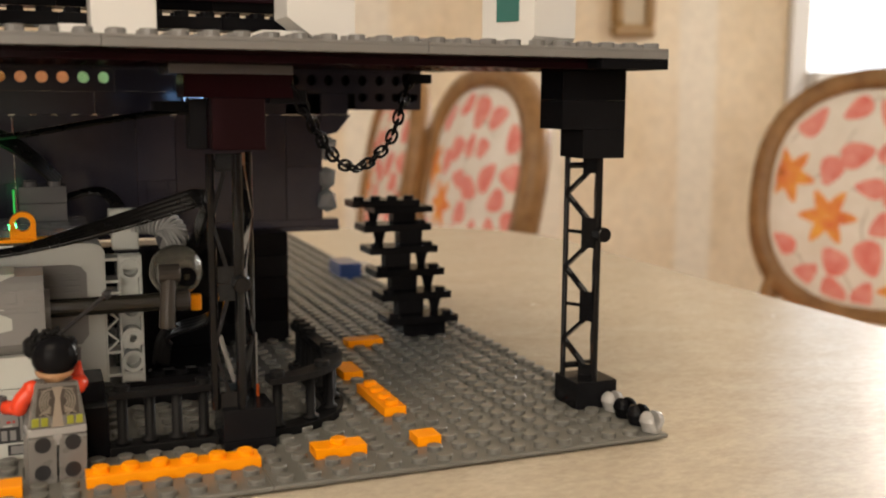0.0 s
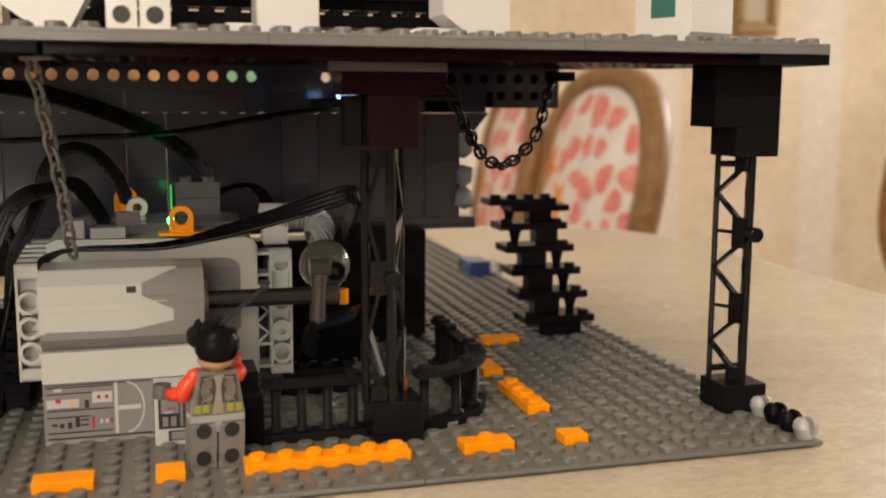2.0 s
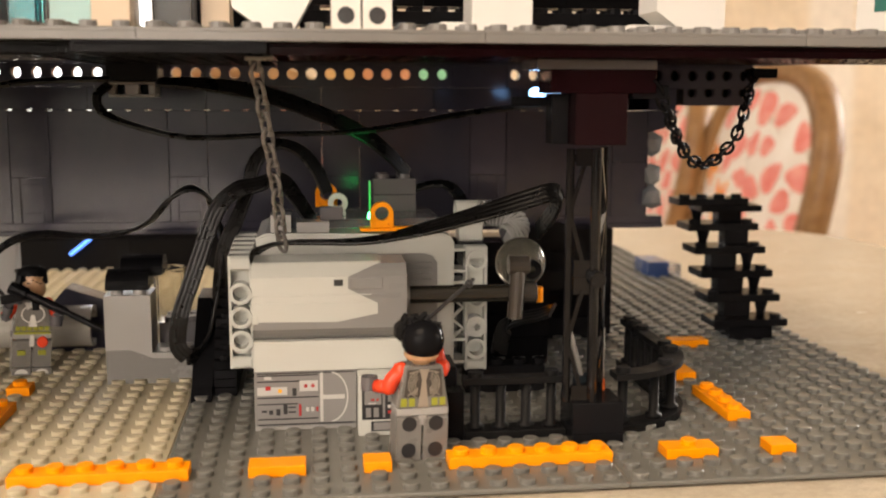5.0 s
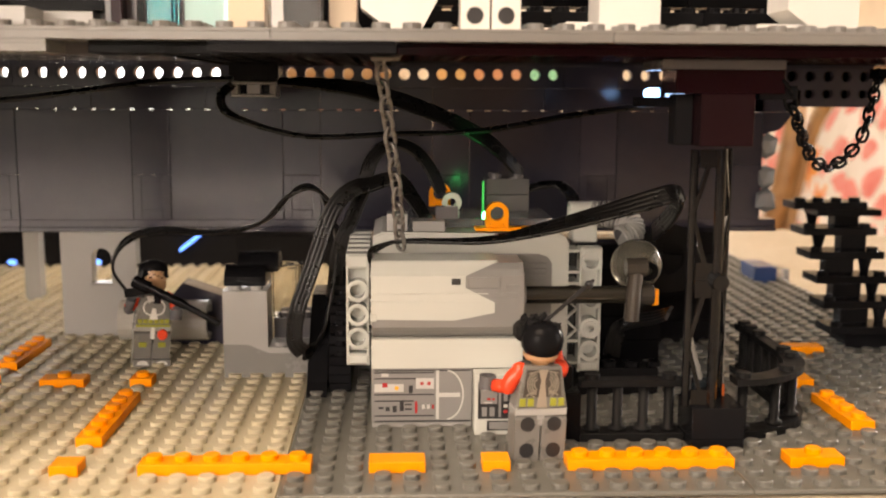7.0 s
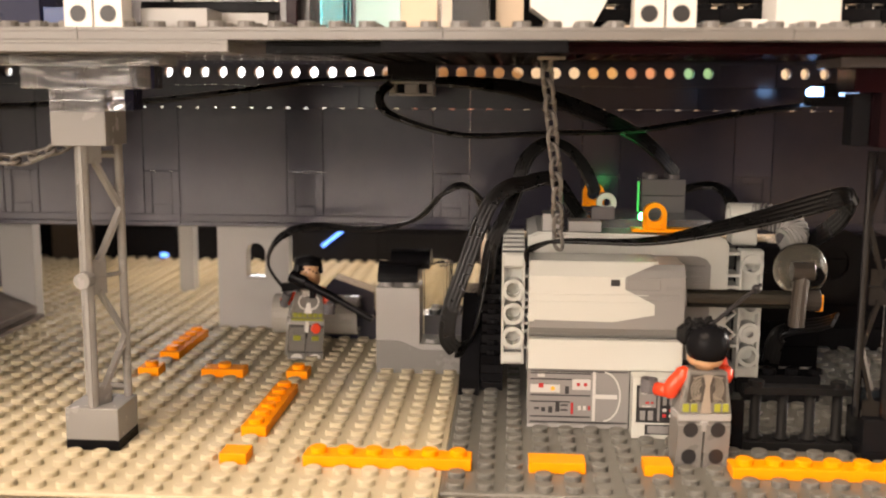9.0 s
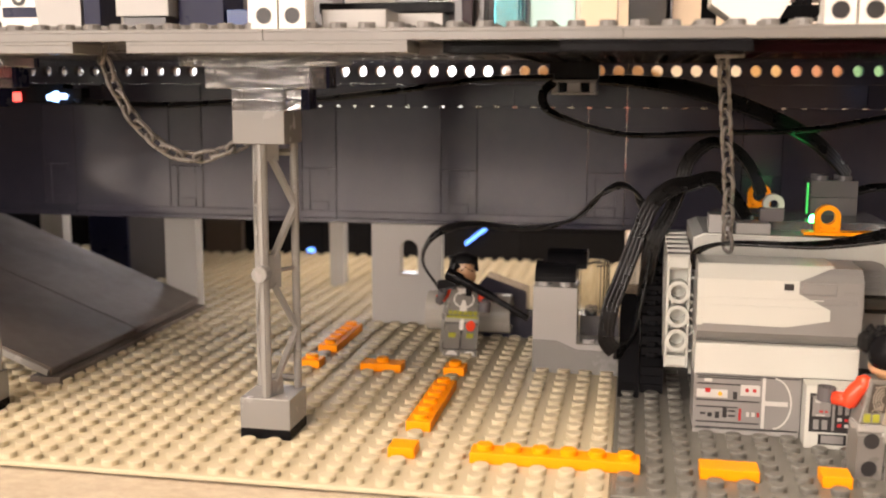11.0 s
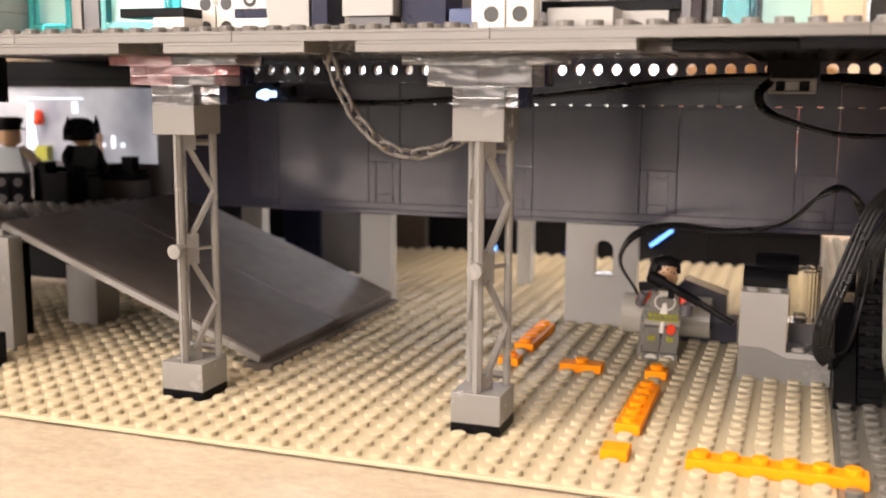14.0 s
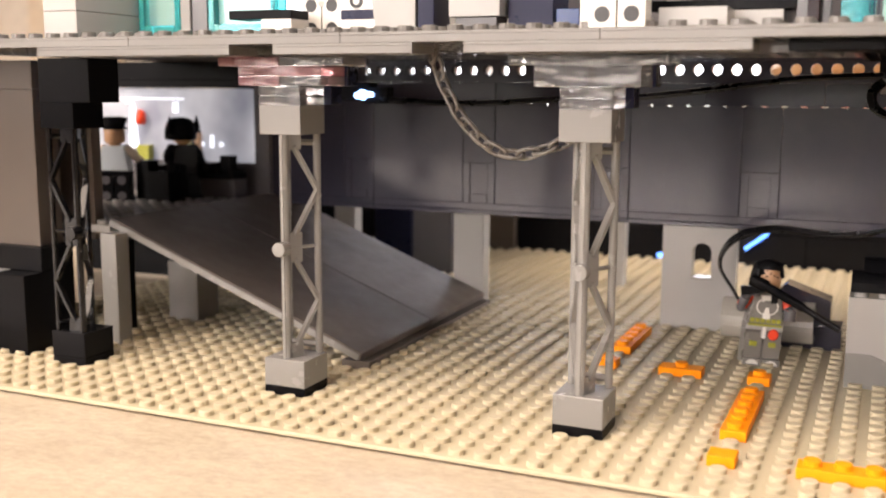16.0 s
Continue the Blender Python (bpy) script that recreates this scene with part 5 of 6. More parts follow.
flat_cable([(-19.2, 14, 110), (-22.5, 14.2, 109), (-26.6, 14.8, 105), (-30.8, 15.6, 101.5), (-34.2, 16.2, 101), (-38.6, 17, 99), (-43.6, 18.4, 99.5), (-45.6, 19.2, 101)], 0.0032, "thin black two-wire cable running under the deck", (0, -0.5, 1), 2)
flat_cable([(-14.55, 16.4, 42), (-14.7, 16.2, 52), (-15.1, 16, 60), (-15.3, 15.6, 67), (-16.0, 15.2, 71), (-16.9, 15.2, 68), (-18.1, 16, 58), (-19.6, 17, 53), (-21.6, 18, 51), (-23.5, 19, 51), (-25.1, 19.6, 48), (-26.1, 20, 42), (-26.4, 20, 33), (-25.6, 20.2, 22), (-25.0, 20.4, 12)], 0.0052, "flat black cable looping behind the rifleman", [(1, 0, 0.3), (0, -0.3, 1), (0, -0.2, 1), (0, -0.2, 1), (-1, -0.3, 0.2), (-1, -0.3, 0)])
flat_cable([(-16.13, 12.4, 13.8), (-16.52, 12.4, 18.2), (-16.38, 12.5, 28.9), (-16.01, 12.7, 37.7), (-15.64, 12.9, 46.2), (-14.96, 13.3, 61.6), (-14.49, 13.5, 67.7), (-13.84, 13.7, 71.6), (-13.16, 13.8, 72.8), (-12.0, 13.6, 75), (-11.3, 13, 69), (-10.8, 12.6, 63), (-10.6, 12.6, 60.5)], 0.0060, "ribbed flat black cable bent down beside the battery box", [(0.2, -1, 0), (0.1, -1, 0), (0, -1, 0.1), (0, -1, 0.1), (0, -1, 0.3), (0, -0.8, 0.8), (0.4, -0.7, 0.7), (0.5, -0.7, 0.6)])
flat_cable([(-16.13, 12.4, 13.6), (-15.7, 13.0, 14.0), (-15.33, 13.6, 18.5), (-15.14, 14, 25.0), (-14.88, 14.4, 36.2), (-14.71, 14.8, 47.3), (-14.84, 15.0, 55.6)], 0.0056, "flat black cable looping up behind the wedge", (1, 0.15, 0))
flat_cable([(-14.9, 14.8, 30), (-14.6, 14.5, 49), (-14.0, 14.5, 60), (-13.5, 14.6, 70), (-13.1, 14.8, 81), (-12.2, 15, 87), (-11.2, 15, 85), (-10.4, 15, 78), (-9.9, 14.9, 69)], 0.0056, "flat black cable arching over the battery box", [(0, -1, 0), (-0.6, -0.8, 0.3), (0, -0.6, 1), (0.6, -0.7, 0.4)])
flat_cable([(-5.8, 16.4, 69), (-5.0, 16.2, 71), (-4.2, 16, 71), (-3.7, 15.5, 67), (-3.4, 15, 58)], 0.005, "short flat black cable behind the plug", (0, -0.4, 1))
flat_cable([(-0.6, 9.2, 33), (-1.0, 10, 30), (-1.6, 11, 27), (-2.1, 12, 22), (-2.3, 12.3, 12)], 0.006, "flat black cable low behind the column", [(0, -0.8, 0.7), (0, -0.8, 0.7)])

dc = thing("deck_connector", "black cable connector hung under the deck", "connector")
brick("body", M_BLACK, -19.4, 14.2, -17.2, 16.2, 109.5, 118, dc, False)
bm = bmesh.new()
for x0, x1, z0, z1 in ((-19.3, -17.3, 0.1038, 0.1048), (-19.3, -17.3, 0.1082, 0.1092), (-19.3, -19.0, 0.1048, 0.1082), (-17.6, -17.3, 0.1048, 0.1082), (-18.6, -18.0, 0.1048, 0.1082)):
    box(bm, x0 * S, 14.1 * S, z0, x1 * S, 15.6 * S, z1, 0.0003)
part("socket", bm, M_STEEL, dc, "grey two-hole socket")
brick("back", M_BLACK, -19.2, 14.8, -17.4, 16.2, 104.8, 109.4, dc, False)


# ---- lamps ----
def led(x, y, z, colour, strength, label):
    l = thing("led_lamp", label, "lamp", "small white lamps")
    bm = bmesh.new()
    lathe(bm, [(0.0020, 0), (0.0022, 0.0006), (0.0022, 0.0038), (0.0018, 0.0050), (0.0010, 0.0058), (0, 0.0060)], Matrix.Translation((x * S, y * S, z / 1000)) @ pose(0, 0, 0, 0, -90, 0), 16)
    part("bulb", bm, glow("white_led", colour, strength), l)
    bm = bmesh.new()
    box(bm, x * S, y * S - 0.0035, z / 1000 - 0.0035, x * S + 0.011, y * S + 0.0035, z / 1000 + 0.0035)
    part("holder", bm, M_BLACK, l)
    return l


led(0.92, 18.1, 105.8, (0.26, 0.52, 1.0), 7, "small cold white glowing lamp in a black holder")
bm = bmesh.new()
box(bm, -1.72 * S, 6.4 * S, 0.1046, -1.12 * S, 6.9 * S, 0.1064, 0.0002)
solid("lamp_strip", bm, glow("cold_white_strip", (0.35, 0.58, 1.0), 2.2), "small cold white lit strip on the column bracket", "lamp")
lone("bracket", M_BLACK, -2.9, 6.3, -1.0, 7.2, 101.6, 104.5, "black plastic bracket carrying the lamp cable", "bracket", "", False)
led(-46.4, 19.4, 102, (0.26, 0.50, 1.0), 7, "small cold white glowing lamp under the deck")
bm = bmesh.new()
box(bm, -46.95 * S, 18.6 * S, 0.1004, -46.35 * S, 18.85 * S, 0.1030, 0.0006)
box(bm, -46.3 * S, 18.6 * S, 0.1010, -45.75 * S, 18.85 * S, 0.1034, 0.0006)
solid("lamp_strip", bm, glow("cold_white_lens", (0.35, 0.58, 1.0), 4.0), "pair of small cold white lit lenses under the deck", "lamp")
bm = bmesh.new()
box(bm, -49.35 * S, 19.2 * S, 0.0998, -48.9 * S, 19.45 * S, 0.1038, 0.0004)
solid("red_light", bm, glow("red_led", (1.0, 0.08, 0.06), 3), "tiny red glowing light beside the lamp", "light")
lone("brick", M_BLACK, -49.3, 19.5, -46.4, 20.5, 99.4, 107.5, "black brick holding the small lamp", "brick", "", False)


# ---- chains ----
def chain(keys, mat, label, pitch=0.0053):
    c = thing("chain", label, "chain", "hanging plastic chains")
    line = spline([(x * S, y * S, z / 1000) for x, y, z in keys], 24)
    acc, nxt, k = 0.0, 0.0, 0
    bm0 = bmesh.new()
    a, b, r = 0.0037, 0.0018, 0.00058 if mat == M_BLACK else 0.00066
    pts = []
    for i in range(20):
        t = 2 * math.pi * i / 20
        pts.append((b * math.copysign(abs(math.cos(t)) ** 0.8, math.cos(t)), 0, a * math.copysign(abs(math.sin(t)) ** 0.8, math.sin(t))))
    sweep(bm0, pts, circle(r, 6), up=(0, 1, 0), closed=True)
    me = bpy.data.meshes.new("link")
    bm0.to_mesh(me)
    bm0.free()
    me.materials.append(mat)
    for p, q in zip(line, line[1:]):
        d = q - p
        while nxt <= acc + d.length:
            at = p + d * ((nxt - acc) / max(d.length, 1e-9))
            ob = new("link", me)
            ob.parent = c
            ob.matrix_basis = Matrix.Translation(at) @ d.to_track_quat("Z", "Y").to_matrix().to_4x4() @ pose(0, 0, 0, 0, 0, 90 * (k % 2) + 35)
            nxt += pitch
            k += 1
        acc += d.length
    return c


chain([(-12.6, 5, 115), (-12.4, 5.8, 103), (-12.2, 6.6, 90), (-12.0, 7.4, 77), (-11.9, 8.2, 64), (-11.8, 8.8, 54.5)], M_STEEL, "dull silver plastic chain hanging from deck to motor")
chain([(2.0, 4.3, 107), (2.8, 5.3, 99), (3.9, 7, 90), (4.9, 8.2, 84), (5.9, 9.2, 82), (7.0, 10.2, 85), (8.1, 11.3, 91), (9.0, 12.5, 101), (10.0, 14, 113)], M_BLACK, "black plastic chain drooping under the deck")
chain([(-35.2, 3.4, 116.5), (-34.8, 3.5, 106), (-34.0, 3.6, 95), (-32.9, 3.8, 87), (-31.9, 4, 85), (-31.0, 4.1, 86.5), (-30.2, 4.3, 89), (-29.7, 4.6, 92)], M_STEEL, "dull silver plastic chain slung from deck to column")
bm = bmesh.new()
rod(bm, (-12.9 * S, 4.6 * S, 0.1165), (-11.9 * S, 4.6 * S, 0.1165), 0.0022, 12)
solid("chain_hook", bm, M_STEEL, "dull silver clip holding the chain to the deck", "clip")
lone("clip_plate", M_BLACK, 9.9, 13.8, 11.1, 14.8, 111.5, 115.1, "black clip plate holding the drooping chain", "plate", "", False)
lone("clip_plate", M_BLACK, 1, 4.2, 2.4, 5, 104, 108, "black clip plate on the column head", "plate", "", False)


# ---- railings ----
def rail_posts(f, pts, z0, z1, r=0.0013):
    for x, y in pts:
        bm = bmesh.new()
        lathe(bm, [(r * 1.7, z0), (r * 1.7, z0 + 0.0012), (r, z0 + 0.0016), (r, z1)], Matrix.Translation((x * S, y * S, 0)), 12)
        part("post", bm, M_MATTE, f)


fe = thing("railing", "straight black plastic railing on the grey baseplate", "railing", "black railings")
brick("bottom_rail", M_MATTE, -5, 5, -1, 6, 0, 2.6, fe, False)
rail_posts(fe, [(-4.5, 5.5), (-3.5, 5.5), (-2.5, 5.5), (-1.5, 5.5)], 0.0026, 0.0170, 0.0016)
bm = bmesh.new()
box(bm, -5 * S, 5.2 * S, 0.0168, -1 * S, 5.8 * S, 0.0190)
stud(bm, -4.5 * S, 5.5 * S, 0.019)
stud(bm, -1.5 * S, 5.5 * S, 0.019)
part("top_rail", bm, M_MATTE, fe)
f = thing("railing", "curved black plastic railing on the grey baseplate", "railing", "black railings")
arc = [(1 + 3.5 * math.cos(radians(90 * i / 14 - 90)), 9 + 3.5 * math.sin(radians(90 * i / 14 - 90))) for i in range(15)]
for nm, w, za, zb in (("bottom_rail", 0.0036, 0.0, 0.0026), ("top_rail", 0.0034, 0.0170, 0.0190)):
    bm = bmesh.new()
    sweep(bm, [(x * S, y * S, (za + zb) / 2) for x, y in arc], [(-w, -(zb - za) / 2), (w, -(zb - za) / 2), (w, (zb - za) / 2), (-w, (zb - za) / 2)], smooth=False)
    if nm == "top_rail":
        for i in (1, 7, 13):
            stud(bm, arc[i][0] * S, arc[i][1] * S, 0.019)
    part(nm, bm, M_MATTE, f)
rail_posts(f, [arc[i] for i in (1, 5, 9, 13)], 0.0026, 0.0170, 0.0016)
for ya, yb in ((9.05, 13), (13.05, 15)):
    f = thing("railing", "straight black plastic railing along the baseplate beside the column", "railing", "black railings")
    brick("bottom_rail", M_MATTE, 4.05, ya, 4.95, yb, 0, 2.6, f, False)
    rail_posts(f, [(4.5, ya + 0.45 + i) for i in range(round(yb - ya))], 0.0026, 0.0170, 0.0016)
    bm = bmesh.new()
    box(bm, 4.2 * S, ya * S, 0.0168, 4.8 * S, yb * S, 0.0190)
    stud(bm, 4.5 * S, (ya + 0.5) * S, 0.019)
    stud(bm, 4.5 * S, (yb - 0.5) * S, 0.019)
    part("top_rail", bm, M_MATTE, f)

lv = thing("lever_stand", "pair of thin grey levers in small sockets on the column foot", "lever")
brick("socket", plastic("dark_teal_grey_plastic", (0.02, 0.028, 0.035), 0.2), -0.55, 5.3, 0.1, 5.9, 12.85, 18.4, lv, False, "dark blue-grey socket")
brick("socket", plastic("burnt_orange_plastic", (0.40, 0.075, 0.008), 0.3), 0.36, 5.55, 0.7, 5.9, 12.85, 16.8, lv, False, "burnt orange socket")
for a, b in (((-0.27, 5.6, 18.2), (-0.80, 5.6, 33.2)), ((0.55, 5.6, 17.0), (0.54, 5.6, 33.3))):
    bm = bmesh.new()
    rod(bm, (a[0] * S, a[1] * S, a[2] / 1000), (b[0] * S, b[1] * S, b[2] / 1000), 0.0008, 10)
    part("lever", bm, M_COLUMN, lv)
lone("brick", M_BLACK, -6, 5, -5, 6, 0, 15.5, "black brick at the end of the railing", "brick", "", False)


# black brick stands in for the shadow on the floor here
lone("brick", M_BLACK, -4, 11.2, -0.4, 12.4, 0, 9.6, "low black brick put in for shade behind the railing", "brick", "", True)


# ---- staircase ----
sc = thing("staircase", "black plastic stair of stepped plates rising to the wall", "staircase")
brick("base", M_BLACK, 11.6, 19.2, 14.1, 21.2, 0, 7.3, sc, False)
for k in range(5):
    x, y, z = 10.45 - 0.06 * k, 18.4 + 0.9 * k, 7.4 + 9.4 * k
    bm = bmesh.new()
    block(bm, x, y, x + 4.1, y + 2, z, z + 3.2, False)
    for sx in (0.5, 3.6):
        stud(bm, (x + sx) * S, (y + 0.5) * S, (z + 3.2) / 1000)
    part("step", bm, M_BLACK, sc)
    zt = (z + 9.4) / 1000
    bx, cx = ((2.1, 3.5), 1.0) if k > 2 else ((0.9, 2.4), 3.2)
    bm = bmesh.new()
    box(bm, (x + bx[0]) * S, (y + 1.0) * S, (z + 3.22) / 1000, (x + bx[1]) * S, (y + 1.9) * S, zt)
    part("riser", bm, M_BLACK, sc)
    bm = bmesh.new()
    lathe(bm, [(0.0018, (z + 3.22) / 1000), (0.0022, (z + 5.6) / 1000), (0.0030, zt - 0.0006), (0.0030, zt)], Matrix.Translation(((x + cx) * S, (y + 1.45) * S, 0)), 12)
    part("cone", bm, M_BLACK, sc)
brick("landing", M_BLACK, 10.5, 21.0, 14.0, 22.95, 54.4, 57.2, sc, False)
bm = bmesh.new()
block(bm, 9.3, 21.2, 13.3, 22.95, 57.2, 60.2, False)
for sx in (9.8, 10.8, 11.8, 12.8):
    stud(bm, sx * S, 21.8 * S, 0.0602)
part("top_plate", bm, M_BLACK, sc)

# ---- small round pieces at the corner ----
for y, mat, word in ((0.5, M_LBG, "light grey"), (1.5, M_BLACK, "black"), (2.5, M_BLACK, "black"), (3.5, M_LBG, "light grey")):
    bm = bmesh.new()
    for sgn in (-1, 1):
        n = 12
        prof = [(0.0031, 0.0002), (0.0034, 0.0012), (0.0034, 0.0036), (0.0030, 0.0052), (0.0020, 0.0063), (0.0009, 0.0067)]
        rows = []
        for r, z in prof:
            row = []
            for i in range(n + 1):
                a = math.pi * i / n
                row.append(bm.verts.new((15.5 * S + sgn * (0.0010 if z > 0.003 else 0.0) + sgn * r * math.sin(a) * 0.92, y * S + r * math.cos(a), z)))
            rows.append(row)
        fs = []
        for a, b in zip(rows, rows[1:]):
            for i in range(n):
                fs.append(bm.faces.new((a[i], a[i + 1], b[i + 1], b[i])))
            fs.append(bm.faces.new((a[n], a[0], b[0], b[n])))
        fs.append(bm.faces.new(rows[-1]))
        fs.append(bm.faces.new(rows[0]))
        bmesh.ops.recalc_face_normals(bm, faces=fs)
    solid("slotted_dome", bm, mat, word + " slotted round plastic piece on the baseplate edge", "round piece", "slotted round pieces")


M_PALETEAL = clear("pale_teal_window_plastic", (0.55, 0.85, 0.82), 0.1, 0.55)


for x, y in ((-16.45, -1.55), (-15.45, -1.5)):
    bm = bmesh.new()
    lathe(bm, [(0.0031, TT), (0.0031, TT + 0.0012), (0.0039, TT + 0.0012), (0.0039, TT + 0.0032), (0.0024, TT + 0.0032), (0.0024, TT + 0.0049)], Matrix.Translation((x * S, y * S, 0)), 20)
    solid("round_plate", bm, M_FROST, "small clear round plastic plate lying on the table", "round plate", "clear round plates")

# ---- toy figures ----
def figure(x, y, z, turn, mats, label, head="helmet", lean=0.0, prints=(), side=0.0, cuff=2, bent={}, slim=1.0):
    """A plain toy figure in one mesh; it looks along -y before it is turned. mats: legs, torso, arms, grips, head, hat, trim, mark."""
    bm = bmesh.new()

    def dye(i, fn):
        old = set(bm.faces)
        fn()
        for f in bm.faces:
            if f not in old:
                f.material_index = i

    def legs():
        for s in (-1, 1):
            prism(bm, [(-0.0040, 0), (0.0038, 0), (0.0038, 0.0125), (0.0020, 0.0145), (-0.0020, 0.0145), (-0.0035, 0.0125), (-0.0035, 0.0028), (-0.0055, 0.0026), (-0.0055, 0)], s * 0.0003, s * 0.0077, "x")

    def leg_holes():
        for s in (-1, 1):
            for zz in (0.0034, 0.0112):
                lathe(bm, [(0.0022, 0), (0.0022, 0.00025)], Matrix.Translation((s * 0.0040, 0.0037, zz)) @ pose(0, 0, 0, -90), 14)

    def hips():
        box(bm, -0.0078, -0.0036, 0.0135, 0.0078, 0.0036, 0.0158, 0.0003)
        box(bm, -0.0012, -0.0038, 0.0105, 0.0012, 0.0038, 0.0137, 0.0003)

    def torso():
        a = [(-0.0078, -0.0036), (0.0078, -0.0036), (0.0078, 0.0036), (-0.0078, 0.0036)]
        b = [(-0.0056, -0.0034), (0.0056, -0.0034), (0.0056, 0.0034), (-0.0056, 0.0034)]
        va = [bm.verts.new((p[0], p[1], 0.0158)) for p in a]
        vb = [bm.verts.new((p[0], p[1], 0.0282)) for p in b]
        fs = [bm.faces.new(va[::-1]), bm.faces.new(vb)]
        for i in range(4):
            fs.append(bm.faces.new((va[i], va[(i + 1) % 4], vb[(i + 1) % 4], vb[i])))
        bmesh.ops.bevel(bm, geom=list({e for f in fs for e in f.edges}), offset=0.0004, segments=1, affect="EDGES")

    def reach(s):
        """Shoulder, elbow, wrist and grip of one arm."""
        if s in bent:
            return [Vector(p) for p in ((s * 0.0060, 0, 0.0262),) + bent[s]]
        return [Vector(p) for p in ((s * 0.0060, 0, 0.0262), (s * 0.0086, -0.0008, 0.0216), (s * 0.0088, -0.0046, 0.0180), (s * 0.0091, -0.0068, 0.0168))]

    def arms():
        for s in (-1, 1):
            a, b, c, d = reach(s)
            sweep(bm, spline([a, a.lerp(b, 0.55) + Vector((s * 0.0006, 0, 0)), b], 5), circle(0.0024, 10), up=(0, 1, 0))
            lathe(bm, [(0, -0.0027), (0.0020, -0.0018), (0.0027, 0), (0.0020, 0.0018), (0, 0.0027)], Matrix.Translation(a), 12)

    def cuffs():
        for s in (-1, 1):
            a, b, c, d = reach(s)
            lathe(bm, [(0, -0.0024), (0.0018, -0.0016), (0.00235, 0), (0.0018, 0.0016), (0, 0.0024)], Matrix.Translation(b), 10)
            sweep(bm, [b, b.lerp(c, 0.5), c], circle(0.0020, 10), up=(0.3, 1, 0.2))

    def grips():
        for s in (-1, 1):
            a, b, c, d = reach(s)
            rod(bm, c, d, 0.0014, 8)
            ring(bm, Matrix.Translation(d - Vector((0, 0, 0.002))), 0.0014, 0.0025, 0.004, 14)

    def face():
        lathe(bm, [(0.0026, 0.0282), (0.0028, 0.0290), (0.0043, 0.0294), (0.0051, 0.0306), (0.0051, 0.0368), (0.0044, 0.0380), (0.0026, 0.0382)], Matrix(), 20)

    def hat():
        if head == "helmet":
            lathe(bm, [(0.0030, 0.0304), (0.0050, 0.0316), (0.0060, 0.0334), (0.0063, 0.0355), (0.0058, 0.0378), (0.0045, 0.0398), (0.0022, 0.0408), (0, 0.0410)], Matrix.Translation((0, 0.0009, 0)), 24)
        elif head == "hair":
            lathe(bm, [(0.0054, 0.0352), (0.0058, 0.0365), (0.0056, 0.0383), (0.0046, 0.0398), (0.0026, 0.0406), (0, 0.0408)], Matrix.Translation((0, 0.0008, 0)), 16)
            box(bm, -0.0058, 0.0004, 0.0300, 0.0052, 0.0060, 0.0375, 0.0014)
            rnd = random.Random(9)
            for k in range(9):
                x = -0.0058 + k * 0.0013
                sweep(bm, [(x, -0.0046 + abs(x) * 0.35, 0.0352 - rnd.uniform(0, 0.0014)), (x * 0.9, -0.001, 0.0404 - abs(x) * 0.3), (x, 0.005, 0.0380)], circle(0.0011, 6), up=(1, 0, 0))
            for k in range(4):
                rod(bm, (-0.0052, -0.003 + k * 0.002, 0.0372), (-0.0062, -0.003 + k * 0.002, 0.0312), 0.0012, 6)
        elif head == "cowl":
            lathe(bm, [(0.0056, 0.0312), (0.0080, 0.0306), (0.0082, 0.0335), (0.0077, 0.0372), (0.0062, 0.0402), (0.0036, 0.0416), (0, 0.0420)], Matrix.Translation((0, 0.0018, 0)), 22)
            for s in (-1, 1):
                lathe(bm, [(0.0022, 0.0340), (0.0016, 0.0385), (0.0002, 0.0428)], Matrix.Translation((s * 0.0072, -0.0016, 0)), 8)
        elif head == "cap":
            lathe(bm, [(0.0054, 0.0362), (0.0054, 0.0385), (0.0066, 0.0405), (0.0064, 0.0418), (0.004, 0.0424), (0, 0.0425)], Matrix(), 20)
            box(bm, -0.0046, -0.0085, 0.0360, 0.0046, -0.0040, 0.0368, 0.0003)
        elif head == "white":
            lathe(bm, [(0.0060, 0.0288), (0.0064, 0.0310), (0.0063, 0.0365), (0.0052, 0.0398), (0.003, 0.0412), (0, 0.0415)], Matrix(), 20)

    dye(0, legs)
    dye(7, leg_holes)
    dye(6, hips)
    dye(1, torso)
    dye(2, arms)
    dye(cuff, cuffs)
    dye(3, grips)
    dye(4, face)
    dye(5, hat)
    for i, fn in prints:
        dye(i, lambda: fn(bm))
    bm.transform(pose(x * S, y * S, z / 1000, lean, side, turn) @ Matrix.Diagonal((slim, 1, 1, 1)))
    return solid("toy_figure", bm, mats, label, "toy figure", "toy figures")


def ragged_hair(bm):
    """Ragged matte tufts over the top and front of the helmet."""
    rnd = random.Random(4)
    for k in range(30):
        a = rnd.uniform(0, 2 * math.pi)
        r = 0.0060 * rnd.random() ** 0.6
        x, y, q = r * math.cos(a) + 0.0006, r * math.sin(a) * 0.9 - 0.0022, rnd.uniform(0.0007, 0.0012)
        z = 0.0372 + 0.0036 * max(0.0, 1 - (r / 0.0064) ** 2) ** 0.5 + rnd.uniform(-0.0006, 0.0008)
        lathe(bm, [(0, -q * 1.6), (q, -q * 0.7), (q * 0.9, q * 0.5), (q * 0.3, q * 1.5)], Matrix.Translation((x, y, z)) @ pose(0, 0, 0, rnd.uniform(-70, 70), rnd.uniform(-70, 70), 0), 5, False)
    box(bm, 0.0034, -0.0052, 0.0345, 0.0074, 0.0000, 0.0400, 0.0014)
    box(bm, -0.0066, -0.0050, 0.0352, -0.0034, -0.0008, 0.0395, 0.0012)


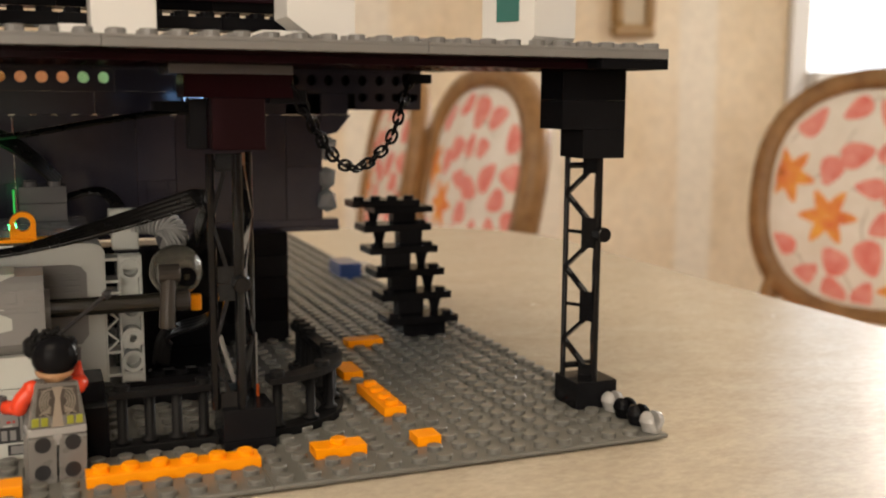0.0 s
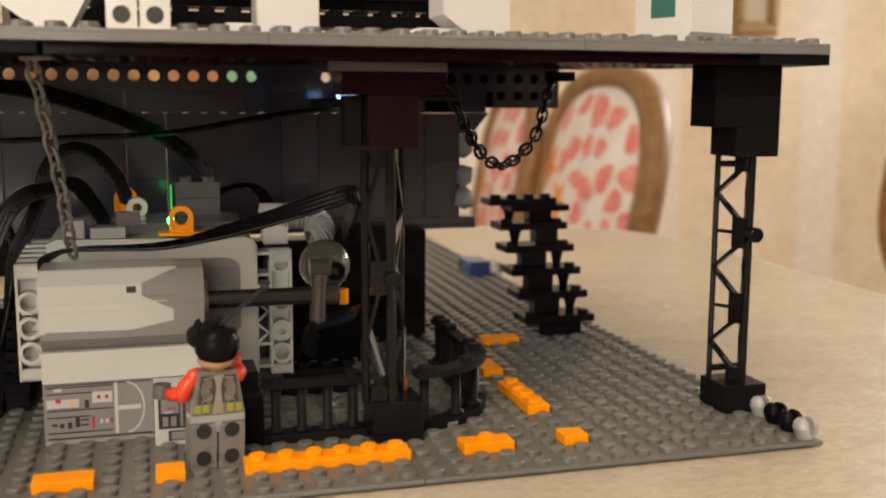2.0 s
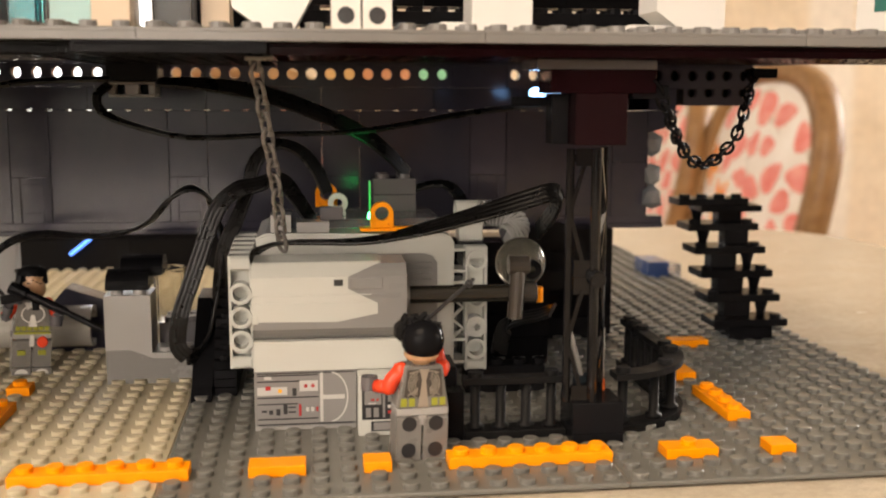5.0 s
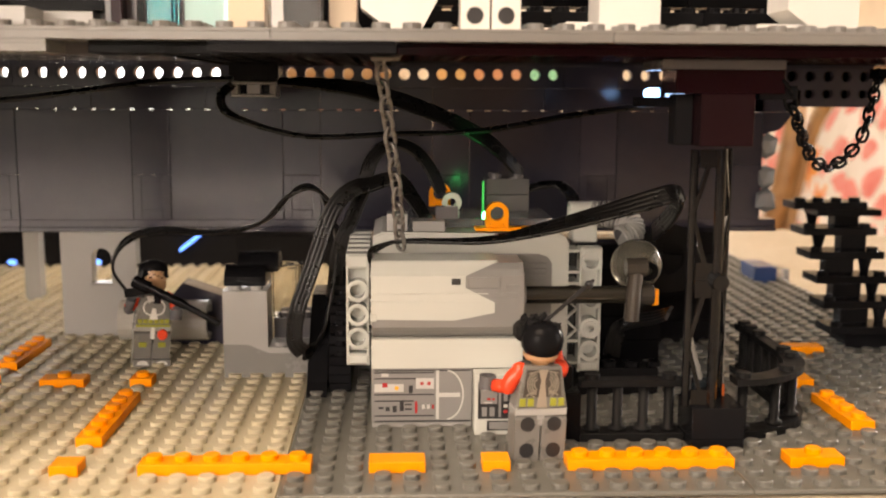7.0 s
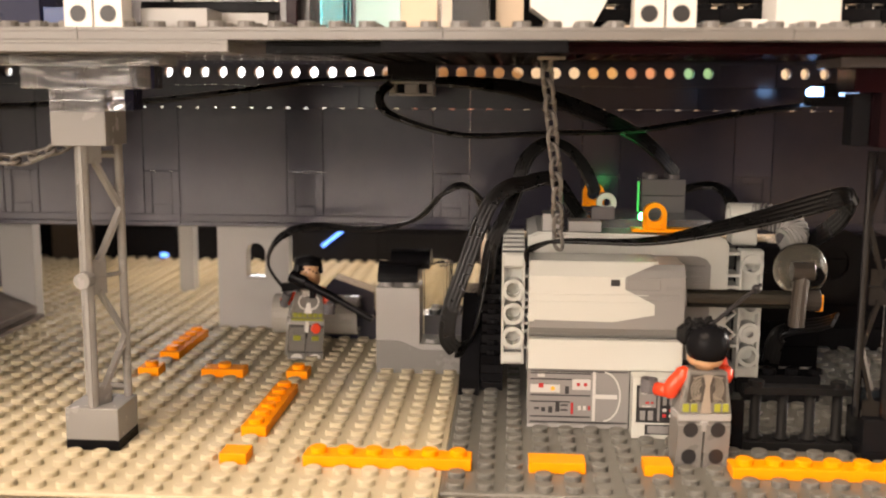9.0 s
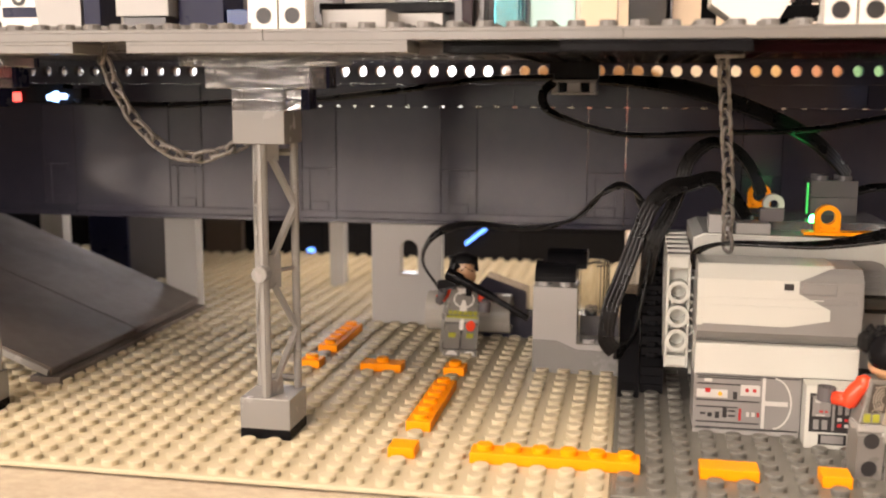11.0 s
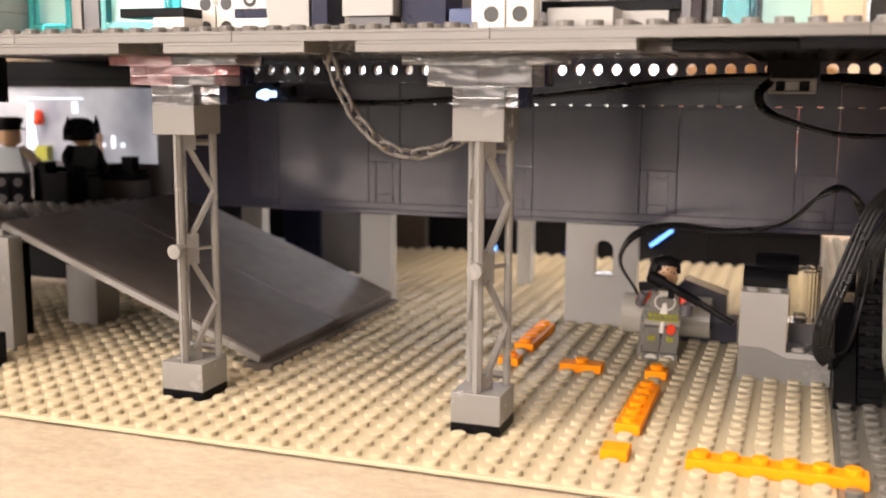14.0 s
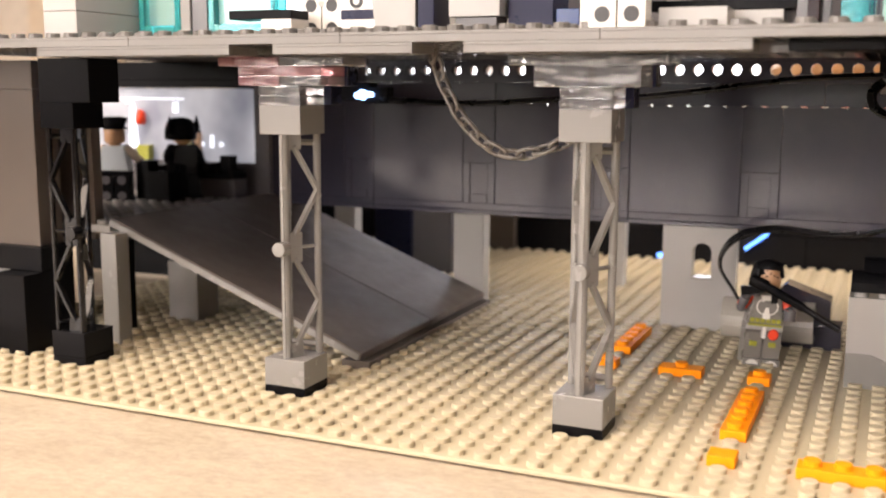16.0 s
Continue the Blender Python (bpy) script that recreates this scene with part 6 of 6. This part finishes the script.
def back_ground(bm):
    """The dark printed field on the back of the coat."""
    prism(bm, [(-0.0058, 0.0192), (0.0058, 0.0192), (0.0050, 0.0272), (-0.0050, 0.0272)], 0.00352, 0.00372)


def back_print(bm):
    """Pale curved ribs printed over the dark field."""
    flat = [(-0.00016, -0.0001), (0.00016, -0.0001), (0.00016, 0.0001), (-0.00016, 0.0001)]
    for s in (-1, 1):
        for r in (0.0013, 0.0020, 0.0027, 0.0034):
            pts = [(s * (0.0014 + r * math.sin(radians(a)) * 0.95), 0.00378, 0.0230 + r * math.cos(radians(a)) * 1.15) for a in range(15, 166, 15)]
            sweep(bm, pts, flat, up=(0, 1, 0), smooth=False)
        for k in range(3):
            sweep(bm, [(s * 0.0018, 0.00378, 0.0214 - 0.0007 * k), (s * (0.0048 - 0.0004 * k), 0.00378, 0.0196 + 0.0004 * k)], flat, up=(0, 1, 0), smooth=False)
        sweep(bm, [(s * 0.0012, 0.00378, 0.0268), (s * 0.0044, 0.00378, 0.0262)], flat, up=(0, 1, 0), smooth=False)


def back_spine(bm):
    """The beige middle panel, flaring at the belt."""
    prism(bm, [(-0.0016, 0.0160), (0.0016, 0.0160), (0.0010, 0.0205), (0.0006, 0.0240), (0.0014, 0.0272), (-0.0014, 0.0272), (-0.0006, 0.0240), (-0.0010, 0.0205)], 0.00352, 0.00384)


def front_print(bm):
    for s in (-1, 1):
        pts = [(s * (0.0008 + 0.0036 * math.sin(radians(a))), -0.00375, 0.0228 + 0.0030 * math.cos(radians(a))) for a in range(0, 181, 15)]
        sweep(bm, pts, [(-0.00030, -0.00015), (0.00030, -0.00015), (0.00030, 0.00015), (-0.00030, 0.00015)], up=(0, 1, 0), smooth=False)
    prism(bm, [(-0.0007, 0.0225), (0.0007, 0.0225), (0.0018, 0.0180), (-0.0018, 0.0180)], -0.0039, -0.0036)
    prism(bm, [(-0.0034, 0.0272), (0.0034, 0.0272), (0.0022, 0.0244), (0.0012, 0.0252), (-0.0012, 0.0252), (-0.0022, 0.0244)], -0.0039, -0.0035)
    for s in (-1, 1):
        pts = [(s * 0.0040 + 0.0026 * math.cos(radians(a)), -0.0056, 0.0006 + 0.0018 * math.sin(radians(a))) for a in range(0, 181, 20)]
        prism(bm, [(p[0], p[2]) for p in pts], -0.0057, -0.0054)
    box(bm, -0.0008, -0.0041, 0.0106, 0.0008, -0.0036, 0.0150, 0.0001)


def pouch_back(bm):
    for x in (-0.0058, -0.0034, 0.0034, 0.0058):
        box(bm, x - 0.0009, 0.0034, 0.0164, x + 0.0009, 0.0039, 0.0188, 0.0002)


def leg_disc(bm):
    lathe(bm, [(0.0022, 0), (0.0022, 0.0004), (0.0018, 0.0007)], Matrix.Translation((0.0040, -0.0034, 0.0122)) @ pose(0, 0, 0, 90), 14)


def pouch_front(bm):
    for x in (-0.0056, -0.0034, -0.0012, 0.0012, 0.0034, 0.0056):
        box(bm, x - 0.0009, -0.0040, 0.0166, x + 0.0009, -0.0034, 0.0182, 0.0002)
    box(bm, -0.0070, -0.0039, 0.0152, 0.0070, -0.0035, 0.0161, 0.0001)
    for s in (-1, 1):
        box(bm, s * 0.0040 - 0.0016, -0.0039, 0.0072, s * 0.0040 + 0.0016, -0.0034, 0.0092, 0.0002)


M_COAT = plastic("dark_grey_coat", (0.17, 0.165, 0.155), 0.28, 0.05, 0.03)
M_PRINTB = plastic("brown_print", (0.055, 0.045, 0.038), 0.35, 0.05, 0.0)
M_PALEP = plastic("pale_taupe_print", (0.26, 0.23, 0.19), 0.35, 0.03, 0.0)
M_BEIGEP = plastic("beige_print", (0.30, 0.25, 0.20), 0.35, 0.03, 0.0)
figs = [M_COAT, M_COAT, M_RED, M_DBG, M_SKIN, M_BLACK, M_LBG, M_INK, M_PRINTB, M_YELLOW, M_WHITE, M_MATTE, M_PALEP, M_BEIGEP]
figure(-6.95, 3.5, 0, 190, figs, "grey-coated toy figure with red arms and black helmet", "helmet",
       0, ((8, back_ground), (12, back_print), (13, back_spine), (9, pouch_back), (11, ragged_hair)), -2.0, 2,
       {1: ((0.0092, -0.0006, 0.0212), (0.0122, -0.0040, 0.0208), (0.0138, -0.0058, 0.0214)), -1: ((-0.0072, -0.0040, 0.0262), (-0.0066, -0.0066, 0.0310), (-0.0064, -0.0078, 0.0330))})
bm = bmesh.new()
rod(bm, (-6.9 * S, 3.5 * S, 0.0390), (-4.75 * S, 4.5 * S, 0.0512), 0.0006, 8)
lathe(bm, [(0.0013, 0), (0.0013, 0.0012), (0.0009, 0.0015)], look((-4.9 * S, 4.4 * S, 0.0503), (-4.3 * S, 4.9 * S, 0.054)), 8)
solid("antenna", bm, M_INK, "dark grey antenna rising from the helmet", "antenna")
figure(-24.0, 17.0, 0.3, 20, figs, "grey-coated toy figure with black hair and red shoulders", "hair", -2, ((10, front_print), (9, pouch_front), (2, leg_disc)), 5.0, 3,
       {-1: ((-0.0100, -0.0008, 0.0218), (-0.0096, -0.0040, 0.0262), (-0.0070, -0.0060, 0.0292)), 1: ((0.0092, -0.0014, 0.0228), (0.0104, -0.0046, 0.0208), (0.0088, -0.0066, 0.0208))}, 0.9)
ri = thing("toy_rifle", "long black toy rifle held across the chest", "rifle")
bm = bmesh.new()
rod(bm, (-24.35 * S, 15.85 * S, 0.0350), (-23.6 * S, 15.8 * S, 0.0322), 0.0024, 12)
rod(bm, (-23.6 * S, 15.8 * S, 0.0322), (-21.9 * S, 15.7 * S, 0.0254), 0.0017, 12)
rod(bm, (-21.9 * S, 15.7 * S, 0.0254), (-20.3 * S, 15.4 * S, 0.0190), 0.0012, 10)
part("barrel", bm, M_BLACK, ri)
bm = bmesh.new()
sweep(bm, [(-24.8 * S, 16.0 * S, 0.0300), (-24.3 * S, 16.0 * S, 0.0305), (-23.7 * S, 16.0 * S, 0.0316)], [(-0.0016, -0.0012), (0.0016, -0.0012), (0.0016, 0.0012), (-0.0016, 0.0012)], up=(0, 1, 0), smooth=False)
box(bm, -23.4 * S, 15.7 * S, 0.0262, -23.1 * S, 15.9 * S, 0.0308, 0.0003)
part("stock", bm, M_BLACK, ri)

def glowing_pane():
    """A pale glossy pane; added uneven emission stands in for reflections and room light."""
    m, nt, bs = node_mat("pale_pane_added_glow")
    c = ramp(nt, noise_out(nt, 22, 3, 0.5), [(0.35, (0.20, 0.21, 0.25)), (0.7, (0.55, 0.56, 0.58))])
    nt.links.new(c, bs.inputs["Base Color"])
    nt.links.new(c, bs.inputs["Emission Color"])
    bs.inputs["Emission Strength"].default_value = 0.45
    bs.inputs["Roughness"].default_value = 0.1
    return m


# ---- platform beside the ramp ----
TW = "plates of the platform"
for x0, x1 in ((-80, -72), (-72, -64), (-64, -55.6)):
    bm = bmesh.new()
    block(bm, x0, 8, x1, 24, 44.8, 48, False)
    studs(bm, x0, 8, round(x1 - x0), 16, 0.048, 10)
    solid("plate", bm, M_LBG, "light grey studded plate of the raised platform", "plate", TW)
white = [M_WHITE, M_WHITE, M_WHITE, M_WHITE, M_WHITE, M_WHITE, M_WHITE, M_INK]
M_CREAM = plastic("cream_plastic", (0.62, 0.52, 0.42), 0.3, 0.03, 0.0)
M_VEST = plastic("pale_blue_grey_cloth", (0.50, 0.56, 0.62), 0.4, 0.05, 0.02)
figure(-62.9, 17.0, 48.1, 200, [M_BLACK, M_VEST, M_CREAM, M_BLACK, M_SKIN, M_BLACK, M_BLACK, M_DBG], "toy figure in a grey vest and black peaked cap", "cap",
       bent={-1: ((-0.0092, -0.0010, 0.0232), (-0.0122, -0.0034, 0.0196), (-0.0146, -0.0056, 0.0172))})
figure(-60.0, 19.9, 48.1, 62, [M_BLACK, M_BLACK, M_BLACK, M_BLACK, M_SKIN, M_BLACK, M_BLACK, M_BLACK], "black toy figure with a pointed cowl on the platform", "cowl")
for x0, y0, x1, y1, z1 in ((-61.9, 17.6, -60.9, 18.6, 69), (-60.8, 17.4, -59.2, 18.6, 64), (-61.3, 18.7, -59.4, 19.4, 66.5)):
    lone("machine_brick", M_BLACK, x0, y0, x1, y1, 48.05, z1, "black machine brick on the platform between the figures", "brick", "machine bricks", False)
lone("console_bench", M_DBG, -61.4, 20.6, -56.6, 22, 48, 59, "dark grey bench brick on the platform", "bench", "", False)
lone("bench_top", M_BLACK, -61.6, 20.4, -56.6, 22, 59.05, 62, "black plate on the platform bench", "plate", "", True)
for x0, y0, x1, y1, z1 in ((-60.6, 20.9, -59.8, 21.8, 69), (-59.4, 20.9, -58.2, 21.8, 67), (-58.0, 21.0, -57.2, 21.8, 70.5), (-61.5, 20.9, -60.9, 21.6, 66)):
    lone("machine_brick", M_BLACK, x0, y0, x1, y1, 62.05, z1, "small black machine brick on the bench", "brick", "machine bricks", False)
pn = thing("screen_panel", "pale glossy panel with a grey frame behind the platform", "panel")
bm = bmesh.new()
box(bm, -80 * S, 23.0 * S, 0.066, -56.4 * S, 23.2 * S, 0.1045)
part("pane", bm, glowing_pane(), pn, "pale glossy pane with added glow")
brick("frame", M_DBG, -56.4, 22.6, -55.3, 24, 48, 108.7, pn, False)
brick("frame", M_BLACK, -80, 22.4, -55.4, 23.8, 108.75, 118.3, pn, False)
brick("frame", M_BLACK, -80, 22.4, -56.45, 23.8, 104.6, 108.7, pn, False)
brick("frame", M_DBG, -80, 22.8, -56.4, 23.8, 48, 66, pn, False)
for x0, y0, x1, y1, z0, z1 in ((-80.5, 8, -80, 24, 48, 115),):
    brick("side", M_DBG, x0, y0, x1, y1, z0, z1, pn, False)
# glowing strips and spots added for reflections and lights showing in the pane
ls = thing("lit_strip", "bright white glowing strips for reflections in the pale panel", "light")
M_REFLECTION = glow("white_reflection_glow", (0.92, 0.95, 1.0), 0.9)
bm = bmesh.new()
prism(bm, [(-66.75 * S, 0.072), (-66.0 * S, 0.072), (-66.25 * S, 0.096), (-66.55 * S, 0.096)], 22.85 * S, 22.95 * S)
part("strip", bm, M_REFLECTION, ls)
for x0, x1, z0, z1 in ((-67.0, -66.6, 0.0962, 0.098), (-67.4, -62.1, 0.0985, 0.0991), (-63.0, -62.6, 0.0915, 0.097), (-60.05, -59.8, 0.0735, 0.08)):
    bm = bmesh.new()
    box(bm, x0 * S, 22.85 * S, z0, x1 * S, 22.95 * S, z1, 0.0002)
    part("strip", bm, M_REFLECTION, ls)
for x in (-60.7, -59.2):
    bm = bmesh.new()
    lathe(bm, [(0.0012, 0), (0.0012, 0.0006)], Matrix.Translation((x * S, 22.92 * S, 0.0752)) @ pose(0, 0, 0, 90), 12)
    part("spot", bm, M_REFLECTION, ls)
bm = bmesh.new()
lathe(bm, [(0.0026, 0), (0.0030, 0.0025), (0.0026, 0.006), (0.0012, 0.008)], Matrix.Translation((-65.5 * S, 22.6 * S, 0.085)), 14)
solid("red_piece", bm, M_RED, "small round red piece before the pale panel", "round piece")
plain("brick", M_YELLOW, -65.7, 22.3, -64.7, 22.9, 66.1, 74, "olive yellow brick before the pale panel", "brick")
sg = thing("framed_sign", "beige framed black sign with yellow marks", "sign")
brick("frame", M_SKIN, -61.95, 22.5, -60.7, 22.9, 66.1, 81, sg, False)
bm = bmesh.new()
box(bm, -61.8 * S, 22.46 * S, 0.070, -61.0 * S, 22.5 * S, 0.079, 0.0001)
part("face", bm, M_INK, sg)
bm = bmesh.new()
for z in (0.072, 0.075, 0.0775):
    box(bm, -61.6 * S, 22.44 * S, z, -61.2 * S, 22.462 * S, z + 0.0009, 0.0001)
part("mark", bm, M_YELLOW, sg)

# ---- gate tower at the end of the base ----
gt = thing("gate_tower", "beige-grey brick tower wall on a black gate frame", "tower")
brick("panel", M_TOWER, -66, 5, -57.4, 6.6, 41.6, 103.9, gt, False)
brick("panel", M_TOWER, -66, 5, -57.4, 6.6, 104, 115.1, gt, False)
brick("side_wall", M_TOWER, -66, 8.2, -56.75, 8.9, 41.6, 115.1, gt, False)
brick("lintel", M_BLACK, -66, 4.6, -57, 6.8, 32, 41.5, gt, False)
brick("jamb", M_BLACK, -59.2, 3.4, -57, 6.8, 0, 31.9, gt, False)
brick("sill", M_BLACK, -66, 3.4, -59.2, 6.8, 0, 6, gt, False)
plain("brick", M_BLACK, -72, 24, -57, 25, 0, 44.7, "black plastic brick closing the space under the platform", "brick")
plain("brick", M_LBG, -66, 9, -60.2, 10, 0, 40, "light grey plastic brick seen through the gate", "brick")
plain("brick", M_BLACK, -57, 9.2, -55.9, 10.2, 0, 40, "black plastic brick seen through the gate", "brick")


# ---- things standing on the deck ----
D = 121.6
TOPG = "white bricks on the deck"


def deck_brick(mat, x0, y0, x1, y1, z0, z1, label, knobs=False):
    return lone("brick", mat, x0, y0, x1, y1, D + z0, D + z1, label, "brick", TOPG, knobs)


deck_brick(M_WHITE, -5.2, 2.6, -3.1, 4.6, 0, 24, "white plastic brick standing on the deck edge")
deck_brick(M_WHITE, -6.2, 3.2, -5.3, 4.2, 0, 3.2, "low white plate on the deck")
bm = bmesh.new()
prism(bm, [(2.6 * S, D / 1000), (3.9 * S, D / 1000), (3.9 * S, 0.140), (1.4 * S, 0.140), (1.4 * S, 0.1285)], 3 * S, 5 * S)
solid("slope_brick", bm, M_WHITE, "white inverted slope brick on the deck", "brick", TOPG)
bm = bmesh.new()
prism(bm, [(-0.4 * S, D / 1000), (2.4 * S, D / 1000), (2.4 * S, 0.1248), (0.6 * S, 0.1248)], 3.4 * S, 5 * S)
solid("slope_brick", bm, M_WHITE, "low white wedge plate on the deck", "brick", TOPG)
bm = bmesh.new()
prism(bm, [(-12.1 * S, D / 1000), (-11.2 * S, D / 1000), (-9.8 * S, 0.142), (-13.2 * S, 0.142), (-13.2 * S, 0.128)], 3 * S, 5 * S)
solid("slope_brick", bm, M_WHITE, "white inverted slope brick on the deck", "brick", TOPG)
for x, y in ((-9.0, 1.5), (-27.45, 1.5), (-41.4, 6.0)):
    figure(x, y, D, 180, white, "white armoured toy figure standing on the deck edge", "white")

rw = thing("capsule_window", "white rounded capsule with a dark teal window on the deck", "capsule")
m = Matrix.Translation((11.0 * S, 3.2 * S, D / 1000)) @ pose(0, 0, 0, 0, 0, -66)
bm = bmesh.new()
prism(bm, [(-0.0105, 0.003), (-0.0075, 0.0), (0.0075, 0.0), (0.0105, 0.003), (0.0105, 0.026), (0.0075, 0.03), (-0.0075, 0.03), (-0.0105, 0.026)], -0.010, 0.010)
bm.transform(m)
part("shell", bm, M_WHITE, rw)
bm = bmesh.new()
box(bm, -0.0045, -0.0103, 0.0075, 0.0045, -0.0099, 0.024, 0.0002)
bm.transform(m)
part("window", bm, plastic("dark_teal_glass", (0.03, 0.14, 0.12), 0.06, 0.05, 0.0), rw)

bl = thing("upper_gallery", "black studded beams of an upper gallery on the deck", "gallery")
for x0, x1 in ((-12, -6), (-6, 0), (0, 5)):
    brick("beam", M_BLACK, x0, 8, x1, 10, D + 5, D + 9, bl, True)
    brick("beam", M_BLACK, x0, 10.2, x1, 12, D + 12, D + 18, bl, False)
for x in (-11, -4, 3):
    brick("post", M_BLACK, x, 8.5, x + 1, 9.5, D, D + 5, bl, False)
for x0, x1 in ((-12, -4), (-4, 5)):
    brick("beam", M_MAROON, x0, 8.4, x1, 9.6, D + 14, D + 18, bl, False)
deck_brick(M_SAND, -17.4, 1.4, -16.2, 3.4, 0, 26, "pinkish beige plastic brick on the deck edge")
deck_brick(M_BROWNGREY, -15.9, 4, -14.6, 6, 0, 26, "grey-brown ribbed brick on the deck")
deck_brick(M_SAND, -14.4, 5, -13.4, 7, 0, 26, "beige plastic brick on the deck")
deck_brick(M_DBG, -24.6, 6, -21.8, 8, 0, 20, "dark grey brick on the deck")
deck_brick(M_LBG, -26.3, 2.2, -24.0, 4, 0, 5.5, "smooth light grey brick on the deck")
deck_brick(M_BLACK, -27.0, 4.2, -22.0, 5.4, 5.6, 8.6, "black plate on the deck")
deck_brick(M_LBG, -26.6, 4.2, -22.4, 5.4, 0, 5.5, "light grey plate on the deck")
deck_brick(M_TEAL, -20.6, 4.2, -19.5, 4.8, 0, 26, "clear teal panel on the deck")
for k in range(3):
    deck_brick(M_NAVY, -19.72 + 0.14 * k, 4.0, -19.66 + 0.14 * k, 4.15, 0, 26, "thin dark bar before the teal panel")
deck_brick(M_PALETEAL, -19.3, 4.2, -17.7, 4.8, 0, 26, "pale clear panel on the deck")
deck_brick(M_SMOKE, -23.0, 4.4, -22.2, 5.2, 5.6, 20, "clear smoky brick on the deck")
deck_brick(M_DBG, -22.0, 4.2, -20.9, 5.4, 0, 14, "dark grey brick on the deck")
deck_brick(M_MAROON, -21.6, 3.4, -21.2, 4.1, 0, 20, "dark red post on the deck")
deck_brick(M_WHITE, -29.3, 3, -28.9, 4, 0, 24, "thin white post on the deck")
deck_brick(M_BLUE, -30.5, 4, -29.6, 5, 0, 7, "blue plastic brick on the deck")
deck_brick(M_NAVY, -32.4, 4, -30.6, 6, 0, 24, "dark blue plastic brick on the deck")
deck_brick(M_LBG, -34.6, 3.4, -32.5, 5, 5, 24, "light grey brick raised on the deck")
deck_brick(M_DBG, -34.4, 3.6, -32.7, 4.8, 0, 4.95, "dark grey plate on the deck")
deck_brick(M_NAVY, -35.9, 3.4, -35.2, 5, 0, 24, "dark blue plastic brick on the deck")
bm = bmesh.new()
prism(bm, [(-37.7 * S, D / 1000), (-36.0 * S, D / 1000), (-36.0 * S, 0.145), (-38.1 * S, 0.145)], 3.4 * S, 5 * S)
solid("slope_brick", bm, M_LBG, "light grey sloped brick on the deck", "brick", TOPG)
pb = thing("panel_brick", "white brick with a printed dark gear and blue band", "brick")
brick("body", M_WHITE, -39.7, 4, -37.9, 5, D, D + 22, pb, False)
bm = bmesh.new()
quad(bm, -39.6 * S, (D + 5.4) / 1000, -38.0 * S, (D + 8.4) / 1000, 4 * S)
part("print", bm, M_NAVY, pb, "dark blue printed band")
bm = bmesh.new()
ring(bm, Matrix.Translation((-38.9 * S, 4 * S - 0.00005, (D + 11.2) / 1000)) @ pose(0, 0, 0, 90), 0.0012, 0.0024, 0.00015, 20)
for k in range(5):
    a = 2 * math.pi * k / 5
    box(bm, -38.9 * S + 0.0016 * math.cos(a) - 0.0003, 4 * S - 0.0002, (D + 11.2) / 1000 + 0.0016 * math.sin(a) - 0.0003, -38.9 * S + 0.0016 * math.cos(a) + 0.0003, 4 * S - 0.00005, (D + 11.2) / 1000 + 0.0016 * math.sin(a) + 0.0003, 0.00005)
part("print", bm, M_INK, pb, "dark printed gear")
deck_brick(M_BLACK, -44.8, 3.6, -41.7, 5, 6, 9, "black plate resting on the white brick")
deck_brick(M_WHITE, -43.2, 3.6, -41.7, 5, 0, 5.95, "low white brick on the deck")
for k in range(4):
    deck_brick(M_LBG, -53.5, 2, -51.6, 6.5, 9.6 * k, 9.6 * k + 9.5, "light grey brick of a corner turret on the deck")
for x0, x1, right in ((-51.55, -49.2, 1), (-47.6, -44.0, 1)):
    w = thing("window_unit", "clear teal window unit standing on the deck", "window unit", "teal windows on the deck")
    brick("frame", M_TEAL, x1 - 0.3, 6, x1, 7, D, D + 38, w, False)
    brick("frame", M_TEAL, x0, 6, x0 + 0.3, 7, D, D + 38, w, False)
    brick("frame", M_TEAL, x0 + 0.31, 6, x1 - 0.31, 7, D, D + 6, w, False)
    bm = bmesh.new()
    box(bm, (x0 + 0.3) * S, 6.4 * S, (D + 6) / 1000, (x1 - 0.3) * S, 6.5 * S, (D + 38) / 1000)
    part("pane", bm, M_PALETEAL, w)
deck_brick(M_LBG, -49.15, 6, -48.6, 7, 0, 38, "light grey post between the teal windows")
deck_brick(M_DBG, -48.5, 6, -47.65, 7, 0, 38, "dark grey brick between the teal windows")

# backing bricks added to block the bright window behind the deck items
for x0, x1, h, mat, word in ((-44, -38, 30, M_DBG, "dark grey"), (-38, -33, 26, M_LBG, "light grey"), (-33, -27.5, 30, M_DBG, "dark grey"), (-27.4, -22.5, 24, M_LBG, "light grey"), (-21.9, -18.8, 30, M_DBG, "dark grey"), (-15.5, -12.6, 30, M_BLACK, "black")):
    lone("wall_brick", mat, x0, 9, x1, 10, D, D + h, word + " plastic backing brick added on the deck", "brick", "wall bricks on the deck", False)
